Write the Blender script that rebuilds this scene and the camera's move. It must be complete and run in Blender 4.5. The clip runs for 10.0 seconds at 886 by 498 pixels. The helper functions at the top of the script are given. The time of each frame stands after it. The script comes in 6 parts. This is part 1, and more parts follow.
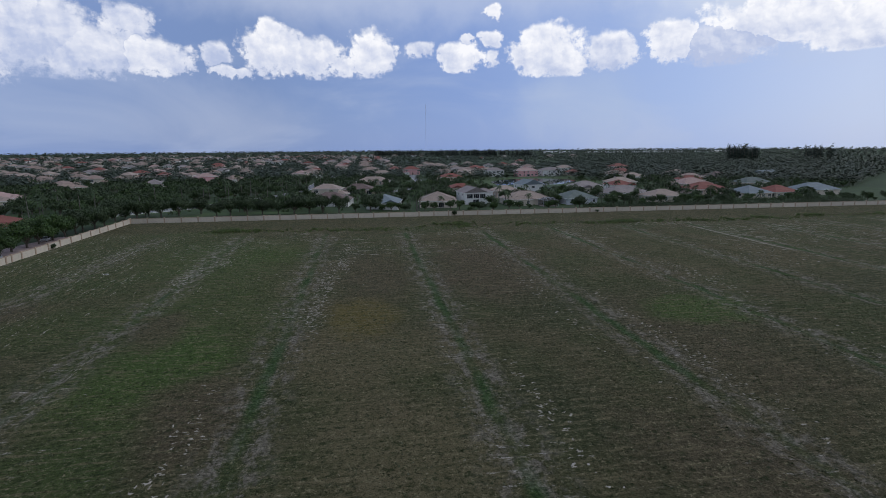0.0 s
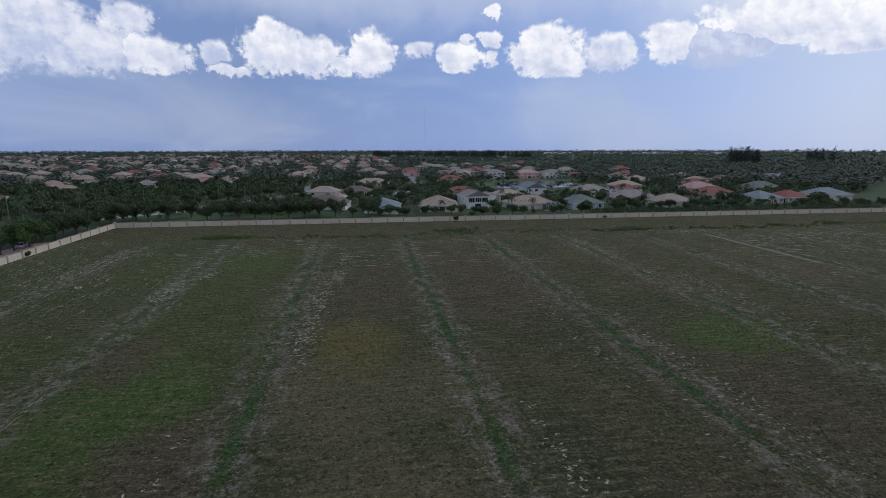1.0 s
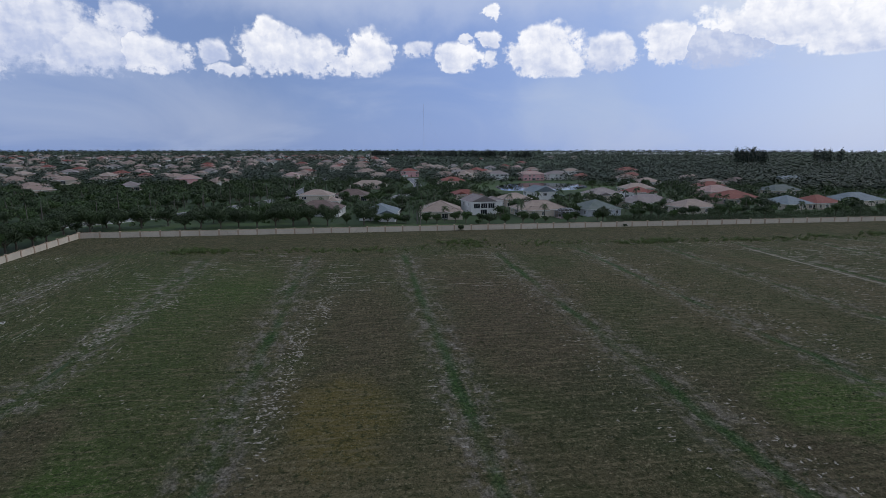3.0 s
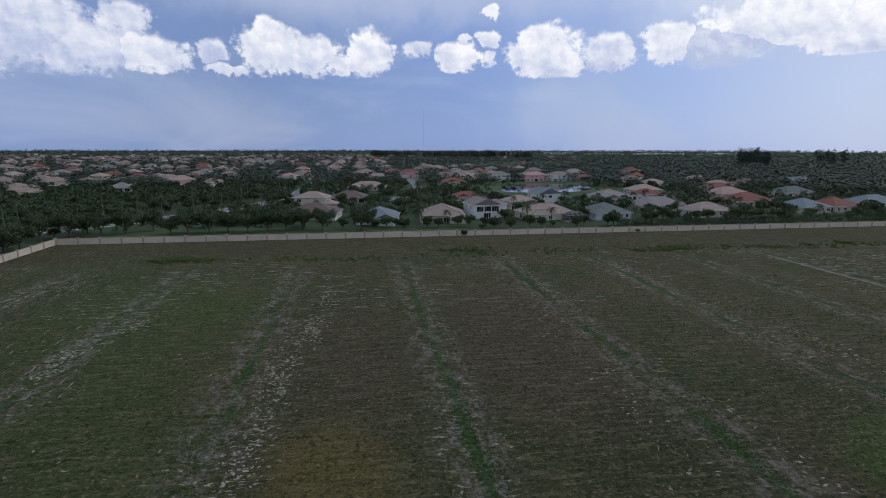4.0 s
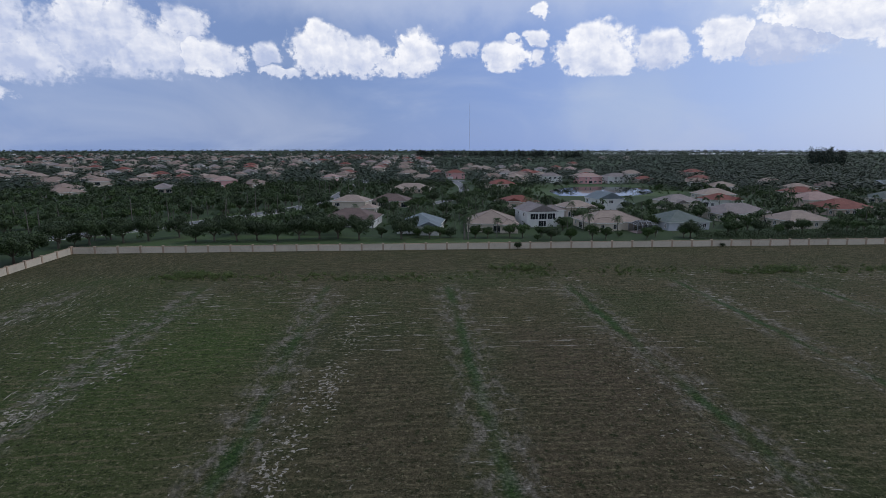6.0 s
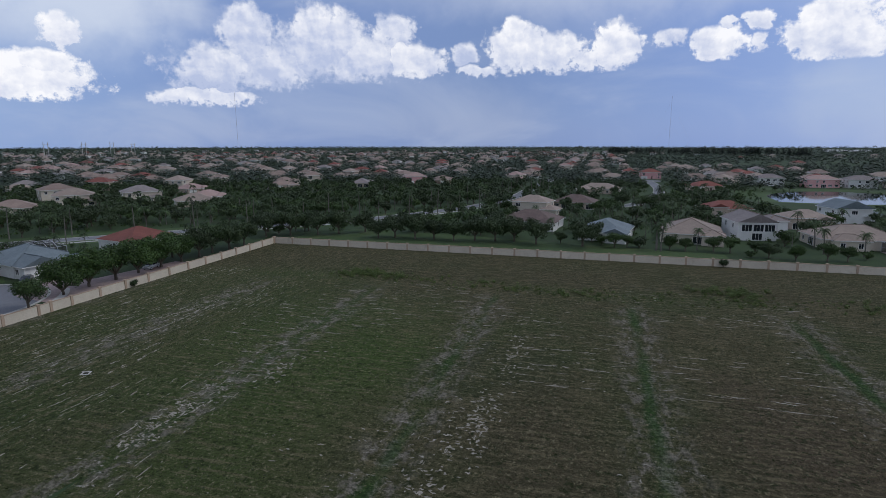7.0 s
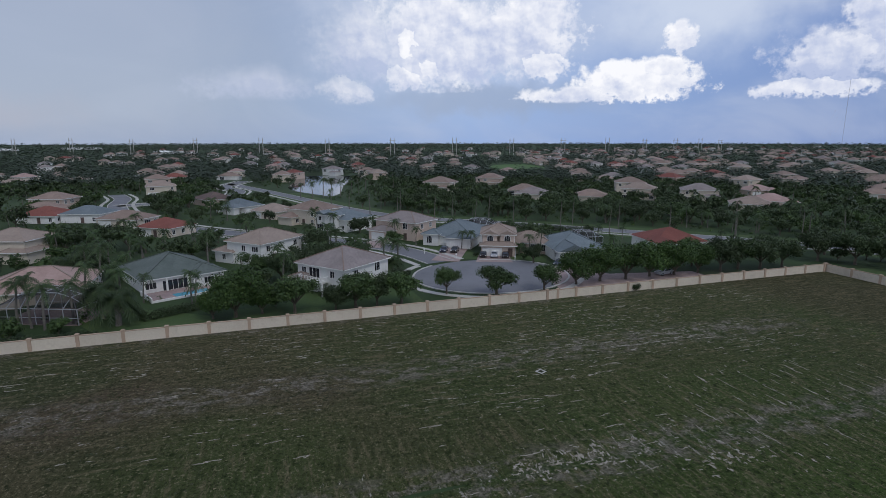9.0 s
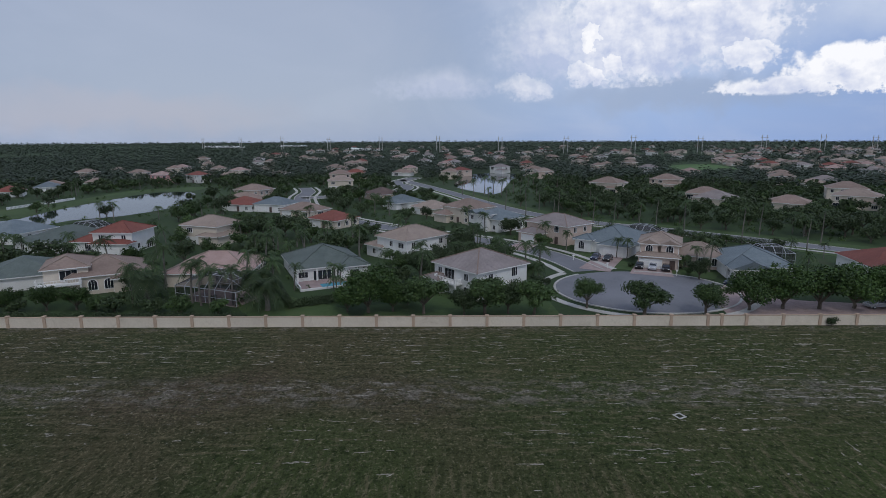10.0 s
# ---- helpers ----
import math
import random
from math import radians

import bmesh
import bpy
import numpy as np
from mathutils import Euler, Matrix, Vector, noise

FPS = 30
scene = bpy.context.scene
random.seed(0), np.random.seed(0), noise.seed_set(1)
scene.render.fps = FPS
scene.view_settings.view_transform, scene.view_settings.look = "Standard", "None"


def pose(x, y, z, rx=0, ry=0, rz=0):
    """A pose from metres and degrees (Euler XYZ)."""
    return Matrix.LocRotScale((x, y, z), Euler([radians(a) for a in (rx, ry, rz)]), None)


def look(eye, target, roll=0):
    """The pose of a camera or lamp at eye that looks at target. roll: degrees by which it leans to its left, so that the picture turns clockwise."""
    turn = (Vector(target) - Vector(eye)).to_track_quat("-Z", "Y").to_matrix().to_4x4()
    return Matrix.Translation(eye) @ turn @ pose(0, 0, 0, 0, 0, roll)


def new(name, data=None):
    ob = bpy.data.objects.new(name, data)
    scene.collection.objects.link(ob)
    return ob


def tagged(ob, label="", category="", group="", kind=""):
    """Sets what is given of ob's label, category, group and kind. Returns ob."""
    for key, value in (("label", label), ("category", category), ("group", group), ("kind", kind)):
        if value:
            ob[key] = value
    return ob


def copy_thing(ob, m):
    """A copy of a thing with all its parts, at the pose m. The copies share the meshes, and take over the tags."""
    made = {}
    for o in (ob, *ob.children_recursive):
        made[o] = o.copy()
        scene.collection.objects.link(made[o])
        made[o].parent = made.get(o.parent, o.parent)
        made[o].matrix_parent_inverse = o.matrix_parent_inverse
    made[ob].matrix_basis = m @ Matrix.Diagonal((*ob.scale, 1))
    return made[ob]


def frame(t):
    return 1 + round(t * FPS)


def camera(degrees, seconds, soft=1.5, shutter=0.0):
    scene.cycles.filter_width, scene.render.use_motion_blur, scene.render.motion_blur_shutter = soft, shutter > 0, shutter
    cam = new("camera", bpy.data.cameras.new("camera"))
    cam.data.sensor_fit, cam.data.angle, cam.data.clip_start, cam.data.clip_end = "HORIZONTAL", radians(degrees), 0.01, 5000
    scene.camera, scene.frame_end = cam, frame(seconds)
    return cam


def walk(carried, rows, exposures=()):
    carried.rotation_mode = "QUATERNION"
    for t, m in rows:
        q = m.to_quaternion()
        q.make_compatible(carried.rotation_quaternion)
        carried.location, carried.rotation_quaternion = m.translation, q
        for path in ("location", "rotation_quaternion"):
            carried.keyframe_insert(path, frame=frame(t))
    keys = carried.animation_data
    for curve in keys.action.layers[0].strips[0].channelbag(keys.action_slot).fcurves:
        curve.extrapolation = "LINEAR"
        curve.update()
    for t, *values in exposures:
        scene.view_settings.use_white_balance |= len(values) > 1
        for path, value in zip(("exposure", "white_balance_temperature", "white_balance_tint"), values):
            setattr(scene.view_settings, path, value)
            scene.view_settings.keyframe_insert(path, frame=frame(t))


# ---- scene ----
cam = camera(78.47, 10.0, soft=0.65)

PATH = [
    (0, (87.55, -219.02, 27.39), (101.77, -121.75, 9.06), -0.43),
    (0.5, (87.57, -214.05, 27.83), (102.02, -116.81, 9.54), -0.18),
    (1, (88.00, -208.86, 28.18), (102.53, -111.63, 9.88), -0.07),
    (1.5, (88.50, -203.58, 28.37), (103.04, -106.36, 10.04), -0.06),
    (2, (88.68, -198.37, 28.46), (103.38, -101.16, 10.16), -0.01),
    (2.5, (88.97, -193.02, 28.61), (103.73, -95.83, 10.28), 0.03),
    (4, (90.23, -175.77, 28.84), (105.17, -78.61, 10.49), 0.10),
    (4.5, (90.39, -170.30, 28.69), (105.53, -73.15, 10.43), 0.08),
    (5, (90.56, -165.14, 28.47), (105.87, -68.01, 10.27), 0.09),
    (5.2, (90.68, -163.07, 28.44), (105.99, -65.93, 10.30), 0.10),
    (5.5, (91.15, -159.56, 28.62), (105.32, -62.27, 10.39), 0.08),
    (5.75, (91.53, -156.64, 28.77), (102.91, -58.99, 10.47), 0.07),
    (6, (91.92, -153.72, 28.92), (98.72, -55.65, 10.55), 0.05),
    (6.3, (92.39, -150.21, 29.10), (91.30, -51.94, 10.64), 0.03),
    (6.5, (92.56, -148.18, 29.24), (85.57, -50.21, 10.46), -0.05),
    (7, (93.02, -143.22, 29.58), (66.72, -48.63, 10.59), -0.06),
    (7.5, (93.05, -138.55, 29.90), (46.63, -52.09, 10.64), -0.19),
    (8, (92.85, -133.98, 30.19), (24.42, -63.69, 10.78), -0.19),
    (8.5, (92.31, -129.54, 30.41), (6.26, -82.46, 10.93), -0.16),
    (9, (90.67, -125.24, 30.54), (-2.50, -94.68, 10.89), -0.04),
    (9.5, (88.28, -121.49, 30.59), (-8.38, -105.34, 10.73), -0.21),
    (10, (85.71, -118.02, 30.61), (-12.28, -117.93, 10.64), -0.19),
]
walk(cam, [(t, look(e, g, r)) for t, e, g, r in PATH])

# ---- sky and light ----
def put(socket, value):
    if isinstance(value, bpy.types.NodeSocket):
        socket.id_data.links.new(value, socket)
    elif isinstance(value, tuple) and len(value) == 3 and socket.type == "RGBA":
        socket.default_value = (*value, 1)
    else:
        socket.default_value = value


class Graph:
    """Short ways to add shader nodes to a tree."""

    def __init__(self, tree):
        self.nodes = tree.nodes

    def math(self, op, a, b=0.0, c=0.0, clamp=False):
        n = self.nodes.new("ShaderNodeMath")
        n.operation, n.use_clamp = op, clamp
        put(n.inputs[0], a), put(n.inputs[1], b), put(n.inputs[2], c)
        return n.outputs[0]

    def vec(self, op, a, b=(0, 0, 0)):
        n = self.nodes.new("ShaderNodeVectorMath")
        n.operation = op
        put(n.inputs[0], a), put(n.inputs[1], b)
        return n.outputs["Value"] if op == "LENGTH" else n.outputs[0]

    def join(self, x, y, z=0.0):
        n = self.nodes.new("ShaderNodeCombineXYZ")
        put(n.inputs[0], x), put(n.inputs[1], y), put(n.inputs[2], z)
        return n.outputs[0]

    def split(self, v):
        n = self.nodes.new("ShaderNodeSeparateXYZ")
        put(n.inputs[0], v)
        return n.outputs

    def noise(self, v, scale, detail=4.0, rough=0.55, warp=0.0):
        n = self.nodes.new("ShaderNodeTexNoise")
        put(n.inputs["Vector"], v), put(n.inputs["Scale"], scale), put(n.inputs["Detail"], detail)
        put(n.inputs["Roughness"], rough), put(n.inputs["Distortion"], warp)
        return n.outputs[0]

    def puffs(self, v, scale, smooth=0.6):
        n = self.nodes.new("ShaderNodeTexVoronoi")
        n.feature = "SMOOTH_F1"
        put(n.inputs["Vector"], v), put(n.inputs["Scale"], scale), put(n.inputs["Smoothness"], smooth)
        return n.outputs["Distance"]

    def band(self, v, low, high, out0=0.0, out1=1.0):
        n = self.nodes.new("ShaderNodeMapRange")
        n.interpolation_type = "SMOOTHSTEP"
        put(n.inputs["Value"], v), put(n.inputs["From Min"], low), put(n.inputs["From Max"], high)
        put(n.inputs["To Min"], out0), put(n.inputs["To Max"], out1)
        return n.outputs[0]

    def mix(self, k, a, b, how="MIX"):
        n = self.nodes.new("ShaderNodeMix")
        n.data_type, n.blend_type = "RGBA", how
        put(n.inputs[0], k), put(n.inputs[6], a), put(n.inputs[7], b)
        return n.outputs[2]

    def ramp(self, v, stops):
        n = self.nodes.new("ShaderNodeValToRGB")
        e = n.color_ramp.elements
        while len(e) < len(stops):
            e.new(0.5)
        for k, (p, c) in enumerate(stops):
            e[k].position, e[k].color = p, (*c, 1)
        put(n.inputs[0], v)
        return n.outputs[0]

    def bump(self, h, strength, distance):
        n = self.nodes.new("ShaderNodeBump")
        put(n.inputs["Strength"], strength), put(n.inputs["Distance"], distance), put(n.inputs["Height"], h)
        return n.outputs[0]


def build_world():
    w = bpy.data.worlds.new("sky")
    scene.world = w
    w.use_nodes = True
    g = Graph(w.node_tree)
    back = g.nodes["Background"]
    way = g.nodes.new("ShaderNodeTexCoord").outputs["Generated"]
    x, y, z = g.split(way)
    az = g.math("DEGREES", g.math("ARCTAN2", x, y))
    el = g.math("DEGREES", g.math("ARCSINE", z))
    sky = g.nodes.new("ShaderNodeTexSky")
    sky.sky_type, sky.sun_disc = "NISHITA", False
    sky.sun_elevation, sky.sun_rotation = radians(SUN_EL), radians(SUN_AZ)
    clear = g.vec("MULTIPLY", sky.outputs[0], (0.06, 0.06, 0.06))
    # rain veil and thin cloud, by the points of the compass
    veil = g.ramp(g.math("DIVIDE", g.math("ADD", az, 180.0), 360.0), [
        (0.0, (0.42, 0.47, 0.60)), (0.14, (0.36, 0.43, 0.59)), (0.25, (0.31, 0.41, 0.62)), (0.31, (0.33, 0.48, 0.82)),
        (0.40, (0.21, 0.32, 0.64)), (0.47, (0.20, 0.30, 0.58)), (0.53, (0.24, 0.36, 0.72)), (0.59, (0.40, 0.53, 0.88)),
        (0.625, (0.56, 0.66, 0.93)), (0.80, (0.60, 0.66, 0.82)), (1.0, (0.42, 0.47, 0.60))])
    soft = g.noise(g.join(g.math("MULTIPLY", az, 0.06), g.math("MULTIPLY", el, 0.14)), 1.0, 5.0, 0.55, 0.6)
    pale = g.math("ADD", g.band(el, 9.0, 30.0, 0.0, 0.55), g.band(soft, 0.42, 0.72, 0.0, 0.42))
    veil = g.mix(pale, veil, (0.56, 0.63, 0.82))
    glow = g.band(el, 0.0, 6.0, 0.16, 0.0)
    veil = g.mix(glow, veil, (0.40, 0.53, 0.84))
    spot = g.join(az, el)
    wob = g.noise(spot, 0.30, 4.0, 0.55)
    wob2 = g.noise(g.vec("ADD", spot, (31.0, 7.0, 3.0)), 0.30, 4.0, 0.55)
    # broad veils of thin cloud and rain: centre and half sizes in degrees, colour, strength
    hazy = g.vec("ADD", spot, g.join(g.math("MULTIPLY", g.math("SUBTRACT", wob, 0.5), 9.0), g.math("MULTIPLY", g.math("SUBTRACT", wob2, 0.5), 4.0)))
    for a, e, ra, re, colour, k in (
            (44, 15.5, 18, 6, (0.88, 0.92, 1.0), 0.85), (4, 16, 30, 4.5, (0.62, 0.69, 0.88), 0.6), (-48, 13, 10, 6, (0.78, 0.85, 0.99), 0.75),
            (-70, 12, 16, 8, (0.70, 0.76, 0.90), 0.7), (-67, 4.0, 13, 1.7, (0.33, 0.41, 0.60), 0.65), (-108, 9, 26, 12, (0.43, 0.49, 0.63), 0.8),
            (-120, 2.4, 15, 2.0, (0.50, 0.49, 0.59), 0.5), (22, 4, 7, 4.5, (0.46, 0.56, 0.80), 0.5), (-14, 3.5, 9, 3.0, (0.36, 0.44, 0.68), 0.45)):
        d = g.vec("LENGTH", g.vec("MULTIPLY", g.vec("SUBTRACT", hazy, (a, e, 0)), (1 / ra, 1 / re, 0)))
        veil = g.mix(g.band(d, 1.3, 0.3, 0.0, k), veil, colour)
    base = g.mix(0.82, clear, veil)
    # cumulus heaps: centre, half sizes and flat base in degrees, whiteness
    shift = g.join(g.math("MULTIPLY", g.math("SUBTRACT", wob, 0.5), 2.6), g.math("MULTIPLY", g.math("SUBTRACT", wob2, 0.5), 1.8))
    fine = g.noise(spot, 1.6, 7.0, 0.62)
    ruffle = g.noise(g.vec("ADD", spot, (9.0, 4.0, 2.0)), 0.8, 4.0, 0.6)
    frayed = g.join(g.math("MULTIPLY", g.math("SUBTRACT", ruffle, 0.5), 2.6), g.math("MULTIPLY", g.math("SUBTRACT", fine, 0.5), 1.5))
    bent = g.vec("ADD", g.vec("ADD", spot, shift), frayed)
    level = g.math("ADD", el, g.math("MULTIPLY", g.math("SUBTRACT", wob2, 0.5), 0.7))
    heap, trait = -1.0, (0.5, 0.3, 0.2)
    for a, e, ra, re, foot, white in (
            (-27.1, 9.3, 5.0, 3.2, 6.0, 0.30), (-23.7, 8.3, 4.5, 2.4, 6.0, 0.34), (-18.6, 8.2, 3.2, 1.8, 6.0, 0.60), (-20.5, 11.0, 2.2, 1.8, 8.6, 0.42),
            (-28.1, 10.5, 2.8, 2.6, 7.0, 0.45), (-34.2, 9.8, 2.6, 3.2, 5.5, 0.30), (-37.5, 6.9, 4.2, 2.5, 4.4, 0.34), (-32.0, 7.5, 4.0, 2.2, 5.0, 0.30), (-38.0, 4.3, 4.8, 0.8, 3.5, 0.60),
            (-8.0, 9.2, 3.2, 2.3, 6.7, 0.72), (-8.4, 10.7, 1.5, 1.3, 8.0, 0.90), (-4.4, 8.6, 3.2, 1.9, 6.7, 0.66), (-1.6, 7.9, 1.6, 0.9, 6.9, 0.5), (-13.2, 8.8, 1.2, 1.2, 7.6, 0.45), (-11.6, 7.2, 2.0, 0.7, 6.5, 0.60),
            (1.4, 9.0, 2.9, 2.1, 6.9, 0.74), (0.9, 10.3, 1.3, 1.1, 8.8, 0.85), (6.0, 9.6, 1.5, 0.9, 8.8, 0.40), (9.9, 8.8, 2.3, 1.5, 7.4, 0.78), (13.2, 8.7, 0.9, 0.8, 7.9, 0.50),
            (18.6, 9.3, 3.5, 2.4, 6.9, 0.78), (20.8, 8.2, 2.2, 1.5, 6.9, 0.66), (17.5, 10.6, 1.8, 1.2, 8.8, 0.85), (13.5, 12.8, 0.8, 0.8, 12.0, 0.65), (13.4, 10.4, 1.2, 0.8, 9.7, 0.70),
            (11.0, 10.4, 0.8, 0.5, 9.9, 0.50), (24.8, 9.0, 2.4, 1.8, 7.1, 0.55), (30.3, 9.4, 2.1, 2.1, 7.4, 0.74), (34.5, 8.9, 4.6, 2.0, 7.1, 0.10), (40.0, 10.8, 7.0, 2.6, 8.6, 0.85), (46.0, 9.6, 6.0, 2.4, 7.6, 0.70),
            (-53.1, 5.3, 6.0, 1.8, 3.5, 0.95), (-55.0, 6.6, 1.7, 1.0, 5.0, 1.00), (-50.8, 6.7, 2.5, 1.3, 5.0, 1.00), (-59.0, 4.4, 5.0, 0.8, 3.7, 0.66), (-49.4, 9.1, 1.2, 1.4, 7.5, 0.60),
            (-72.0, 9.8, 8.5, 5.0, 4.8, 0.48), (-63.5, 10.5, 5.5, 4.5, 5.0, 0.46), (-80.0, 9.0, 4.5, 3.8, 5.0, 0.30), (-61.9, 7.4, 2.8, 1.6, 5.6, 0.66), (-72.9, 7.1, 1.6, 1.4, 5.6, 0.66),
            (-81.4, 5.0, 2.2, 1.4, 3.7, 0.66), (-75.0, 9.4, 2.6, 2.8, 6.5, 0.90), (-76.0, 6.0, 2.2, 1.3, 4.8, 0.60), (-90.0, 5.1, 5.5, 1.6, 3.9, 0.18), (-82.2, 5.0, 1.9, 1.0, 4.2, 0.55)):
        d = g.vec("LENGTH", g.vec("MULTIPLY", g.vec("SUBTRACT", bent, (a, e, 0)), (1 / ra, 1 / re, 0)))
        flat = g.math("MULTIPLY", g.math("SUBTRACT", level, foot), 1.3)
        body = g.math("MINIMUM", g.math("SUBTRACT", 1.0, d), flat)
        ahead = g.math("GREATER_THAN", body, heap)
        trait = g.mix(ahead, trait, (white, foot / 20, 0.5 / (e + re - foot)))
        heap = g.math("MAXIMUM", heap, body)
    white, foot, span = g.split(trait)
    high = g.math("MULTIPLY", g.math("SUBTRACT", el, g.math("MULTIPLY", foot, 20.0)), g.math("MULTIPLY", span, 2.0))
    warp = g.vec("ADD", spot, g.join(g.math("MULTIPLY", g.math("SUBTRACT", fine, 0.5), 0.9), g.math("MULTIPLY", g.math("SUBTRACT", wob, 0.5), 0.9)))
    big, small = g.puffs(warp, 0.50, 0.9), g.puffs(warp, 1.3, 0.9)
    lumps = g.math("ADD", g.math("MULTIPLY", g.math("SUBTRACT", 0.44, big), 0.55), g.math("MULTIPLY", g.math("SUBTRACT", 0.42, small), 0.25))
    lumps = g.math("ADD", lumps, g.math("MULTIPLY", g.math("SUBTRACT", fine, 0.5), 1.15))
    dense = g.math("ADD", g.math("ADD", heap, 0.06), g.math("MULTIPLY", lumps, g.band(high, -0.1, 0.35, 0.40, 1.0)))
    mask = g.band(dense, -0.10, g.band(white, 0.2, 0.8, 0.45, 0.26))
    mask = g.mix(g.band(az, -73.0, -84.0), mask, g.band(dense, -0.35, 0.9))
    # light from the upper right: each billow against itself a little farther towards it
    billow, billow_lit = g.noise(warp, 0.55, 3.0, 0.45), g.noise(g.vec("ADD", warp, (0.5, 0.6, 0.0)), 0.55, 3.0, 0.45)
    knob, knob_lit = g.noise(warp, 1.5, 3.0, 0.5), g.noise(g.vec("ADD", warp, (0.18, 0.22, 0.0)), 1.5, 3.0, 0.5)
    broad = g.noise(g.vec("ADD", bent, (0.6, -0.7, 5.0)), 0.30, 4.0, 0.55)
    relief = g.math("ADD", g.math("MULTIPLY", g.math("SUBTRACT", billow, billow_lit), 1.1), g.math("MULTIPLY", g.math("SUBTRACT", knob, knob_lit), 0.40))
    rim = g.band(dense, 0.60, 0.10, 0.0, 0.12)
    bright = g.math("ADD", g.math("SUBTRACT", g.math("MULTIPLY", white, 0.92), 0.15), g.band(high, 0.0, 0.9, -0.12, 0.24))
    bright = g.math("ADD", g.math("ADD", bright, rim), g.math("ADD", relief, g.band(broad, 0.34, 0.66, -0.18, 0.18)), clamp=True)
    shade = g.mix(bright, (0.49, 0.56, 0.77), (1.0, 1.0, 1.03))
    # greyer towards the rain in the west
    shade = g.mix(g.band(az, -74.0, -90.0, 0.0, 0.75), shade, (0.47, 0.53, 0.68))
    put(back.inputs["Color"], g.mix(g.math("MULTIPLY", mask, 0.93), base, shade))
    put(back.inputs["Strength"], 1.0)


SUN_EL, SUN_AZ = 52.0, 75.0
build_world()
sun = new("sun", bpy.data.lights.new("sun", "SUN"))
sun.data.energy, sun.data.angle, sun.data.color = 0.75, radians(15), (1.0, 0.97, 0.93)
sun.matrix_world = look((0, 0, 300), (-math.sin(radians(SUN_AZ)) * math.cos(radians(SUN_EL)), -math.cos(radians(SUN_AZ)) * math.cos(radians(SUN_EL)), 300 - math.sin(radians(SUN_EL))))


# ---- materials ----
def surface(name, low, high, rough=0.8, broad=0.3, fine=6.0, relief=0.3, depth=0.03, vary=0.0, metal=0.0, courses=0.0, stain=None, grain=0.5):
    """Two colours mixed by broad and fine noise, with relief; vary: how far each object differs; courses: height of roof courses."""
    m = bpy.data.materials.new(name)
    m.use_nodes = True
    g = Graph(m.node_tree)
    b = g.nodes["Principled BSDF"]
    at = g.nodes.new("ShaderNodeTexCoord").outputs["Object"]
    info = g.nodes.new("ShaderNodeObjectInfo")
    own = g.vec("ADD", at, g.vec("MULTIPLY", g.join(info.outputs["Random"], info.outputs["Random"], info.outputs["Random"]), (90, 70, 50)))
    big = g.noise(own, broad, 4.0, 0.6)
    small = g.noise(own, fine, 5.0, 0.65)
    k = g.math("ADD", g.math("MULTIPLY", big, 1.0 - grain), g.math("MULTIPLY", small, grain))
    col = g.mix(g.band(k, 0.33, 0.67), low, high)
    height = small
    if stain:
        col = g.mix(g.band(g.noise(own, broad * 2.3, 6.0, 0.7, 0.8), 0.52, 0.72, 0.0, 0.6), col, stain)
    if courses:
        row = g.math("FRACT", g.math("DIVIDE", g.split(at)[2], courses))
        # the foot of each course is darkened: shade at the lap, put into the colour
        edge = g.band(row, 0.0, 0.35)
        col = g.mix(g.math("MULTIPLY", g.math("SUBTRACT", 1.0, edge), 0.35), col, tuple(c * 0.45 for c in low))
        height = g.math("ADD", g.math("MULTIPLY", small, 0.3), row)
    if vary:
        shade = g.math("ADD", 1.0 - vary, g.math("MULTIPLY", info.outputs["Random"], 2 * vary))
        col = g.vec("MULTIPLY", col, g.join(shade, shade, shade))
    put(b.inputs["Base Color"], col)
    put(b.inputs["Roughness"], g.math("ADD", rough - 0.08, g.math("MULTIPLY", small, 0.16), clamp=True))
    put(b.inputs["Metallic"], metal)
    put(b.inputs["Specular IOR Level"], 0.3)
    if relief:
        put(b.inputs["Normal"], g.bump(height, relief, depth))
    return m


def foliage(name, low, high, tip, vary=0.25):
    m = bpy.data.materials.new(name)
    m.use_nodes = True
    g = Graph(m.node_tree)
    b = g.nodes["Principled BSDF"]
    geo = g.nodes.new("ShaderNodeNewGeometry")
    info = g.nodes.new("ShaderNodeObjectInfo")
    at = g.nodes.new("ShaderNodeTexCoord").outputs["Object"]
    leaf = geo.outputs["Random Per Island"]
    k = g.math("ADD", g.math("MULTIPLY", leaf, 0.6), g.math("MULTIPLY", g.noise(at, 0.7, 3.0), 0.5))
    col = g.mix(g.band(k, 0.2, 0.9), low, high)
    col = g.mix(g.band(leaf, 0.86, 1.0, 0.0, 0.7), col, tip)
    shade = g.math("ADD", 1.0 - vary, g.math("MULTIPLY", info.outputs["Random"], 2 * vary))
    col = g.vec("MULTIPLY", col, g.join(shade, shade, g.math("MULTIPLY", shade, 0.95)))
    put(b.inputs["Base Color"], col)
    put(b.inputs["Roughness"], 0.62)
    put(b.inputs["Specular IOR Level"], 0.25)
    return m


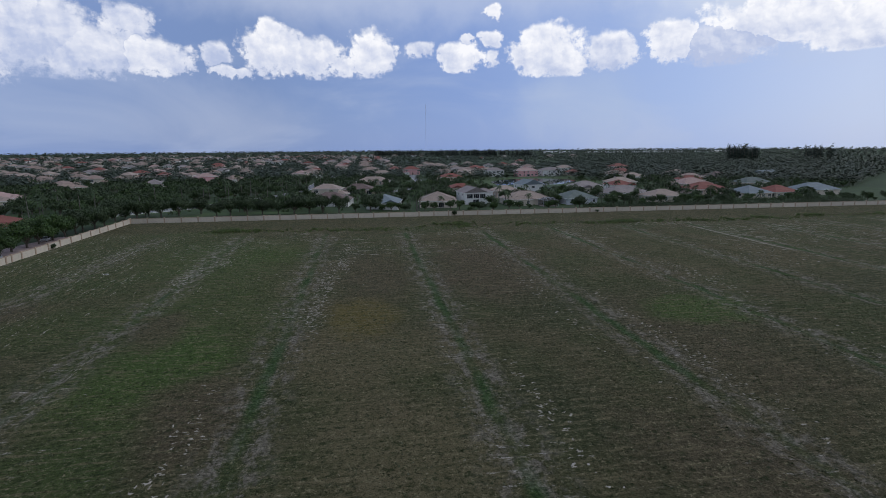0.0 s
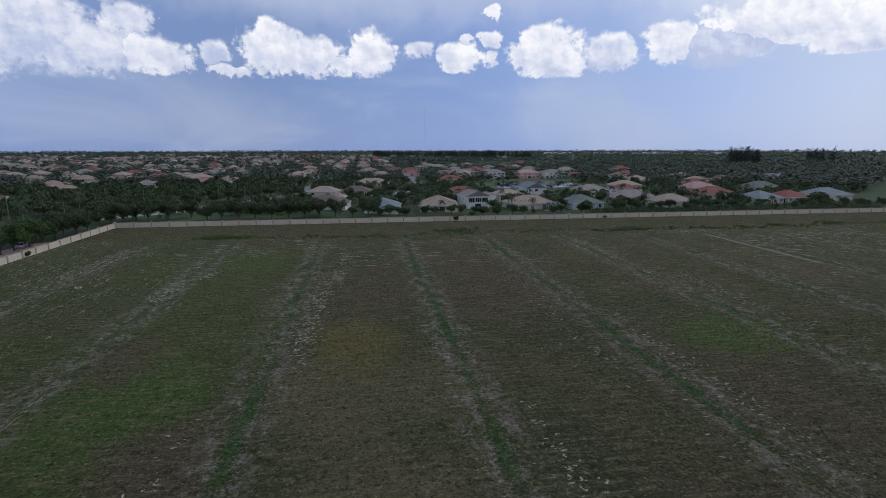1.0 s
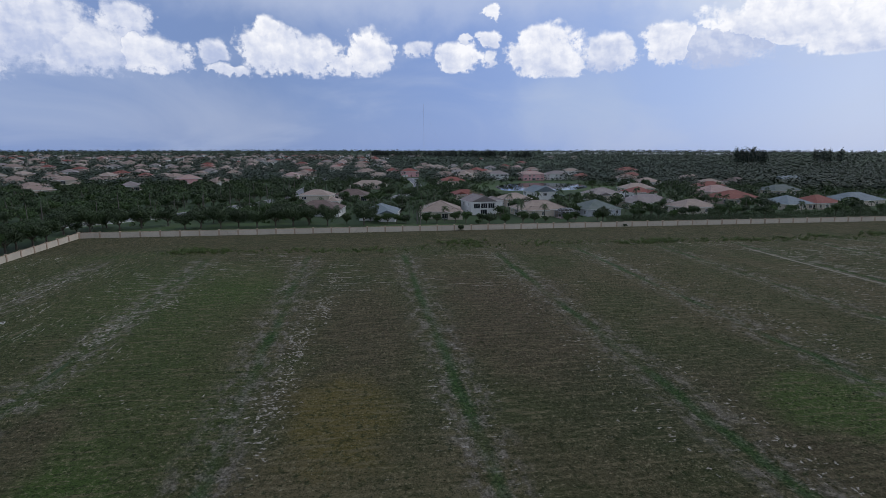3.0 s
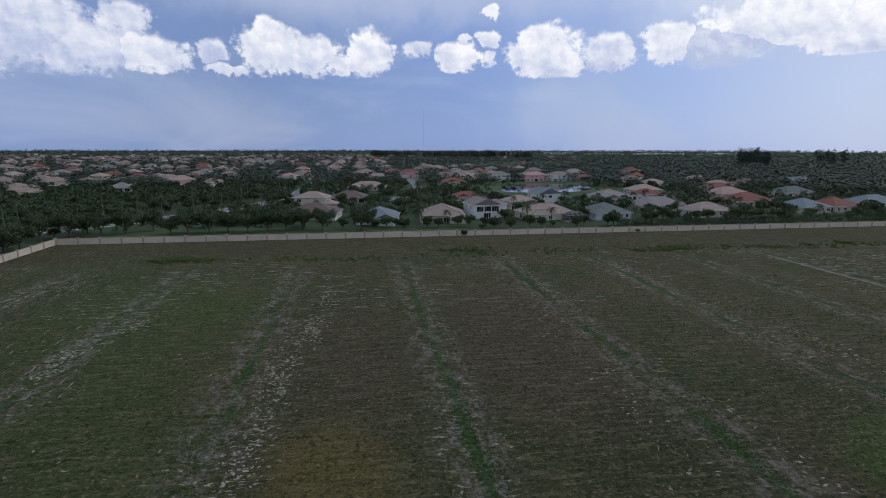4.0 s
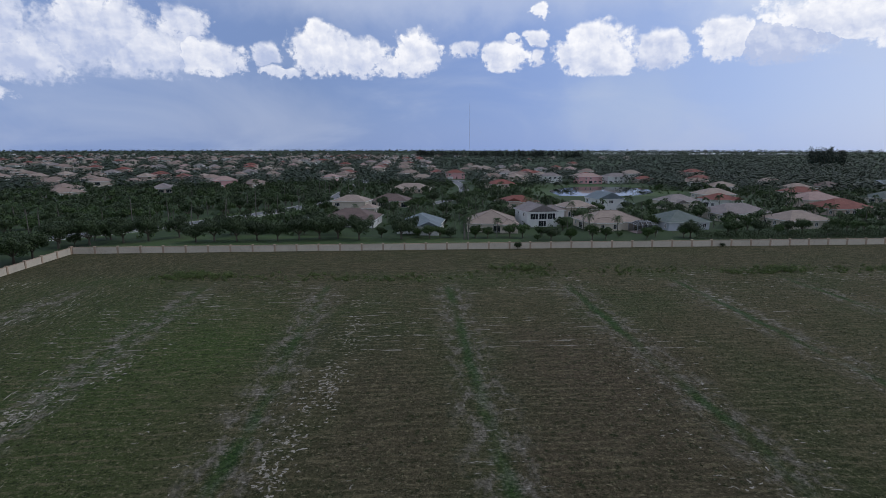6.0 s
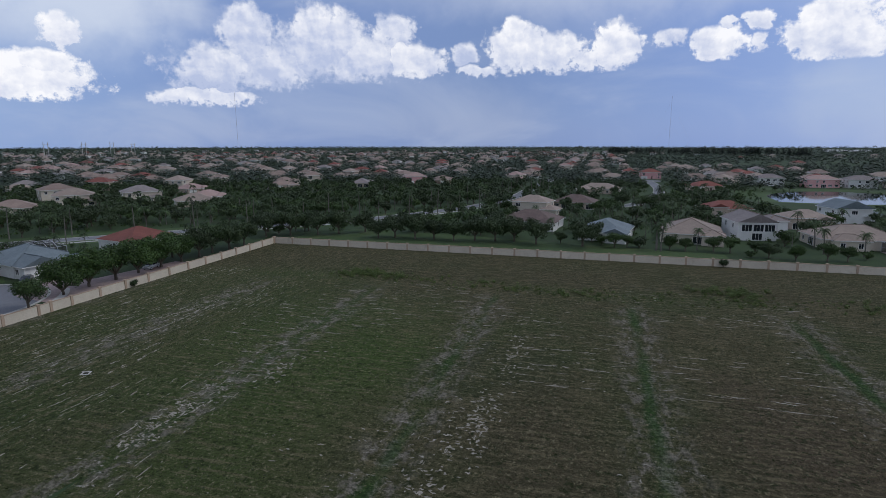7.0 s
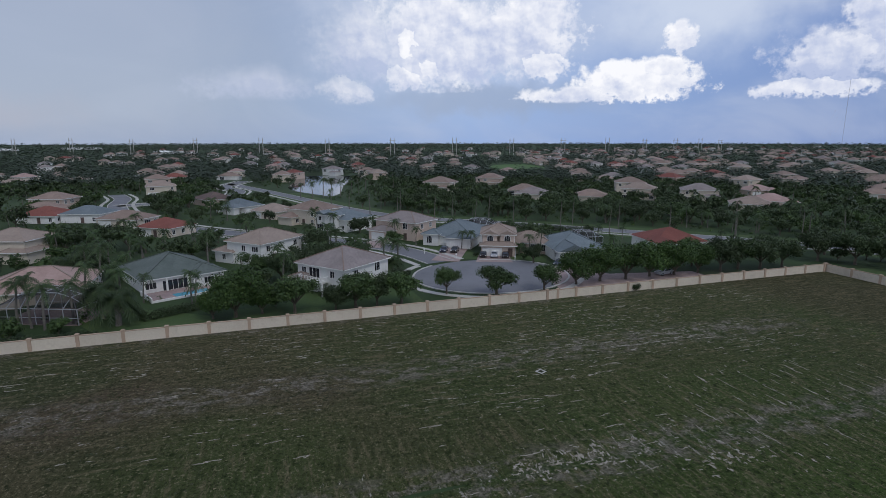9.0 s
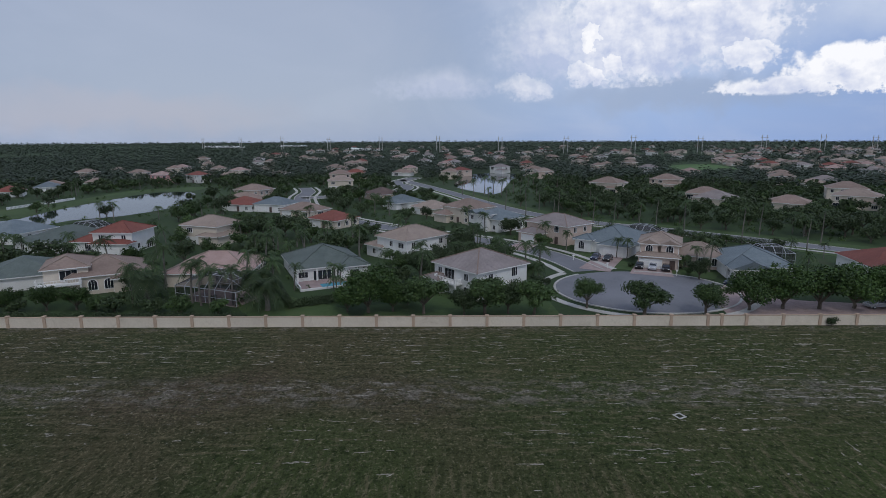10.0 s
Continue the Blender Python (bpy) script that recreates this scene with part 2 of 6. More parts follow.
def field_material():
    """Mown pasture with green ditch lines, sandy dashes left by old beds, and patches of dry soil."""
    m = bpy.data.materials.new("field_grass")
    m.use_nodes = True
    g = Graph(m.node_tree)
    b = g.nodes["Principled BSDF"]
    p = g.nodes.new("ShaderNodeTexCoord").outputs["Object"]
    x, y, z = g.split(p)
    wide = g.noise(g.vec("ADD", p, (40, 9, 2)), 0.05, 4.0, 0.6, 0.5)
    mid = g.noise(p, 0.35, 5.0, 0.65)
    fine = g.noise(p, 2.6, 6.0, 0.74)
    tuft = g.noise(g.vec("ADD", p, (11, 3, 6)), 1.15, 5.0, 0.7)
    grit = g.noise(p, 6.5, 4.0, 0.75)
    grass = g.mix(g.band(wide, 0.36, 0.64), (0.052, 0.063, 0.024), (0.078, 0.070, 0.036))
    # patches of different growth: centre, half sizes, colour and strength
    green, vivid, straw = (0.049, 0.080, 0.021), (0.054, 0.096, 0.020), (0.130, 0.108, 0.060)
    yellow, brown, dark = (0.122, 0.098, 0.028), (0.086, 0.064, 0.042), (0.040, 0.049, 0.022)
    bend = g.join(g.math("MULTIPLY", g.math("SUBTRACT", wide, 0.5), 16.0), g.math("MULTIPLY", g.math("SUBTRACT", mid, 0.5), 14.0))
    bent = g.vec("ADD", p, bend)
    for a, c, ra, rc, colour, k in (
            (24, -70, 34, 62, green, 0.45), (58, -76, 24, 30, vivid, 0.48), (60, -125, 17, 36, vivid, 0.45), (170, -90, 40, 44, straw, 0.25),
            (113, -104, 14, 32, brown, 0.75), (89, -103, 9, 24, brown, 0.65), (136, -150, 16, 30, brown, 0.50), (119, -84, 16, 15, brown, 0.60),
            (60, -150, 9, 17, vivid, 0.75), (59, -175, 8, 10, green, 0.70), (69, -164, 6, 13, brown, 0.75), (55, -134, 6, 10, brown, 0.70),
            (63, -145, 5, 6, vivid, 0.50), (87.5, -133, 6, 12, yellow, 0.80), (84, -152, 7, 14, straw, 0.60), (90, -174, 11, 13, straw, 0.65),
            (95, -149, 8, 10, straw, 0.50), (108, -167, 8, 12, dark, 0.60), (122, -133, 12, 14, dark, 0.55), (120, -181, 10, 14, brown, 0.65),
            (143, -137, 9, 9, vivid, 0.85), (66, -77, 11, 12, vivid, 0.50), (81, -76, 12, 11, dark, 0.55), (27, -124, 9, 11, brown, 0.60),
            (25, -150, 9, 15, brown, 0.75), (40, -130, 9, 12, green, 0.55), (12, -165, 9, 20, dark, 0.40), (186, -128, 16, 14, dark, 0.45)):
        near = g.vec("LENGTH", g.vec("MULTIPLY", g.vec("SUBTRACT", bent, (a, c, 0)), (1 / ra, 1 / rc, 0)))
        grass = g.mix(g.band(near, 1.25, 0.45, 0.0, k), grass, colour)
    grass = g.mix(g.band(y, -36.0, -26.0, 0.0, 0.55), grass, (0.058, 0.050, 0.025))
    # mowing lines: across the field, and along the wall beside it
    side = g.band(g.math("ADD", x, g.math("MULTIPLY", wide, 30.0)), 58.0, 50.0)
    sway = g.math("MULTIPLY", mid, 0.5)
    swath_x = g.noise(g.join(g.math("MULTIPLY", x, 0.22), g.math("MULTIPLY", y, 1.3), 9.0), 1.0, 5.0, 0.7)
    swath_y = g.noise(g.join(g.math("MULTIPLY", x, 1.3), g.math("MULTIPLY", y, 0.22), 19.0), 1.0, 5.0, 0.7)
    mown = g.mix(side, swath_x, swath_y)
    comb_x = g.math("SINE", g.math("MULTIPLY", g.math("ADD", y, sway), 5.24))
    comb_y = g.math("SINE", g.math("MULTIPLY", g.math("ADD", x, sway), 5.24))
    comb = g.math("MULTIPLY", g.mix(side, comb_x, comb_y), g.band(g.noise(g.vec("ADD", p, (5, 77, 1)), 0.06, 4.0), 0.40, 0.66, 0.0, 0.040))
    mown = g.math("ADD", mown, comb)
    grass = g.mix(g.band(mown, 0.49, 0.66, 0.0, 0.75), grass, (0.150, 0.130, 0.074))
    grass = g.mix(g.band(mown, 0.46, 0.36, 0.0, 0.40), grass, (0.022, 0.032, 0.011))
    # shade in the hollows between tufts, painted as near-black green
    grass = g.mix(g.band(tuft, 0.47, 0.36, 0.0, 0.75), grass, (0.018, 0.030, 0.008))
    grass = g.mix(g.band(fine, 0.53, 0.68, 0.0, 0.85), grass, (0.235, 0.210, 0.128))
    # finer gaps between blades, their shade also put into the colour
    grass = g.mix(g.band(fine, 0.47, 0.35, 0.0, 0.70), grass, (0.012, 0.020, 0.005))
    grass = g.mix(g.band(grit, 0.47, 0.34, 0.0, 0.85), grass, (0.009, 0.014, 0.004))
    # ditch lines, 25.4 m apart, with a wandering edge
    wander = g.math("MULTIPLY", g.math("SUBTRACT", g.noise(p, 0.10, 3.0), 0.5), 2.2)
    u = g.math("SUBTRACT", g.math("ADD", x, wander), 75.2)
    off = g.math("ABSOLUTE", g.math("SUBTRACT", g.math("MODULO", g.math("ADD", u, 1028.7), 25.4), 12.7))
    ragged = g.math("ADD", off, g.math("MULTIPLY", g.math("SUBTRACT", fine, 0.5), 2.8))
    line = g.math("MULTIPLY", g.band(ragged, 1.25, 0.2), g.band(g.noise(g.vec("ADD", p, (0, 17, 3)), 0.06, 4.0), 0.34, 0.60, 0.25, 1.0))
    line = g.math("MULTIPLY", line, g.math("MULTIPLY", g.band(x, 40.0, 60.0), g.band(y, -36.0, -46.0)))
    beside = g.noise(g.join(g.math("MULTIPLY", x, 0.55), g.math("MULTIPLY", y, 0.30), 2.0), 1.0, 6.0, 0.74)
    verge = g.math("MULTIPLY", g.band(ragged, 5.0, 1.4), g.band(beside, 0.46, 0.60))
    verge = g.math("MULTIPLY", verge, g.band(y, -36.0, -46.0))
    # pale sand: crumbled dashes along the old beds, across the field in the middle and along the wall beside it
    across = g.noise(g.join(g.math("MULTIPLY", x, 0.62), g.math("MULTIPLY", y, 1.9)), 1.0, 7.0, 0.76)
    along = g.noise(g.join(g.math("MULTIPLY", x, 1.9), g.math("MULTIPLY", y, 0.58), 4.0), 1.0, 7.0, 0.76)
    bed = g.mix(side, across, along)
    rows_x = g.band(g.math("ABSOLUTE", g.math("SUBTRACT", g.math("FRACT", g.math("DIVIDE", g.math("ADD", y, sway), 2.0)), 0.5)), 0.24, 0.40)
    rows_y = g.band(g.math("ABSOLUTE", g.math("SUBTRACT", g.math("FRACT", g.math("DIVIDE", g.math("ADD", x, sway), 2.0)), 0.5)), 0.22, 0.40)
    rows = g.mix(side, rows_x, rows_y)
    patchy = g.noise(g.vec("ADD", p, (3, 60, 8)), 0.055, 6.0, 0.7, 0.5)
    lean = g.band(off, 6.0, 1.5, 0.0, 0.075)
    north = g.math("MULTIPLY", g.band(y, -80.0, -42.0), g.band(x, 60.0, 95.0, 0.055, 0.07))
    east = g.band(x, 165.0, 210.0, 0.0, 0.07)
    bedk = g.math("ADD", g.math("ADD", bed, g.math("MULTIPLY", rows, 0.085)), g.math("ADD", g.math("MAXIMUM", g.math("MAXIMUM", lean, north), g.math("MAXIMUM", east, g.math("MULTIPLY", side, 0.05))), g.math("MULTIPLY", patchy, 0.38)))
    bare = g.math("MULTIPLY", g.band(bedk, 0.90, 0.99), g.band(grit, 0.34, 0.52))
    bare = g.math("MULTIPLY", bare, g.band(y, -20.0, -36.0))
    col = g.mix(g.math("MULTIPLY", verge, 0.85), grass, g.mix(g.band(fine, 0.35, 0.65), (0.070, 0.064, 0.046), (0.250, 0.225, 0.185)))
    # the long pale furrow in the east
    furrow = g.math("MULTIPLY", g.band(g.math("ABSOLUTE", g.math("SUBTRACT", x, 199.4)), 0.6, 0.15), g.math("MULTIPLY", g.band(y, -96.0, -88.0), g.band(y, -44.0, -52.0)))
    col = g.mix(g.math("MULTIPLY", g.math("MAXIMUM", bare, g.math("MULTIPLY", furrow, fine)), 0.9), col, g.mix(grit, (0.30, 0.275, 0.235), (0.52, 0.485, 0.43)))
    col = g.mix(g.math("MULTIPLY", line, 0.8), col, g.mix(g.band(fine, 0.38, 0.62), (0.012, 0.036, 0.008), (0.040, 0.092, 0.022)))
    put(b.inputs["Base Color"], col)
    put(b.inputs["Roughness"], 0.95)
    put(b.inputs["Specular IOR Level"], 0.1)
    put(b.inputs["Normal"], g.bump(g.math("ADD", g.math("ADD", fine, grit), tuft), 1.0, 0.22))
    return m


def glass_material(name, tint):
    m = bpy.data.materials.new(name)
    m.use_nodes = True
    g = Graph(m.node_tree)
    b = g.nodes["Principled BSDF"]
    put(b.inputs["Base Color"], tint)
    put(b.inputs["Roughness"], 0.06)
    put(b.inputs["Specular IOR Level"], 0.6)
    return m


def water_material():
    m = bpy.data.materials.new("lake_water")
    m.use_nodes = True
    g = Graph(m.node_tree)
    b = g.nodes["Principled BSDF"]
    p = g.nodes.new("ShaderNodeTexCoord").outputs["Object"]
    put(b.inputs["Base Color"], (0.020, 0.028, 0.026))
    put(b.inputs["Roughness"], 0.05)
    put(b.inputs["IOR"], 1.33)
    put(b.inputs["Normal"], g.bump(g.noise(p, 1.2, 3.0, 0.6), 0.05, 0.05))
    return m


def mesh_screen():
    """Dark insect screen, half seen through."""
    m = bpy.data.materials.new("insect_screen")
    m.use_nodes = True
    g = Graph(m.node_tree)
    b = g.nodes["Principled BSDF"]
    put(b.inputs["Base Color"], (0.02, 0.022, 0.026)), put(b.inputs["Roughness"], 0.7), put(b.inputs["Alpha"], 0.55)
    return m


def car_paint(name, colour):
    m = bpy.data.materials.new(name)
    m.use_nodes = True
    g = Graph(m.node_tree)
    b = g.nodes["Principled BSDF"]
    at = g.nodes.new("ShaderNodeTexCoord").outputs["Object"]
    put(b.inputs["Base Color"], g.mix(g.noise(at, 3.0), colour, tuple(c * 0.85 for c in colour)))
    put(b.inputs["Roughness"], 0.25), put(b.inputs["Coat Weight"], 0.6)
    return m


FIELD = field_material()
SCREEN = mesh_screen()
PAINT = {"black": car_paint("black_paint", (0.012, 0.012, 0.015)), "navy": car_paint("navy_paint", (0.02, 0.03, 0.06)), "silver": car_paint("silver_paint", (0.45, 0.47, 0.50)), "white": car_paint("white_paint", (0.65, 0.65, 0.65))}
LAWN = surface("lawn", (0.018, 0.036, 0.012), (0.036, 0.064, 0.020), 0.95, 0.04, 1.4, 0.5, 0.06, stain=(0.045, 0.046, 0.024))
TURF = surface("bright_turf", (0.034, 0.062, 0.019), (0.058, 0.094, 0.030), 0.95, 0.05, 1.2, 0.5, 0.06, stain=(0.09, 0.10, 0.04))
FAIRWAY = surface("fairway", (0.060, 0.115, 0.034), (0.085, 0.150, 0.045), 0.95, 0.02, 0.3, 0.2, 0.05)
ASPHALT = surface("asphalt", (0.125, 0.13, 0.142), (0.185, 0.19, 0.205), 0.85, 0.08, 3.0, 0.2, 0.01, stain=(0.10, 0.105, 0.115))
CONCRETE = surface("concrete", (0.36, 0.35, 0.32), (0.50, 0.49, 0.46), 0.85, 0.3, 4.0, 0.2, 0.01, stain=(0.28, 0.27, 0.25))
PAVER = surface("drive_pavers", (0.24, 0.18, 0.17), (0.36, 0.28, 0.26), 0.85, 0.4, 3.5, 0.3, 0.01)
PANEL = surface("wall_panel", (0.52, 0.46, 0.37), (0.62, 0.56, 0.46), 0.9, 0.25, 5.0, 0.2, 0.01, vary=0.05, stain=(0.42, 0.37, 0.29))
POST = surface("wall_post", (0.36, 0.27, 0.20), (0.45, 0.34, 0.25), 0.9, 0.6, 6.0, 0.2, 0.01, vary=0.07, stain=(0.26, 0.20, 0.15))
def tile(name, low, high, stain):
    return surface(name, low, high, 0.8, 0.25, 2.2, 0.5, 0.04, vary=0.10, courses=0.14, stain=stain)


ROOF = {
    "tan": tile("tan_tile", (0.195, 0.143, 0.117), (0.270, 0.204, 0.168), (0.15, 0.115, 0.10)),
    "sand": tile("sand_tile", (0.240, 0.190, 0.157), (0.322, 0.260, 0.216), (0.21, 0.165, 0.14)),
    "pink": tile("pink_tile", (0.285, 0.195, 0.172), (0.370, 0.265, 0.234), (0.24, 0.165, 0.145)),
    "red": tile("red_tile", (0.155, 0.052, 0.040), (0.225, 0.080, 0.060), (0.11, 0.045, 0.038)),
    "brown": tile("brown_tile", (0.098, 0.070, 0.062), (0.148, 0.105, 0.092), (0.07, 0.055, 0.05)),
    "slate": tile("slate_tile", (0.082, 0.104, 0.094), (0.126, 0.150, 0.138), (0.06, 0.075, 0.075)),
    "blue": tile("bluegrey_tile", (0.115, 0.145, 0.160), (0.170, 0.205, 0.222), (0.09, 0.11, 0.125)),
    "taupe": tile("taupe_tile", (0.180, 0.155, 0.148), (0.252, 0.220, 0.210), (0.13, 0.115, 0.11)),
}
STUCCO = {
    "white": surface("white_stucco", (0.66, 0.66, 0.64), (0.76, 0.76, 0.74), 0.9, 0.3, 6.0, 0.25, 0.01, vary=0.05, stain=(0.56, 0.55, 0.52)),
    "cream": surface("cream_stucco", (0.52, 0.46, 0.38), (0.62, 0.555, 0.465), 0.9, 0.3, 6.0, 0.25, 0.01, vary=0.05, stain=(0.43, 0.37, 0.30)),
    "peach": surface("peach_stucco", (0.50, 0.40, 0.335), (0.60, 0.49, 0.415), 0.9, 0.3, 6.0, 0.25, 0.01, vary=0.05, stain=(0.42, 0.33, 0.27)),
    "pink": surface("pink_stucco", (0.66, 0.36, 0.36), (0.76, 0.45, 0.44), 0.9, 0.3, 6.0, 0.25, 0.01, vary=0.05),
    "grey": surface("grey_stucco", (0.46, 0.48, 0.52), (0.56, 0.58, 0.62), 0.9, 0.3, 6.0, 0.25, 0.01, vary=0.05),
}
RUBBER = surface("rubber", (0.012, 0.012, 0.012), (0.02, 0.02, 0.02), 0.8, 2.0, 9.0, 0.0)
STEEL = surface("galvanised_steel", (0.50, 0.52, 0.56), (0.62, 0.64, 0.68), 0.5, 0.5, 4.0, 0.0, metal=0.3)
TRIM = surface("white_trim", (0.70, 0.70, 0.68), (0.78, 0.78, 0.76), 0.6, 1.0, 6.0, 0.0)
GLASS = glass_material("window_glass", (0.020, 0.024, 0.030))
WATER = water_material()
POOL = glass_material("pool_water", (0.10, 0.36, 0.46))
SCREEN_FRAME = surface("cage_frame", (0.34, 0.36, 0.38), (0.44, 0.46, 0.48), 0.5, 1.0, 6.0, 0.0)
SAND = surface("dry_sand", (0.155, 0.140, 0.106), (0.400, 0.370, 0.318), 0.95, 0.6, 4.0, 0.5, 0.03, stain=(0.11, 0.10, 0.07))
BARK = surface("bark", (0.085, 0.070, 0.055), (0.16, 0.135, 0.105), 0.95, 1.5, 9.0, 0.6, 0.03)
PALM_BARK = surface("palm_bark", (0.105, 0.098, 0.085), (0.185, 0.172, 0.15), 0.9, 1.0, 8.0, 0.4, 0.02)
OAK_LEAF = foliage("oak_leaf", (0.030, 0.048, 0.022), (0.048, 0.074, 0.030), (0.066, 0.096, 0.036))
TREE_LEAF = foliage("tree_leaf", (0.030, 0.056, 0.019), (0.054, 0.092, 0.028), (0.085, 0.130, 0.035))
LIME_LEAF = foliage("lime_leaf", (0.024, 0.050, 0.013), (0.050, 0.094, 0.022), (0.086, 0.132, 0.034))
PALM_LEAF = foliage("palm_leaf", (0.026, 0.050, 0.018), (0.052, 0.086, 0.032), (0.085, 0.095, 0.040))
WOOD_LEAF = foliage("far_wood_leaf", (0.024, 0.038, 0.023), (0.034, 0.051, 0.030), (0.044, 0.062, 0.036), 0.0)
WEED_LEAF = foliage("weed_leaf", (0.055, 0.090, 0.022), (0.105, 0.145, 0.040), (0.150, 0.150, 0.060))
PINE_LEAF = foliage("pine_leaf", (0.013, 0.024, 0.018), (0.022, 0.036, 0.025), (0.030, 0.046, 0.030))


# ---- mesh helpers ----
def box(bm, x0, x1, y0, y1, z0, z1, bevel=0.0):
    v = [bm.verts.new(c) for c in ((x0, y0, z0), (x1, y0, z0), (x1, y1, z0), (x0, y1, z0), (x0, y0, z1), (x1, y0, z1), (x1, y1, z1), (x0, y1, z1))]
    f = [bm.faces.new([v[i] for i in q]) for q in ((3, 2, 1, 0), (4, 5, 6, 7), (0, 1, 5, 4), (1, 2, 6, 5), (2, 3, 7, 6), (3, 0, 4, 7))]
    if bevel:
        bmesh.ops.bevel(bm, geom=list({e for q in f for e in q.edges}), offset=bevel, segments=1, affect="EDGES")


def bar(bm, a, b, w):
    """A square bar of width w from a to b."""
    a, b = Vector(a), Vector(b)
    d = (b - a).normalized()
    s = d.cross(Vector((0, 0, 1)))
    s = s.normalized() if s.length > 1e-4 else Vector((1, 0, 0))
    u = s.cross(d)
    ring = [(s + u) * w / 2, (s - u) * w / 2, (-s - u) * w / 2, (u - s) * w / 2]
    lo, hi = [bm.verts.new(a + r) for r in ring], [bm.verts.new(b + r) for r in ring]
    for k in range(4):
        bm.faces.new((lo[k], lo[(k + 1) % 4], hi[(k + 1) % 4], hi[k]))
    bm.faces.new(lo[::-1]), bm.faces.new(hi)


def to_mesh(name, bm, *mats):
    me = bpy.data.meshes.new(name)
    bm.normal_update()
    bm.to_mesh(me)
    bm.free()
    for m in mats:
        me.materials.append(m)
    return me


def quick_mesh(name, verts, faces, *mats):
    me = bpy.data.meshes.new(name)
    me.from_pydata(verts, [], faces)
    for m in mats:
        me.materials.append(m)
    return me


def part(name, bm, material, parent, label="", at=None):
    """One mesh object under a thing or a part; bm may be a ready mesh."""
    me = bm if isinstance(bm, bpy.types.Mesh) else to_mesh(name, bm, material)
    ob = new(name, me)
    ob.parent = parent
    if at is not None:
        ob.matrix_basis = at
    if label:
        ob["label"] = label
    return ob


def thing(name, label, category, m, group="", kind=""):
    ob = tagged(new(name), label, category, group, kind)
    ob.matrix_basis = m
    return ob


def sheet(name, label, points, z, thick, material, kind="structure", category="ground"):
    """A flat slab with the outline given, its top at z."""
    bm = bmesh.new()
    top = bm.faces.new([bm.verts.new((x, y, z)) for x, y in points])
    bm.normal_update()
    if top.normal.z < 0:
        top.normal_flip()
    low = bmesh.ops.extrude_face_region(bm, geom=[top])
    bmesh.ops.translate(bm, vec=(0, 0, -thick), verts=[v for v in low["geom"] if isinstance(v, bmesh.types.BMVert)])
    bmesh.ops.recalc_face_normals(bm, faces=bm.faces)
    return tagged(new(name, to_mesh(name, bm, material)), label, category, kind=kind)


def curve_points(points, step=4.0):
    """A smooth line through the points."""
    pts = [Vector((*p, 0)) for p in points]
    ext = [2 * pts[0] - pts[1], *pts, 2 * pts[-1] - pts[-2]]
    out = []
    for k in range(1, len(ext) - 2):
        p0, p1, p2, p3 = ext[k - 1:k + 3]
        n = max(2, int((p2 - p1).length / step))
        for j in range(n):
            t = j / n
            out.append(0.5 * (2 * p1 + (p2 - p0) * t + (2 * p0 - 5 * p1 + 4 * p2 - p3) * t * t + (3 * p1 - 3 * p2 + p3 - p0) * t ** 3))
    return out + [pts[-1]]


def ribbon(name, label, line, left, right, z, thick, material, category="road"):
    """A strip along a line between two offsets from it."""
    vs, fs = [], []
    for k, p in enumerate(line):
        d = (line[min(k + 1, len(line) - 1)] - line[max(k - 1, 0)]).normalized()
        s = Vector((-d.y, d.x, 0))
        a, b = p + s * left, p + s * right
        vs += [(a.x, a.y, z), (b.x, b.y, z), (a.x, a.y, z - thick), (b.x, b.y, z - thick)]
    for k in range(len(line) - 1):
        i, j = 4 * k, 4 * k + 4
        fs += [(i, j, j + 1, i + 1), (i, i + 2, j + 2, j), (i + 1, j + 1, j + 3, i + 3)]
    return tagged(new(name, quick_mesh(name, vs, fs, material)), label, category, kind="structure")


# ---- the ground, the field and its wall ----
rng = random.Random(7)


GRID = []


def build_ground():
    ring = [(4800 * math.cos(k * math.pi / 36), 4800 * math.sin(k * math.pi / 36), -0.06) for k in range(72)]
    tagged(new("ground", quick_mesh("ground", ring, [tuple(range(72))], LAWN)), "dark green lawns and undergrowth between the houses", "ground", kind="structure")
    # the field: gently uneven
    step, x0, x1, y0, y1 = 2.0, -0.5, 520.0, -330.0, -0.3
    nx, ny = int((x1 - x0) / step) + 1, int((y1 - y0) / step) + 1
    vs, fs = [], []
    for j in range(ny):
        for i in range(nx):
            x, y = x0 + (x1 - x0) * i / (nx - 1), y0 + (y1 - y0) * j / (ny - 1)
            u = (x - 75.2 + 12.7) % 25.4 - 12.7
            ditch = -0.22 * math.exp(-(u / 1.3) ** 2) if x > 45 else 0.0
            fade = min(1.0, (x - x0) / 8, (y1 - y) / 8)
            vs.append((x, y, 0.02 + fade * (0.22 + 0.16 * noise.noise((x * 0.05, y * 0.05, 1)) + 0.05 * noise.noise((x * 0.4, y * 0.4, 5)) + ditch)))
    for j in range(ny - 1):
        for i in range(nx - 1):
            a = j * nx + i
            fs.append((a, a + 1, a + nx + 1, a + nx))
    GRID.extend((nx, ny, x0, x1, y0, y1, [[vs[j * nx + i][2] for i in range(nx)] for j in range(ny)]))
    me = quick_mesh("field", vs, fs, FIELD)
    me.polygons.foreach_set("use_smooth", [True] * len(fs))
    tagged(new("field", me), "mown pasture with ditch lines and sandy streaks", "field", kind="structure")


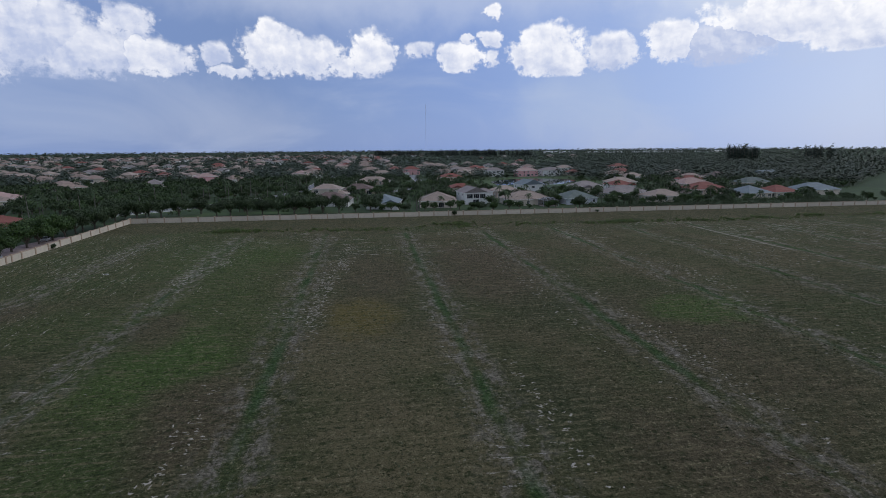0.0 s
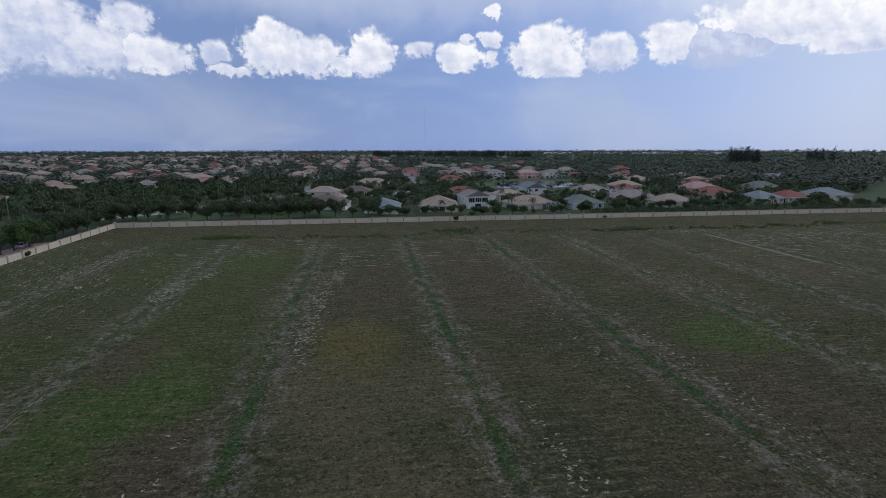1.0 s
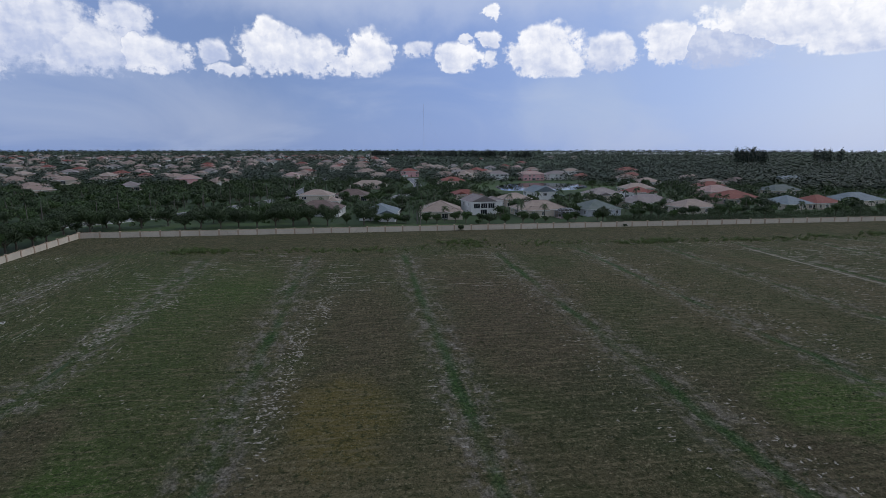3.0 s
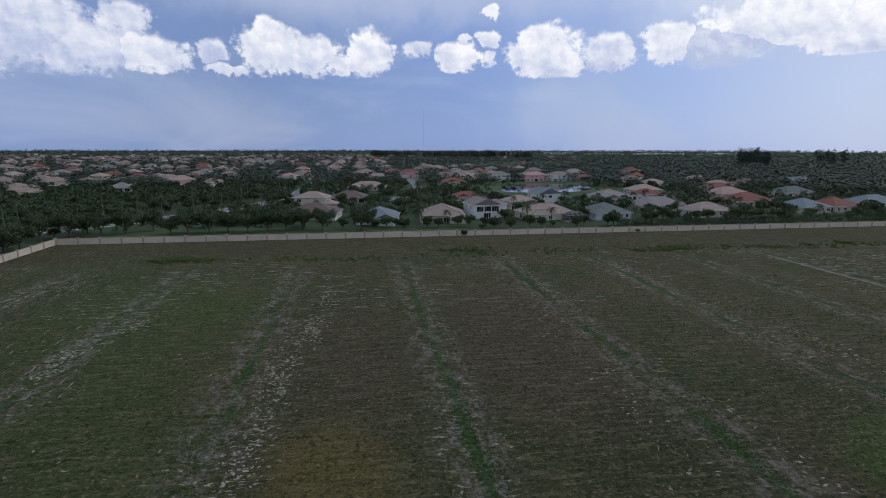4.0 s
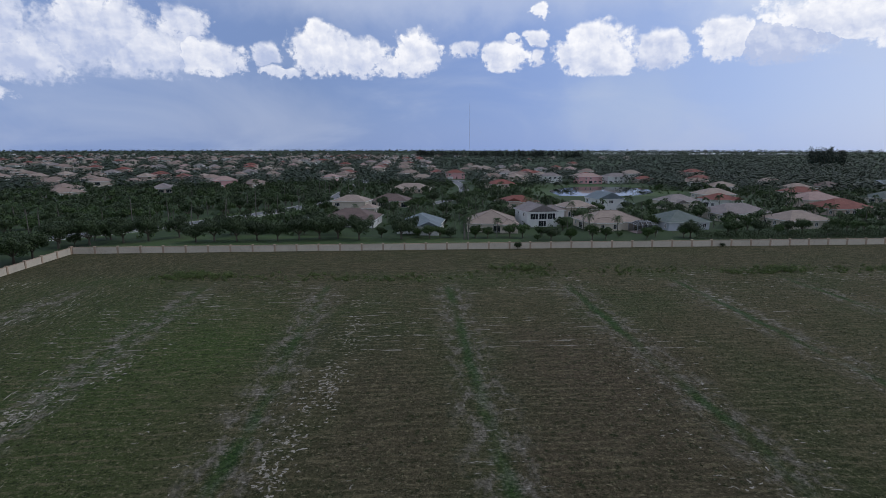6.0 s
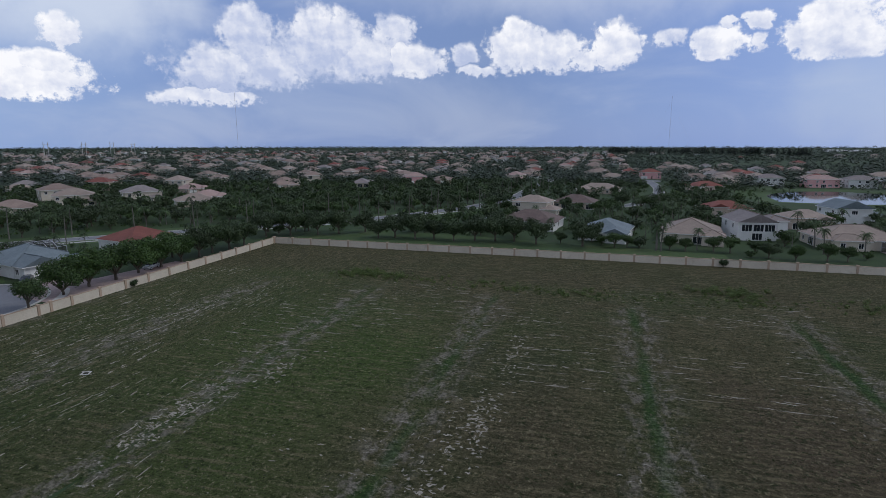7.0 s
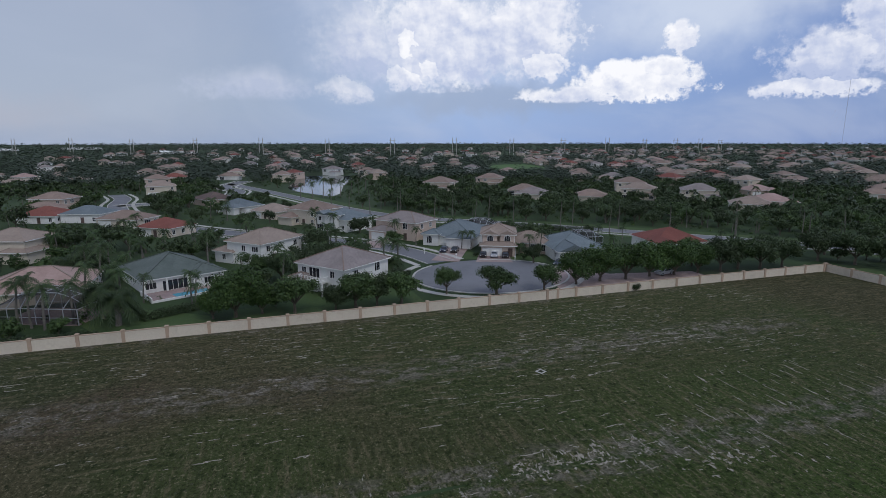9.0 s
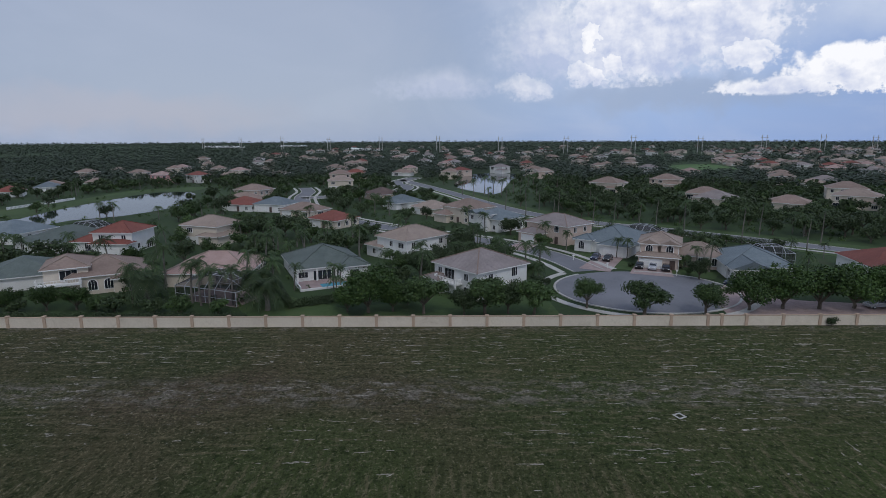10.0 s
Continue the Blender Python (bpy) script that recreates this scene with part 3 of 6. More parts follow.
def field_height(x, y):
    """The height of the field's surface."""
    nx, ny, x0, x1, y0, y1, z = GRID
    u, v = (x - x0) / (x1 - x0) * (nx - 1), (y - y0) / (y1 - y0) * (ny - 1)
    i, j = max(0, min(nx - 2, int(u))), max(0, min(ny - 2, int(v)))
    u, v = u - i, v - j
    return (z[j][i] * (1 - u) + z[j][i + 1] * u) * (1 - v) + (z[j + 1][i] * (1 - u) + z[j + 1][i + 1] * u) * v


build_ground()


def tower(bm, x0, x1, rings):
    """A closed upright body of rectangular rings: how far out in x, half depth and height of each."""
    rows = [[bm.verts.new(c) for c in ((x0 - o, -d, z), (x1 + o, -d, z), (x1 + o, d, z), (x0 - o, d, z))] for o, d, z in rings]
    bm.faces.new(rows[0][::-1]), bm.faces.new(rows[-1])
    for lo, hi in zip(rows, rows[1:]):
        for k in range(4):
            bm.faces.new((lo[k], lo[(k + 1) % 4], hi[(k + 1) % 4], hi[k]))


def field_wall(name, label, start, turn, stops):
    """A precast wall: posts with caps at the stops along it, and a panel with a coping between each two."""
    wall = thing(name, label, "wall", pose(*start, 0, 0, 0, turn), kind="structure")
    bm = bmesh.new()
    tower(bm, -0.24, 0.24, [(0, 0.24, -0.3), (0, 0.24, 1.93), (0.06, 0.30, 1.95), (0.06, 0.30, 2.03), (-0.02, 0.22, 2.08)])
    post = to_mesh("post", bm, POST)
    panels, copings = {}, {}
    for k, s in enumerate(stops):
        part("post", post, None, wall, at=pose(s, 0, 0.02 * math.sin(s)))
        if k + 1 < len(stops):
            w = round(stops[k + 1] - s - 0.48, 2)
            if w not in panels:
                bm = bmesh.new()
                tower(bm, 0, w, [(0, 0.11, -0.3), (0, 0.11, 0.21), (0, 0.09, 0.23), (0, 0.09, 1.74)])
                panels[w] = to_mesh("panel", bm, PANEL)
                bm = bmesh.new()
                box(bm, 0, w, -0.14, 0.14, 1.743, 1.87, 0.015)
                copings[w] = to_mesh("coping", bm, POST)
            at = pose(s + 0.24, 0, 0.015 * math.sin(1.7 * k))
            part("panel", panels[w], None, wall, at=at)
            part("coping", copings[w], None, wall, at=at)


field_wall("wall_north", "long cream precast boundary wall with tan posts", (0, 0), 0, [6.1 * k for k in range(86)])
field_wall("wall_west", "cream precast boundary wall with tan posts beside the houses", (0, -0.62), -90,
           [6.1 * k - 0.62 + 0.62 for k in range(12)] + [71.8 - 0.62, 74.1 - 0.62] + [74.1 - 0.62 + 6.1 * k for k in range(1, 34)])

# ---- roads, drives and water ----
KEEP_CLEAR = []          # circles where nothing is planted: x, y, radius
LINES = []               # roads: points and half width
PONDS = []
FRONTS = []              # open front gardens, thinly planted


def road(name, label, points, width, walk_gap=2.2, clear=1.5):
    line = curve_points(points)
    LINES.append((line, width / 2 + clear))
    ribbon(name, label, line, -width / 2, width / 2, 0.0, 0.1, ASPHALT)
    for s in (-1, 1):
        a, b = sorted((s * width / 2, s * (width / 2 + 0.35)))
        ribbon("kerb", "pale concrete kerb along the street", line, a, b, 0.10, 0.2, CONCRETE, "kerb")
        if walk_gap:
            a, b = sorted((s * (width / 2 + walk_gap), s * (width / 2 + walk_gap + 1.5)))
            ribbon("pavement", "concrete footpath beside the street", line, a, b, 0.03, 0.1, CONCRETE, "pavement")


def disc(cx, cy, rx, ry, n=40, turn=0.0):
    c, s = math.cos(radians(turn)), math.sin(radians(turn))
    out = []
    for k in range(n):
        u, v = rx * math.cos(2 * math.pi * k / n), ry * math.sin(2 * math.pi * k / n)
        out.append((cx + u * c - v * s, cy + u * s + v * c))
    return out


def pond(label, points):
    pts = [(p.x, p.y) for p in curve_points(points + points[:1], 8.0)][:-1]
    PONDS.append(pts)
    sheet("water", label, pts, 0.0, 0.05, WATER, category="lake")


road("road", "grey asphalt street leading to the turning circle", [(-38.2, -83.6), (-50, -87), (-62, -93), (-76, -105), (-95, -128), (-115, -150), (-150, -176), (-200, -192), (-235, -197), (-262, -206)], 7.5)
sheet("road", "grey asphalt turning circle of the street", disc(-22, -76.5, 15.5, 18.0), 0.006, 0.1, ASPHALT, category="road")
KEEP_CLEAR.append((-22, -76.5, 20))
road("road", "grey asphalt avenue with palms on both sides", [(-330, -150), (-240, -118), (-156, -90), (-120, -70), (-90, -36), (-66, -12), (-40, 14), (-14, 38), (6, 58), (22, 82), (40, 120), (50, 170), (52, 220), (57, 320), (70, 420)], 7.0, 0, 5.5)
ribbon("ground", "green verge along the avenue", curve_points([(-240, -118), (-156, -90), (-120, -70), (-90, -36), (-66, -12), (-40, 14), (-14, 38), (6, 58), (22, 82), (40, 120)]), -11.0, 11.0, -0.02, 0.03, TURF, "ground")
ribbon("pavement", "concrete footpath along the avenue", curve_points([(-240, -118), (-156, -90), (-120, -70), (-90, -36), (-66, -12), (-40, 14), (-14, 38), (6, 58), (22, 82), (40, 120)]), -7.6, -6.0, 0.03, 0.1, CONCRETE, "pavement")
road("road", "grey asphalt street between the northern houses", [(104, 128), (116, 150), (129, 200), (135, 255), (135, 330)], 6.0, 0)
sheet("road", "grey asphalt turning circle among the northern houses", disc(135, 330, 11, 12), 0.006, 0.1, ASPHALT, category="road")
KEEP_CLEAR.append((135, 330, 17))
road("road", "grey asphalt street along the western pond", [(-200, -192), (-225, -150), (-262, -140), (-300, -150), (-352, -140)], 7.0)
pond("calm lake with reeds along its banks", [(-127, -285), (-151, -289), (-190, -290), (-231, -285), (-234, -266), (-205, -251), (-168, -241), (-155, -242), (-134, -249), (-122, -262), (-106, -263), (-104, -262), (-104, -290)])
pond("small calm lake ringed with palms", [(-216, -92), (-228, -84), (-300, -70), (-372, -46), (-398, -66), (-392, -94), (-330, -104), (-268, -110)])
pond("calm lake behind the northern houses", [(186, 174), (204, 170), (232, 172), (256, 196), (262, 232), (236, 250), (208, 238), (190, 212)])
FAIR = [(-418, 85), (-532, 143), (-556, 192), (-480, 185), (-422, 158), (-362, 108), (-357, 74)]
sheet("ground", "bright green golf fairway", [(p.x, p.y) for p in curve_points(FAIR + FAIR[:1], 12)][:-1], 0.02, 0.05, FAIRWAY)
sheet("ground", "bright green mown verge behind the boundary wall", [(0.6, 0.5), (128, 0.5), (128, 16), (60, 27), (14, 33), (0.6, 18)], 0.01, 0.05, TURF)
sheet("ground", "green mown verge beside the northern lots", [(128.5, 0.5), (420, 0.5), (420, 9), (128.5, 14)], 0.01, 0.05, LAWN)
sheet("ground", "green mown bank of the lake", [(p.x, p.y) for p in curve_points([(-238, -268), (-235, -287), (-193, -292), (-153, -290), (-127, -288), (-144, -311), (-158, -316), (-184, -308), (-250, -305), (-272, -272), (-238, -268)], 9)][:-1], -0.01, 0.03, TURF)

for spot in ((-150, -320, 20), (-185, -314, 20), (-220, -298, 22), (-250, -276, 20), (-238, -250, 14), (200, 150, 20), (226, 152, 20), (180, 166, 14), (252, 168, 16), (240, 262, 20), (215, 266, 18), (268, 262, 16)):
    KEEP_CLEAR.append(spot)
sheet("ground", "green mown bank round the northern lake", [(176, 170), (200, 166), (250, 168), (280, 190), (280, 250), (250, 272), (200, 272), (176, 240)], -0.01, 0.03, TURF)

# ---- windows, doors and houses ----
def lattice(bm, xs, zs, solid, y, depth):
    """One connected sheet of cells between the lines xs and zs, of the given depth; solid says which cells stand."""
    v = {}

    def at(i, k):
        if (i, k) not in v:
            v[i, k] = bm.verts.new((xs[i], y, zs[k]))
        return v[i, k]
    faces = [bm.faces.new((at(i, k), at(i + 1, k), at(i + 1, k + 1), at(i, k + 1))) for i in range(len(xs) - 1) for k in range(len(zs) - 1) if solid(i, k)]
    e = bmesh.ops.extrude_face_region(bm, geom=faces)
    bmesh.ops.translate(bm, vec=(0, depth, 0), verts=[q for q in e["geom"] if isinstance(q, bmesh.types.BMVert)])
    bmesh.ops.recalc_face_normals(bm, faces=bm.faces)


def window_meshes(w, h, bars):
    xs = [-w / 2 - 0.10, -w / 2]
    for k in range(1, bars + 1):
        u = -w / 2 + w * k / (bars + 1)
        xs += [u - 0.03, u + 0.03]
    xs += [w / 2, w / 2 + 0.10]
    zs = [-h / 2 - 0.12, -h / 2, h / 2, h / 2 + 0.10]
    bm = bmesh.new()
    lattice(bm, xs, zs, lambda i, k: i % 2 == 0 or k % 2 == 0, -0.07, 0.10)
    for v in bm.verts:
        if v.co.z < -h / 2 + 0.001 and v.co.y < -0.05:
            v.co.y -= 0.06
    bmesh.ops.delete(bm, geom=[f for f in bm.faces if f.normal.y > 0.9], context="FACES")
    frame_mesh = to_mesh("window", bm, TRIM)
    bm = bmesh.new()
    box(bm, -w / 2, w / 2, -0.025, 0.015, -h / 2, h / 2)
    return frame_mesh, to_mesh("pane", bm, GLASS)


def arch_meshes(w, h):
    """A tall window with a half-round head."""
    def outline(r, low):
        return [(-r, low), (r, low)] + [(r * math.cos(a * math.pi / 10), h / 2 + r * math.sin(a * math.pi / 10)) for a in range(11)]
    meshes = []
    for r, low, y, mat, nm in ((w / 2 + 0.16, -h / 2 - 0.12, -0.05, TRIM, "window"), (w / 2, -h / 2, -0.08, GLASS, "pane")):
        bm = bmesh.new()
        f = bm.faces.new([bm.verts.new((u, y, v)) for u, v in outline(r, low)])
        e = bmesh.ops.extrude_face_region(bm, geom=[f])
        bmesh.ops.translate(bm, vec=(0, 0.09, 0), verts=[v for v in e["geom"] if isinstance(v, bmesh.types.BMVert)])
        bmesh.ops.recalc_face_normals(bm, faces=bm.faces)
        meshes.append(to_mesh(nm, bm, mat))
    return meshes


WINDOWS = {"sash": window_meshes(1.15, 1.35, 1), "wide": window_meshes(2.0, 1.25, 2), "slider": window_meshes(2.9, 2.05, 2), "arch": arch_meshes(1.5, 1.3)}


def glazing_bar():
    bm = bmesh.new()
    box(bm, -0.03, 0.03, -0.10, -0.07, -0.65, 1.25)
    return to_mesh("glazing_bar", bm, TRIM)


def panelled(name, xs, zs, depth, material):
    """A door leaf with sunk panels, as one piece."""
    bm = bmesh.new()
    lattice(bm, xs, zs, lambda i, k: True, -0.05, 0.09)
    cells = [f for f in bm.faces if f.normal.y < -0.9 and min(v.co.x for v in f.verts) > xs[0] - 0.001 and f.calc_center_median().y < -0.04]
    cells = [f for f in cells if any(abs(f.calc_center_median().x - (xs[i] + xs[i + 1]) / 2) < 0.01 for i in range(1, len(xs) - 1, 2)) and any(abs(f.calc_center_median().z - (zs[k] + zs[k + 1]) / 2) < 0.01 for k in range(1, len(zs) - 1, 2))]
    bmesh.ops.inset_individual(bm, faces=cells, thickness=0.03, depth=-depth)
    return to_mesh(name, bm, material)


def steps(first, gap, size, count, end):
    """Lines before and after each of a row of panels, from 0 to the end."""
    out = [first - gap]
    for k in range(count):
        out += [first + k * (size + gap), first + k * (size + gap) + size]
    return out + [end]


def garage_mesh():
    return panelled("garage_door", steps(-2.48, 0.12, 1.14, 4, 2.6), steps(0.10, 0.10, 0.63, 3, 2.3), 0.03, TRIM)


def door_mesh():
    return panelled("door", [-0.62, -0.46, -0.06, 0.06, 0.46, 0.62], [0, 0.14, 0.95, 1.07, 2.06, 2.2], 0.03, ROOF["brown"])


GLAZING_BAR = glazing_bar()
GARAGE, DOOR = garage_mesh(), door_mesh()
SIDES = {"-y": (0, -1, 0), "+x": (1, 0, 90), "+y": (0, 1, 180), "-x": (-1, 0, -90)}


def hip(bm, cx, cy, length, width, z, pitch=0.42, over=0.55, form="hip"):
    """A hipped or gabled roof body with fascia over a rectangle. Returns its ridge and hip edges."""
    a, b = length / 2 + over, width / 2 + over
    m = min(a, b)
    top = z + 0.2 + pitch * m
    c = [(-a, -b), (a, -b), (a, b), (-a, b)]
    lo = [bm.verts.new((cx + x, cy + y, z)) for x, y in c]
    hi = [bm.verts.new((cx + x, cy + y, z + 0.2)) for x, y in c]
    if form == "hip":
        r = [(-(a - m), -(b - m)), (a - m, b - m)]
    elif form == "gx":
        r = [(-a, 0), (a, 0)]
        top = z + 0.2 + pitch * b
    else:
        r = [(0, -b), (0, b)]
        top = z + 0.2 + pitch * a
    square = (Vector(r[0]) - Vector(r[1])).length < 0.05
    p = bm.verts.new((cx + r[0][0], cy + r[0][1], top))
    q = p if square else bm.verts.new((cx + r[1][0], cy + r[1][1], top))
    bm.faces.new(lo[::-1])
    for k in range(4):
        bm.faces.new((lo[k], lo[(k + 1) % 4], hi[(k + 1) % 4], hi[k]))
    if square:
        for k in range(4):
            bm.faces.new((hi[k], hi[(k + 1) % 4], p))
    elif abs(r[1][0] - r[0][0]) > abs(r[1][1] - r[0][1]):
        for f in ((hi[0], hi[1], q, p), (hi[1], hi[2], q), (hi[2], hi[3], p, q), (hi[3], hi[0], p)):
            bm.faces.new(f)
    else:
        for f in ((hi[0], hi[1], p), (hi[1], hi[2], q, p), (hi[2], hi[3], q), (hi[3], hi[0], p, q)):
            bm.faces.new(f)
    if form != "hip":
        return [(p.co.copy(), q.co.copy())]
    ends = [p, p, q, q] if abs(r[1][1] - r[0][1]) > abs(r[1][0] - r[0][0]) else [p, q, q, p]
    edges = [(hi[k].co.copy(), ends[k].co.copy()) for k in range(4)]
    return edges + ([] if square else [(p.co.copy(), q.co.copy())])


def house(label, x, y, turn, blocks, roof, wall, front="-y", openings=(), seed=0, caps="none", fill=0.7, garage=True):
    """blocks: dx, dy, length, width, storeys, roof form. openings: block, side, place along it, height, kind."""
    home = thing("house", label, "house", pose(x, y, 0, 0, 0, turn), group="houses of the estate")
    pick = random.Random(seed + int(abs(x) * 7 + abs(y) * 13))
    ridge_mat = ROOF["tan" if roof in ("taupe", "brown") else "sand" if roof in ("tan", "sand", "pink") else roof]
    for k, (dx, dy, l, w, n, form) in enumerate(blocks):
        walls, roofs = bmesh.new(), bmesh.new()
        eave = 2.75 if n == 1 else 5.45 if n == 2 else n
        box(walls, dx - l / 2, dx + l / 2, dy - w / 2, dy + w / 2, -0.1 - 0.01 * k, eave + 0.05)
        if form in ("gx", "gy"):
            s = Matrix.Translation((dx, dy, 0))
            if form == "gx":
                tri = [(e * l / 2, f, h) for e in (-1, 1) for f, h in ((-w / 2, eave), (w / 2, eave), (0, eave + 0.42 * w / 2))]
            else:
                tri = [(f, e * w / 2, h) for e in (-1, 1) for f, h in ((-l / 2, eave), (l / 2, eave), (0, eave + 0.42 * l / 2))]
            v = [walls.verts.new(s @ Vector(t)) for t in tri]
            walls.faces.new(v[:3]), walls.faces.new(v[3:][::-1])
            walls.faces.new((v[0], v[3], v[5], v[2])), walls.faces.new((v[1], v[2], v[5], v[4]))
        ridges = hip(roofs, dx, dy, l, w, eave + 0.004 * k, form=form, over=0.55 + 0.013 * k)
        bmesh.ops.recalc_face_normals(walls, faces=walls.faces), bmesh.ops.recalc_face_normals(roofs, faces=roofs.faces)
        for f in roofs.faces:
            f.material_index = 1 if abs(f.normal.z) < 0.05 and f.calc_center_median().z < eave + 0.15 or f.normal.z < -0.9 else 0
        part("wall", walls, STUCCO[wall], home)
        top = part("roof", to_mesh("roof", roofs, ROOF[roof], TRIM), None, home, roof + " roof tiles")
        for a, b in ridges if caps == "each" else ():
            bm = bmesh.new()
            bar(bm, a, b, 0.24)
            part("ridge_cap", bm, ridge_mat, top)

    def taken(u, v, me):
        return any(j != me and abs(u - b[0]) < b[2] / 2 + 0.4 and abs(v - b[1]) < b[3] / 2 + 0.4 for j, b in enumerate(blocks))

    def opening(k, side, u, z, kind):
        dx, dy, l, w, n, form = blocks[k]
        sx, sy, rz = SIDES[side]
        px, py = (dx + sx * l / 2, dy + u) if sx else (dx + u, dy + sy * w / 2)
        if taken(px + sx * 0.1, py + sy * 0.1, k) and not openings:
            return
        at = pose(px + sx * 0.01, py + sy * 0.01, z, 0, 0, rz)
        if kind == "garage":
            part("garage_door", GARAGE, None, home, at=at)
        elif kind == "door":
            part("door", DOOR, None, home, at=at)
        else:
            fr, pn = WINDOWS[kind]
            hole = part("window", fr, None, home, at=at)
            part("pane", pn, None, hole)
            for u in (-0.25, 0.25) if kind == "arch" else ():
                part("glazing_bar", GLAZING_BAR, None, hole, at=pose(u, 0, 0))

    for o in openings:
        opening(*o)
    done = {(o[0], o[1]) for o in openings}
    for k, (dx, dy, l, w, n, form) in enumerate(blocks):
        for side in SIDES:
            if (k, side) in done:
                continue
            span = w if SIDES[side][0] else l
            if side == front and k == 0 and garage:
                opening(k, side, -span / 2 + 3.4, 0.0, "garage")
                if span > 9:
                    opening(k, side, 1.0, 0.0, "door")
                for s in range(1, 2 + (n == 2)):
                    opening(k, side, span / 2 - 2.0, 1.45 + 2.7 * (s - 1), "sash")
                if n == 2:
                    opening(k, side, -span / 2 + 3.0, 4.2, "wide")
                continue
            count = max(1, int(span / 3.8))
            for s in range(2 if n == 2 else 1):
                for j in range(count):
                    if pick.random() < fill:
                        kind = pick.choice(("sash", "sash", "wide")) if s or pick.random() < 0.75 else "slider"
                        opening(k, side, -span / 2 + span * (j + 0.5) / count, (1.15 if kind == "slider" else 1.5) + 2.7 * s, kind)
    aim = Vector((90 - x, -150 - y, 0)).normalized()
    FRONTS.extend((x + aim.x * d, y + aim.y * d, 8.0) for d in ((12, 22, 31) if math.hypot(90 - x, -150 - y) > 200 else (12,)))
    for dx, dy, l, w, *_ in blocks:
        p = home.matrix_basis @ Vector((dx, dy, 0))
        KEEP_CLEAR.append((p.x, p.y, 0.5 * max(l, w) + 1.5))
    return home


# houses beyond the western wall
house("white two-storey house with a taupe hipped roof and balcony", -23.2, -110.2, 39, [(0, 0, 13.0, 13.8, 2, "hip"), (-4.5, -7.6, 4.0, 3.2, 1, "hip")], "taupe", "white", "+y",
      [(0, "-y", -4.6, 4.2, "sash"), (0, "-y", -1.6, 4.0, "slider"), (0, "-y", 3.4, 4.2, "sash"), (0, "-y", 3.4, 1.5, "sash"), (0, "+x", -3.4, 4.2, "sash"), (0, "+x", 3.2, 4.2, "arch"), (0, "+x", 0.5, 1.5, "wide")], caps="each")
house("single-storey white house with a slate-grey hipped roof and pool terrace", -39.5, -146.3, 115, [(0, 0, 15.5, 17.0, 1, "hip"), (4.6, -7.0, 6.4, 7.0, 1, "hip")], "slate", "white", "+y",
      [(0, "-y", -6.3, 1.5, "wide"), (0, "-y", -2.6, 1.15, "slider"), (0, "-y", 0.4, 1.15, "slider"), (1, "-y", 0.0, 1.4, "wide"), (0, "+x", 0.0, 1.5, "sash"), (0, "-x", 0.0, 1.5, "sash")], caps="each")
house("single-storey house with a pale pink tiled roof behind a pool cage", -34, -168.5, 92, [(0, 0, 17.5, 13.5, 1, "hip"), (-5, -5.5, 7, 6, 1, "hip")], "pink", "cream", "+y", caps="each")
house("two-storey cream house with a tan roof, arched windows and balcony", -25.5, -190.5, 119, [(1.5, 1.0, 13.0, 13.0, 3.6, "hip"), (-5.2, 0.5, 7.5, 10.0, 2, "hip"), (6.0, -2.0, 6.5, 9.0, 1, "gy")], "tan", "cream", "+y",
      [(0, "-y", -2.4, 1.5, "arch"), (0, "-y", 0.4, 1.5, "arch"), (2, "-y", 0.0, 1.5, "arch"), (1, "-y", 0.4, 4.1, "slider"), (1, "-y", 2.4, 1.2, "slider"), (1, "-x", 0, 4.2, "sash"), (2, "+x", 1.0, 1.5, "sash")], caps="each")
house("single-storey house with a teal-grey hipped roof", -29.5, -209, 119, [(0, 0, 13.5, 15, 1, "hip")], "slate", "white", "+y")
house("white two-storey house with a sand-coloured hipped roof", -56.0, -126, 45, [(0, 0, 11.5, 14.5, 2, "hip"), (-6.5, -4.5, 6.5, 6.5, 1, "hip")], "sand", "white", "+y", caps="each")
house("cream two-storey house with a sand-coloured hipped roof", -77.5, -188, 70, [(0, 0, 13, 11, 2, "hip"), (4.5, -3.2, 7, 7.5, 1, "hip")], "sand", "cream", "-y", caps="each")
house("white two-storey house with a red tiled roof", -66.5, -208.5, 88, [(0, 0, 11.0, 11.0, 2, "hip"), (-8.0, -0.5, 7.5, 9.0, 1, "hip"), (0.5, -6.5, 10, 3.2, 1, "hip")], "red", "white", "-y",
      [(0, "-y", -3.2, 4.2, "sash"), (0, "-y", 3.2, 4.2, "sash"), (2, "-y", 0.0, 0.0, "garage"), (1, "-y", 0.5, 1.4, "arch")], caps="each")
house("single-storey white house with a blue-grey roof", -71, -227, 72, [(0, 0, 15, 18, 1, "hip"), (-4, -8, 7, 6, 1, "hip")], "slate", "white", "-y")
house("single-storey white house with a grey roof by the lake", -82, -252, 80, [(0, 0, 15, 16, 1, "hip")], "blue", "white", "-y")
house("peach two-storey house with a taupe hipped roof", -77.8, -82.5, 38, [(0, 0, 15.5, 11.5, 2, "hip"), (-3.5, -7.2, 7.5, 5.5, 1, "hip")], "taupe", "peach", "-y",
      [(1, "-y", 0, 0, "garage"), (0, "-y", 4.0, 4.2, "arch"), (0, "-y", 4.0, 0, "door"), (0, "+x", -2, 4.2, "sash"), (0, "+x", 2.5, 4.2, "sash"), (0, "+x", 0.5, 1.5, "wide")], caps="each")
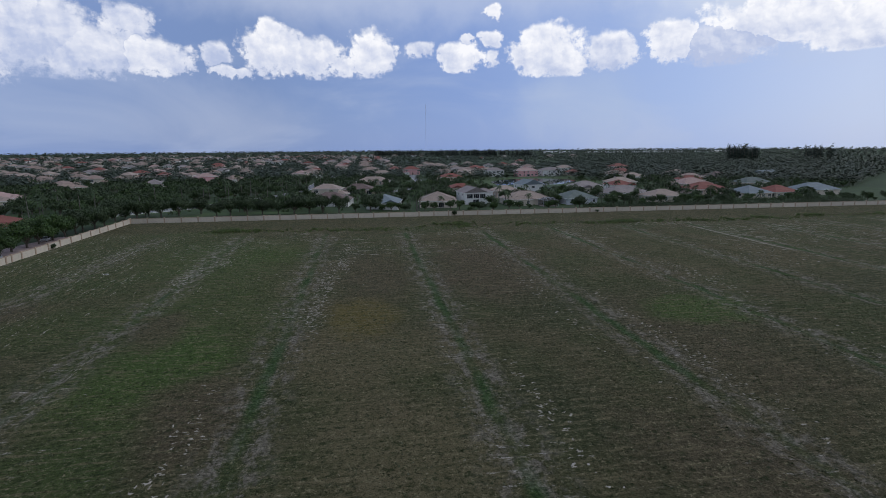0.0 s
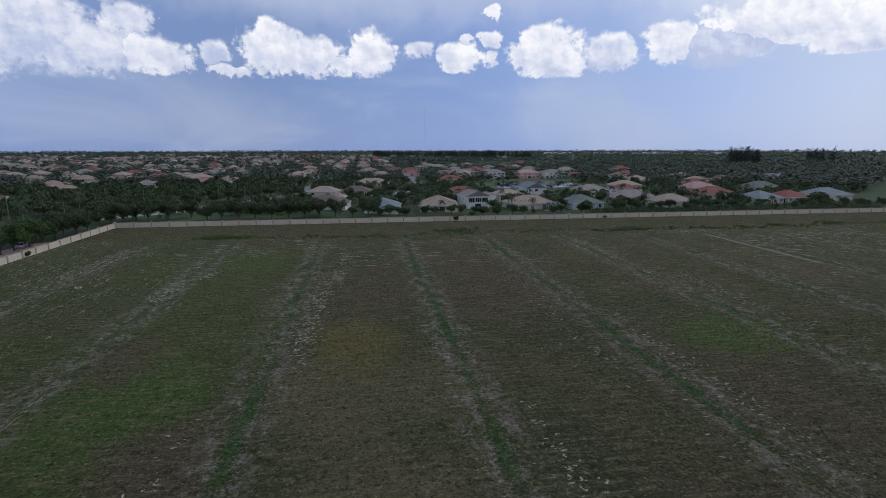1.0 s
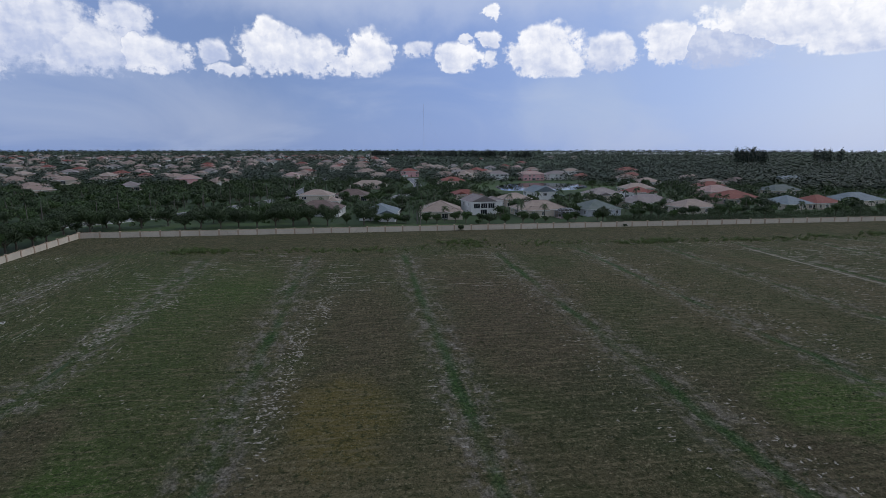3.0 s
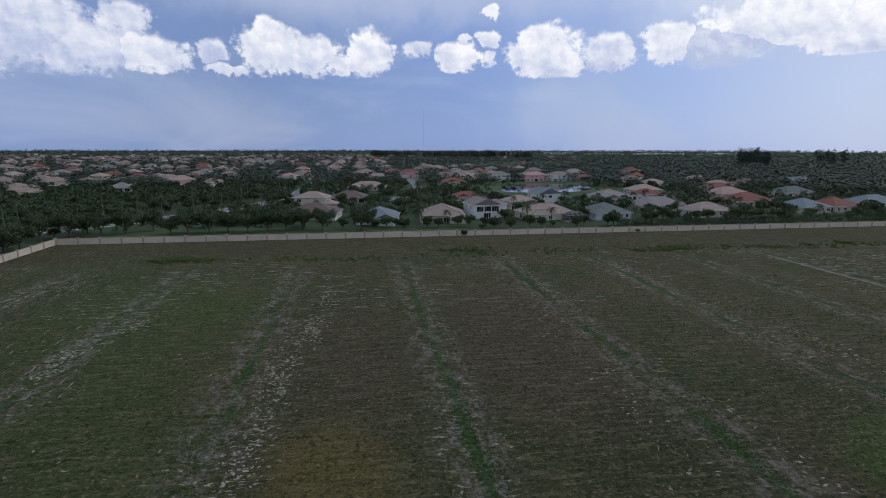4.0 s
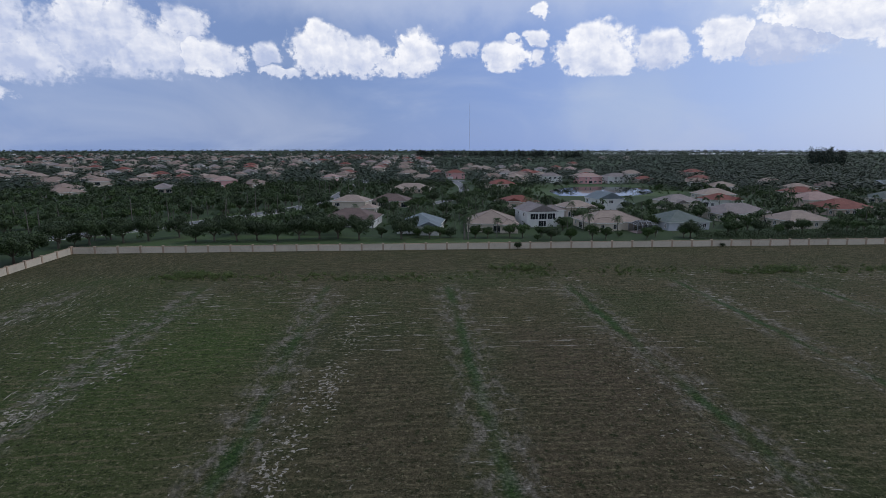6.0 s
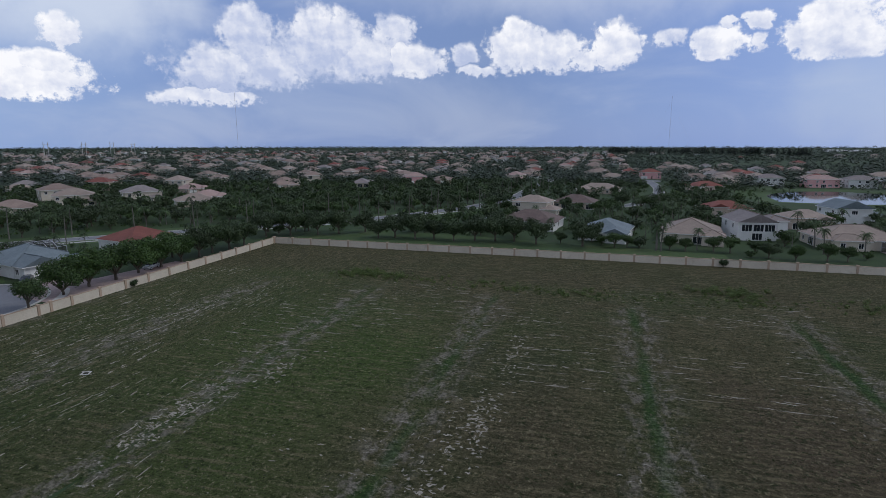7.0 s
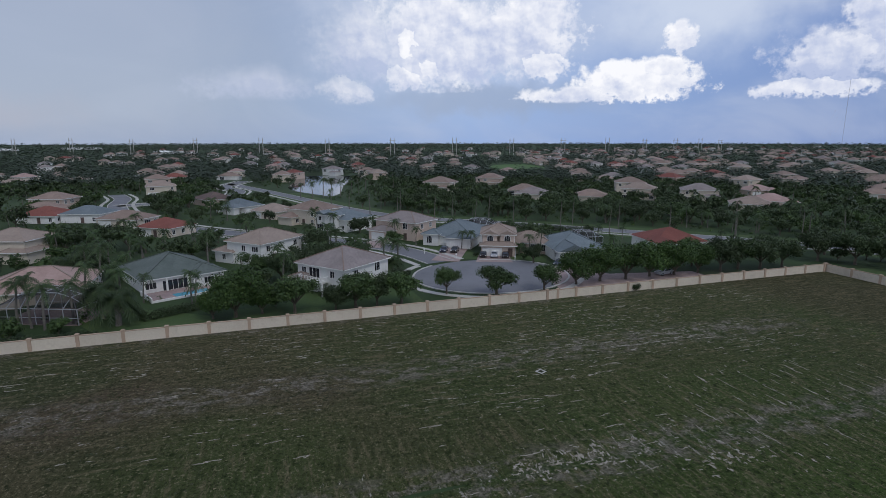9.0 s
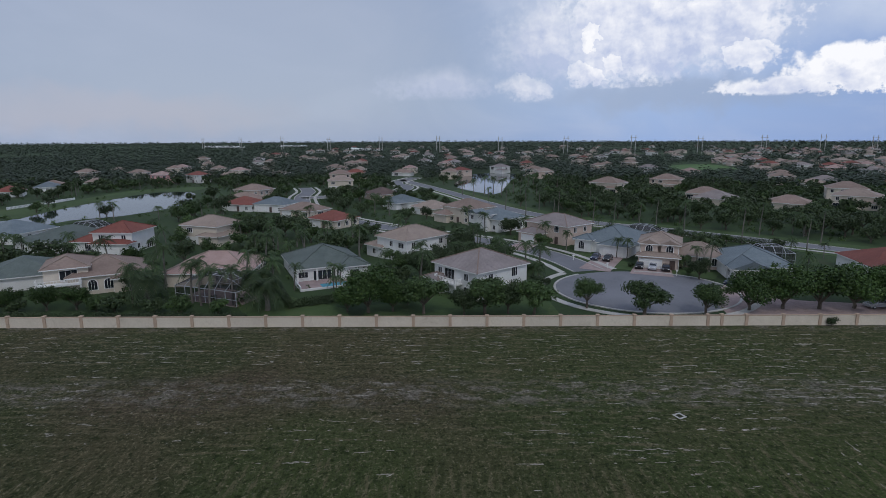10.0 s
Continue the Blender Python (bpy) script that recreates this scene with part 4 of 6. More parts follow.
house("single-storey white house with a blue-grey roof and an arched porch", -66, -69, 52, [(0, 0, 15.5, 19, 1, "hip"), (4.2, -9.2, 7.5, 6.0, 1, "hip"), (-5.0, -8.0, 4.8, 5, 3.2, "hip")], "blue", "white", "-y",
      [(1, "-y", 0.0, 0.0, "garage"), (2, "-y", -0.4, 1.4, "arch"), (2, "-x", 0.0, 1.4, "arch"), (0, "-x", 0, 1.5, "wide"), (0, "+x", 2, 1.5, "sash")], caps="each")
house("peach two-storey house with two arched windows over its garages", -47.5, -63.5, 66, [(0, 0, 9.0, 9.5, 2, "hip"), (8.5, 1.5, 12.5, 11, 1, "hip"), (-2.2, -5.4, 3.8, 2.2, 2, "gy"), (2.4, -5.2, 3.8, 2.0, 2, "gy"), (0, -6.9, 9.0, 2.6, 1, "hip")], "sand", "peach", "-y",
      [(2, "-y", 0, 3.9, "arch"), (3, "-y", 0, 3.9, "arch"), (4, "-y", -1.6, 0.0, "garage"), (4, "-y", 3.2, 0.0, "door"), (1, "-y", 1.0, 1.5, "arch"), (1, "-y", 4.0, 1.5, "arch"), (1, "+x", 0, 1.5, "wide")], caps="each")
house("single-storey white house with a blue-grey gabled roof and garage", -37.5, -46.5, 78, [(0, 0, 14, 16, 1, "hip"), (-3.0, -8.5, 7.5, 6.5, 1, "gy")], "blue", "white", "-y",
      [(1, "-y", 0.0, 0.0, "garage"), (0, "-y", 4.0, 1.5, "wide"), (0, "-x", 0, 1.5, "sash")], caps="each")
house("single-storey white house with a red tiled roof", -35.5, -15.5, 80, [(0, 0, 15, 14, 1, "hip"), (-5.0, -6.5, 5.5, 5.5, 1, "gy")], "red", "white", "-y")
house("two-storey house with a tan hipped roof", -118, -108, 40, [(0, 0, 15, 13, 2, "hip"), (-5, -7, 7, 6, 1, "hip")], "tan", "cream", "-y")
house("white house with blue-grey gabled roofs", -101, -99, 40, [(0, 0, 14, 13, 4.0, "hip"), (-4.0, -6, 4.4, 4, 2, "gy"), (1.0, -6.5, 4.4, 4, 2, "gy")], "blue", "white", "-y")
house("house with a pale tan roof on the street corner", -139, -122, 42, [(0, 0, 14, 12, 1, "hip")], "sand", "cream", "-y")
house("white house with a blue-grey hipped roof", -161, -136, 40, [(0, 0, 15, 13, 1, "hip"), (4, -6, 7, 6, 1, "hip")], "blue", "white", "-y")
house("house with a dark brown hipped roof", -196, -149, 30, [(0, 0, 16, 14, 1, "hip")], "brown", "peach", "+y")
house("house with a tan hipped roof", -192, -214, 70, [(0, 0, 15, 12, 2, "hip")], "tan", "peach", "-y")
house("house with a tan hipped roof and cream walls", -172, -212, 70, [(0, 0, 17, 13, 1, "hip")], "tan", "cream", "-y")
house("house with a red tiled roof and white gable", -154, -205, 70, [(0, 0, 15, 13, 1, "hip")], "red", "white", "-y")
house("white house with a blue-grey roof", -150, -190, 70, [(0, 0, 15, 12, 3.2, "hip")], "blue", "white", "-y")
house("house with a tan roof and pale walls", -133, -173.5, 60, [(0, 0, 16, 12, 1, "hip")], "tan", "cream", "-y")
house("house with a weathered red roof among palms", -107.5, -157, 55, [(0, 0, 13, 12, 1, "hip")], "red", "cream", "-y")
house("two-storey tan-roofed house on the far street", -252, -181, 100, [(0, 0, 15, 13, 2, "hip")], "sand", "cream", "-y")
house("two-storey tan-roofed house with cream walls", -316, -193, 100, [(0, 0, 15, 13, 2, "hip")], "tan", "peach", "-y")
house("house with a red roof across the lake", -216, -358, 30, [(0, 0, 16, 13, 1, "hip")], "red", "white", "-y")
house("white house with a grey roof across the lake", -245, -357, 30, [(0, 0, 16, 13, 1, "hip")], "blue", "white", "-y")
house("house with a tan roof across the lake", -262, -366, 30, [(0, 0, 14, 12, 1, "hip")], "tan", "cream", "-y")
house("white house with a tan roof on the lake bank", -278, -349, 30, [(0, 0, 16, 12, 1, "hip")], "tan", "white", "-y")
house("pink two-storey house with a pink tiled roof", -311, -321, 60, [(0, 0, 12, 11, 2, "hip")], "pink", "pink", "-y")
house("white two-storey house with a red roof by the lake", -309, -294, 60, [(0, 0, 13, 11, 2, "hip")], "red", "white", "-y")

# houses along the golf course and the avenue
for k, (hx, hy, n, r, w) in enumerate(((-229, -22, 2, "tan", "cream"), (-254, 22, 2, "tan", "peach"), (-193, 17, 1, "tan", "peach"), (-172, 12, 1, "taupe", "cream"), (-151, 34, 1, "tan", "cream"),
                                       (-190, 87, 2, "tan", "cream"), (-153, 65, 2, "sand", "cream"), (-136, 89, 2, "taupe", "cream"), (-104, 101, 1, "pink", "peach"), (-97, 82, 1, "sand", "cream"))):
    house("golf-course house with a %s hipped roof and %s walls" % (r, w), hx, hy, 48 + 6 * (k % 3), [(0, 0, 17, 14, n, "hip"), (5, -5.5, 8, 7, 1, "hip")], r, w, "+y")
for k, (hx, hy, n, r, w) in enumerate(((-343, 148, 1, "tan", "cream"), (-278, 137, 1, "taupe", "cream"), (-252, 177, 2, "tan", "peach"), (-184, 171, 2, "sand", "cream"), (-169, 267, 1, "tan", "cream"),
                                       (-111, 183, 1, "tan", "peach"), (-130, 217, 1, "tan", "cream"), (-67, 216, 1, "taupe", "peach"), (-40, 255, 2, "pink", "pink"), (-197, 187, 1, "sand", "cream"),
                                       (-148, 141, 1, "pink", "peach"), (-322, 312, 2, "sand", "cream"), (-189, 305, 1, "tan", "cream"), (-20, 262, 1, "tan", "peach"))):
    house("house with a %s hipped roof and %s walls among palms" % (r, w), hx, hy, 30 + 25 * (k % 4), [(0, 0, 16, 13, n, "hip"), (5, -5, 8, 6.5, 1, "hip")], r, w, "-y")

# houses beyond the northern wall
house("single-storey white house with a blue-grey hipped roof", 97.5, 38.0, -12, [(0, 0, 14, 18, 1, "hip"), (4.6, -8.8, 6.5, 5.0, 1, "gy")], "blue", "white", "+y")
house("single-storey house with a sand roof beside bending palms", 123, 41, -8, [(0, 0, 17, 19, 1, "hip"), (6, -8.5, 6, 6, 1, "hip")], "sand", "cream", "+y", caps="each")
house("white two-storey house with a taupe gabled roof", 141.5, 50, 8, [(0, 0, 11.5, 14, 2, "gy"), (7.5, 1.5, 6, 9, 2, "hip")], "taupe", "white", "+y",
      [(0, "-y", -3.2, 3.9, "slider"), (0, "-y", 0.2, 3.9, "slider"), (0, "-y", 3.5, 3.9, "slider"), (0, "-y", 0, 1.2, "slider"), (0, "-x", -3, 4.2, "sash"), (0, "-x", 3, 4.2, "sash")], caps="each")
house("single-storey house with a sand roof and a screened pool", 166.5, 40.5, 4, [(0, 0, 21, 15, 1, "hip"), (-4, -6.5, 9, 6, 1, "hip")], "sand", "cream", "+y", caps="each")
house("single-storey house with a slate-grey roof behind hedges", 192, 39.5, 6, [(0, 0, 16, 16, 1, "hip")], "slate", "grey", "+y")
house("single-storey house with a brown tiled roof", 71.5, 55, -10, [(0, 0, 20, 15, 1, "hip"), (7, -6.5, 7, 6, 1, "hip")], "brown", "white", "+y")
house("cream two-storey house with a pale pink roof", 68, 92, -12, [(0, 0, 15, 11, 2, "hip"), (8.5, -3, 7, 8, 1, "hip")], "sand", "cream", "+y")
house("house with a brown tiled roof beside the avenue", 85, 122, -10, [(0, 0, 19, 14, 1, "hip")], "brown", "peach", "+y")
house("long house with a pale tan roof", 96, 205, -10, [(0, 0, 24, 14, 1, "hip"), (-8, -6, 8, 7, 1, "hip")], "sand", "peach", "+y")
house("peach house with a red gabled roof", 147, 112, 10, [(0, 0, 18, 13, 1, "hip"), (-5, -5, 6, 7, 3.6, "gy")], "red", "peach", "+y")
house("cream two-storey house with an arched loggia", 166, 78, 10, [(0, 0, 14, 11, 3.8, "hip"), (3, -5, 6, 4, 3.0, "gy")], "sand", "peach", "+y")
house("white house with blue-grey gabled roofs by the lake", 186, 98, 12, [(0, 0, 13, 12, 2, "gy"), (8, 0, 8, 12, 1, "hip")], "blue", "white", "+y")
house("house with a red tiled roof", 162, 243, 15, [(0, 0, 19, 14, 1, "hip")], "red", "peach", "-y")
house("tan-roofed house beyond the turning circle", 172, 340, 15, [(0, 0, 20, 14, 1, "hip")], "tan", "peach", "-y")
house("pale-roofed white house by the lake", 194, 345, 15, [(0, 0, 16, 14, 3.4, "gy")], "sand", "white", "-y")
house("pink two-storey house with a red roof", 139, 362, 0, [(0, 0, 17, 13, 2, "hip")], "red", "pink", "-y")
house("house with a pale roof at the street's end", 107, 330, 0, [(0, 0, 20, 13, 1, "hip")], "sand", "cream", "-y")
house("white two-storey house with a taupe roof facing the lake", 214, 300, 5, [(0, 0, 17, 12, 2, "hip")], "taupe", "white", "+y")
house("white two-storey house with a pink tiled roof facing the lake", 243, 290, 5, [(0, 0, 20, 12, 2, "hip")], "pink", "pink", "+y")
house("white two-storey house with a grey roof facing the lake", 267, 292, 5, [(0, 0, 18, 12, 2, "hip")], "taupe", "white", "+y")
house("house with a red-brown roof by the lake", 293, 296, 5, [(0, 0, 15, 12, 1, "hip")], "red", "peach", "+y")
house("cream house with a taupe roof and arched porch", 223, 101, 10, [(0, 0, 17, 13, 3.8, "hip"), (-3, -6.5, 7, 4, 3.0, "gy")], "taupe", "cream", "+y")
house("white house with a red gabled roof", 249, 109, 12, [(0, 0, 14, 13, 3.6, "hip"), (4, -6, 6, 5, 3.4, "gy")], "red", "white", "+y")
house("broad house with a taupe hipped roof", 229, 63, 8, [(0, 0, 24, 15, 1, "hip"), (-8, -5, 9, 9, 1, "hip")], "taupe", "cream", "+y")
house("house with a sand hipped roof behind a hedge", 238, 39, 8, [(0, 0, 18, 14, 1, "hip")], "sand", "cream", "+y")
house("house with a pale pink hipped roof", 295, 104, 10, [(0, 0, 21, 15, 4.0, "hip")], "pink", "peach", "+y")
house("house with a red hipped roof behind a hedge", 286, 77, 10, [(0, 0, 22, 17, 1, "hip")], "red", "peach", "+y")
house("house with a slate roof behind a hedge", 293, 47, 10, [(0, 0, 16, 16, 1, "hip")], "blue", "cream", "+y")
house("house with a red roof and pale walls behind trees", 311, 49, 10, [(0, 0, 17, 15, 1, "hip")], "red", "cream", "+y")
house("house with a blue-grey hipped roof behind trees", 341, 58, 10, [(0, 0, 24, 16, 1, "hip")], "blue", "cream", "+y")
house("house with a slate roof among trees", 352, 122, 10, [(0, 0, 22, 14, 1, "hip")], "slate", "cream", "+y")
house("low white building with a pale metal roof", 449, 229, 20, [(0, 0, 26, 11, 3.0, "gx")], "blue", "white", "+y")
for k, (hx, hy, n, r, w) in enumerate(((377, 256, 1, "sand", "cream"), (374, 367, 2, "red", "peach"), (384, 206, 1, "brown", "peach"), (330, 160, 1, "red", "cream"), (350, 190, 1, "sand", "cream"), (310, 210, 1, "sand", "white"),
                                       (270, 150, 1, "sand", "cream"), (318, 258, 1, "tan", "white"), (345, 300, 1, "red", "cream"), (300, 340, 2, "sand", "white"), (258, 350, 1, "sand", "peach"))):
    house("house with a %s hipped roof and %s walls" % (r, w), hx, hy, 10 * (k % 3), [(0, 0, 19, 14, n, "hip")], r, w, "+y")


# ---- trees ----
def leaf_cloud(pick, clumps, count, size, squash=0.8):
    """Leaves as small tilted blades spread over the shells of clumps (x, y, z, radius)."""
    c = np.array(clumps)
    k = pick.choice(len(c), count, p=c[:, 3] ** 2 / (c[:, 3] ** 2).sum())
    d = pick.normal(size=(count, 3))
    d /= np.linalg.norm(d, axis=1)[:, None]
    r = c[k, 3:4] * (0.35 + 0.75 * pick.random((count, 1)))
    p = c[k, :3] + d * r * np.array([1, 1, squash])
    nrm = d + pick.normal(scale=0.55, size=(count, 3)) + np.array([0, 0, 0.35])
    nrm /= np.linalg.norm(nrm, axis=1)[:, None]
    a = np.cross(nrm, pick.normal(size=(count, 3)))
    a /= np.linalg.norm(a, axis=1)[:, None]
    b = np.cross(nrm, a)
    s = size * (0.6 + 0.8 * pick.random((count, 1)))
    return np.stack([p - b * s * 0.6, p + b * s * 0.6, p + a * s * 1.2 + nrm * s * 0.15], 1).reshape(-1, 3)


def leaf_mesh(name, corners, material, k=3):
    """A mesh of separate faces with k corners each."""
    me = bpy.data.meshes.new(name)
    n = len(corners)
    me.vertices.add(n), me.loops.add(n), me.polygons.add(n // k)
    me.vertices.foreach_set("co", corners.ravel())
    me.loops.foreach_set("vertex_index", np.arange(n))
    me.polygons.foreach_set("loop_start", np.arange(0, n, k))
    me.update(), me.validate()
    me.materials.append(material)
    return me


def limb(bm, path, r0, r1, sides=7):
    """A tapered limb along a path."""
    rings = []
    for k, p in enumerate(path):
        p = Vector(p)
        d = (Vector(path[min(k + 1, len(path) - 1)]) - Vector(path[max(k - 1, 0)])).normalized()
        s = d.cross(Vector((0.3, 1, 0.1))).normalized()
        u = d.cross(s)
        r = r0 + (r1 - r0) * k / (len(path) - 1)
        rings.append([bm.verts.new(p + (s * math.cos(a) + u * math.sin(a)) * r) for a in (2 * math.pi * j / sides for j in range(sides))])
    for lo, hi in zip(rings, rings[1:]):
        for j in range(sides):
            bm.faces.new((lo[j], lo[(j + 1) % sides], hi[(j + 1) % sides], hi[j]))
    bm.faces.new(rings[-1])


def broad_tree(name, label, seed, height, spread, bole, count, size, leaf, limbs=6):
    """A broad-leaved tree of unit placing: returns a maker of its meshes."""
    pick, r = np.random.default_rng(seed), random.Random(seed)
    bm, clumps = bmesh.new(), []
    limb(bm, [(0, 0, -0.2), (0.05, 0.02, bole * 0.6), (r.uniform(-0.15, 0.15), r.uniform(-0.15, 0.15), bole * 1.3)], 0.045 * height, 0.028 * height)
    for k in range(limbs):
        a = 2 * math.pi * (k + r.uniform(-0.3, 0.3)) / limbs
        out = spread * r.uniform(0.35, 0.72)
        z = bole + (height - bole) * r.uniform(0.35, 0.78)
        limb(bm, [(0, 0, bole * 0.9), (out * 0.45 * math.cos(a), out * 0.45 * math.sin(a), bole + (z - bole) * 0.45), (out * math.cos(a), out * math.sin(a), z)], 0.02 * height, 0.006 * height, 5)
        clumps.append((out * math.cos(a), out * math.sin(a), z, spread * r.uniform(0.26, 0.40)))
        for j in range(3):
            b = a + r.uniform(-0.7, 0.7)
            o = out * r.uniform(0.55, 1.25)
            clumps.append((o * math.cos(b), o * math.sin(b), z + spread * r.uniform(-0.22, 0.26), spread * r.uniform(0.13, 0.26)))
    clumps.append((r.uniform(-0.3, 0.3), r.uniform(-0.3, 0.3), height - spread * 0.42, spread * 0.46))
    clumps.append((r.uniform(-0.5, 0.5), r.uniform(-0.5, 0.5), bole + (height - bole) * 0.5, spread * 0.55))
    return name, label, to_mesh("trunk", bm, BARK), leaf_mesh("crown", leaf_cloud(pick, clumps, count, size), leaf)


def palm_tree(name, label, seed, height, fronds, reach, lean=0.0, feather=8, leaf=None, girth=0.16):
    """A palm: leaning stem and drooping fronds, each with two rows of narrow leaflets."""
    r = random.Random(seed)
    bm = bmesh.new()
    path = [(lean * (k / 5) ** 2, 0.12 * math.sin(k), -0.2 + (height + 0.2) * k / 5) for k in range(6)]
    limb(bm, path, girth * 1.35, girth * 0.8, 7)
    tip = Vector(path[-1])
    quads = []
    for f in range(fronds):
        a = 2 * math.pi * f / fronds * 2.618 + r.uniform(-0.2, 0.2)
        rise = r.uniform(-0.3, 1.35)
        length = reach * r.uniform(0.85, 1.1)
        out = Vector((math.cos(a), math.sin(a), 0))
        side = Vector((-math.sin(a), math.cos(a), 0))

        def at(u):
            return tip + out * length * (u * (1 - 0.18 * u * max(rise, 0))) + Vector((0, 0, length * (rise * 0.80 * u - 0.85 * u * u + 0.05)))
        for k in range(feather):
            u = (k + 0.6) / feather
            q, p = at(u), at(u + 0.6 / feather)
            d = p - q
            w = length * 0.24 * math.sin(math.pi * min(1, 0.22 + 0.74 * u)) ** 0.8
            for s in (-1, 1):
                end = q + d * 1.7 + side * s * w - Vector((0, 0, w * r.uniform(0.35, 0.75)))
                quads += [q, p, end + d * 0.18, end - d * 0.12]
        for s in (-1, 1):
            quads += [at(0.0), at(0.45), at(1.0), at(0.5) + side * s * 0.05]
    quad = np.array([tuple(q) for q in quads])
    return name, label, to_mesh("trunk", bm, PALM_BARK), leaf_mesh("crown", quad, leaf or PALM_LEAF, 4)


KINDS = {}


def plant(kind, x, y, size=1.0, turn=None, tall=1.0, z=-0.06):
    """Sets one tree of a kind; the first is built, the others share its meshes."""
    m = pose(x, y, z, 0, 0, rng.uniform(0, 360) if turn is None else turn) @ Matrix.Diagonal((size, size, size * tall, 1))
    name, label, trunk, crown = KINDS[kind]
    tree = tagged(new(name), label, "palm" if "palm" in name else "tree", "trees of the estate")
    tree.matrix_basis = m
    part("trunk", trunk, None, tree)
    part("crown", crown, None, tree)


for k in range(3):
    KINDS["oak%d" % k] = broad_tree("oak_tree", "dark green live oak with a broad low crown", 11 + k, 6.2, 4.2, 1.5, 6600, 0.20, OAK_LEAF, 8)
    KINDS["round%d" % k] = broad_tree("shade_tree", "rounded green shade tree with forked grey limbs", 21 + k, 5.4, 3.3, 1.5, 5200, 0.18, TREE_LEAF, 8)
    KINDS["lime%d" % k] = broad_tree("leafy_tree", "bright green leafy tree by the boundary wall", 31 + k, 6.0, 4.0, 0.9, 6600, 0.20, LIME_LEAF, 9)
    KINDS["far_oak%d" % k] = broad_tree("oak_tree", "dark green oak among the houses", 41 + k, 6.8, 4.6, 1.3, 1050, 0.44, OAK_LEAF, 6)
    KINDS["far_tree%d" % k] = broad_tree("garden_tree", "green garden tree among the houses", 51 + k, 6.0, 3.9, 1.0, 980, 0.42, TREE_LEAF, 5)
    KINDS["palm%d" % k] = palm_tree("queen_palm", "slender palm with a drooping feathery crown", 61 + k, 6.4 + 0.8 * k, 20, 2.5, 0.5 * k - 0.4, 11)
    KINDS["far_palm%d" % k] = palm_tree("garden_palm", "palm with a drooping crown among the houses", 71 + k, 5.4 + 1.0 * k, 17, 2.6, 0.4 * k, 6)
    KINDS["rest_oak%d" % k] = broad_tree("oak", "oak", 141 + k, 6.8, 4.5, 1.2, 260, 0.92, OAK_LEAF, 3)
    KINDS["rest_tree%d" % k] = broad_tree("tree", "tree", 151 + k, 6.0, 3.8, 1.0, 240, 0.84, TREE_LEAF, 3)
    KINDS["rest_palm%d" % k] = palm_tree("palm", "palm", 171 + k, 5.4 + 1.0 * k, 12, 2.6, 0.4 * k, 4)
KINDS["bush0"] = broad_tree("shrub", "rounded dense green garden shrub", 81, 2.4, 1.9, 0.2, 1500, 0.18, TREE_LEAF, 6)
KINDS["bush1"] = broad_tree("shrub", "rounded dark green garden shrub", 82, 2.2, 1.8, 0.2, 1500, 0.18, OAK_LEAF, 6)
KINDS["date_palm"] = palm_tree("date_palm", "stout palm with a dense round crown", 91, 3.6, 54, 2.9, 0.0, 12, girth=0.3)
KINDS["tall_palm"] = palm_tree("royal_palm", "tall thin palm beside the avenue", 92, 11.5, 13, 2.4, 0.4, 5, girth=0.17)

# trees by the turning circle and along the western wall
plant("round0", -9.6, -91.6, 0.92, tall=1.15)
plant("round1", -4.9, -82.8, 1.42, tall=0.86)
plant("round2", -4.9, -72.0, 1.15, tall=0.95)
plant("lime0", -8.2, -62.6, 1.2)
plant("lime1", -9.0, -56.0, 1.35)
plant("lime2", -8.6, -49.6, 1.4)
plant("lime0", -9.0, -43.0, 1.35)
plant("lime1", -8.4, -36.5, 1.3)
plant("lime2", -8.2, -30.0, 1.25)
plant("oak0", -8.0, -23.5, 1.25)
plant("round0", -8.5, -17.8, 1.5)
plant("oak1", -7.0, -12.5, 1.3)
plant("oak2", -6.5, -6.0, 1.25)
plant("round1", -14.5, -26.0, 1.3)
plant("round2", -15.5, -33.0, 1.2)
plant("round1", -5.4, -102.0, 1.25)
plant("round2", -5.2, -110.6, 1.45, tall=0.9)
plant("oak0", -6.6, -106.4, 0.95)
plant("oak1", -5.8, -114.2, 0.85)
plant("round0", -6.6, -121.4, 1.35, tall=0.95)
plant("lime0", -7.6, -131.4, 1.35, tall=1.05)
plant("lime1", -8.0, -135.2, 0.8)
plant("lime2", -8.2, -127.0, 1.0)
plant("bush0", -12.0, -124.6, 1.4)
plant("date_palm", -9.0, -150.0, 1.35)
plant("date_palm", -14.5, -153.5, 1.45)
plant("palm1", -16.5, -151.0, 1.05)
plant("palm0", -10.5, -161.0, 1.12)
plant("palm1", -12.2, -157.4, 1.0)
plant("palm2", -12.2, -163.4, 1.05)
plant("palm0", -14.0, -165.8, 1.15)
plant("palm2", -20.5, -157.6, 1.05)
plant("date_palm", -12.4, -173.4, 1.35)
plant("date_palm", -16.8, -175.6, 1.3)
plant("palm1", -13.5, -177.0, 1.0)
plant("palm2", -24.0, -176.0, 1.1)
plant("oak1", -21.0, -180.5, 0.8)
plant("bush1", -8.6, -177.6, 1.5)
plant("lime2", -9.6, -190.6, 0.80)
plant("lime0", -9.8, -185.2, 0.78)
plant("lime1", -8.0, -196.4, 0.75)
plant("bush0", -8.8, -181.0, 1.2)
plant("bush1", -7.6, -170.0, 1.4)
plant("bush0", -6.4, -164.5, 1.5)
plant("bush0", -7.0, -158.0, 1.2)
plant("bush1", -7.8, -194.8, 1.3)
plant("bush0", -6.5, -200.4, 1.6)
plant("lime1", -9.0, -207.0, 0.9)
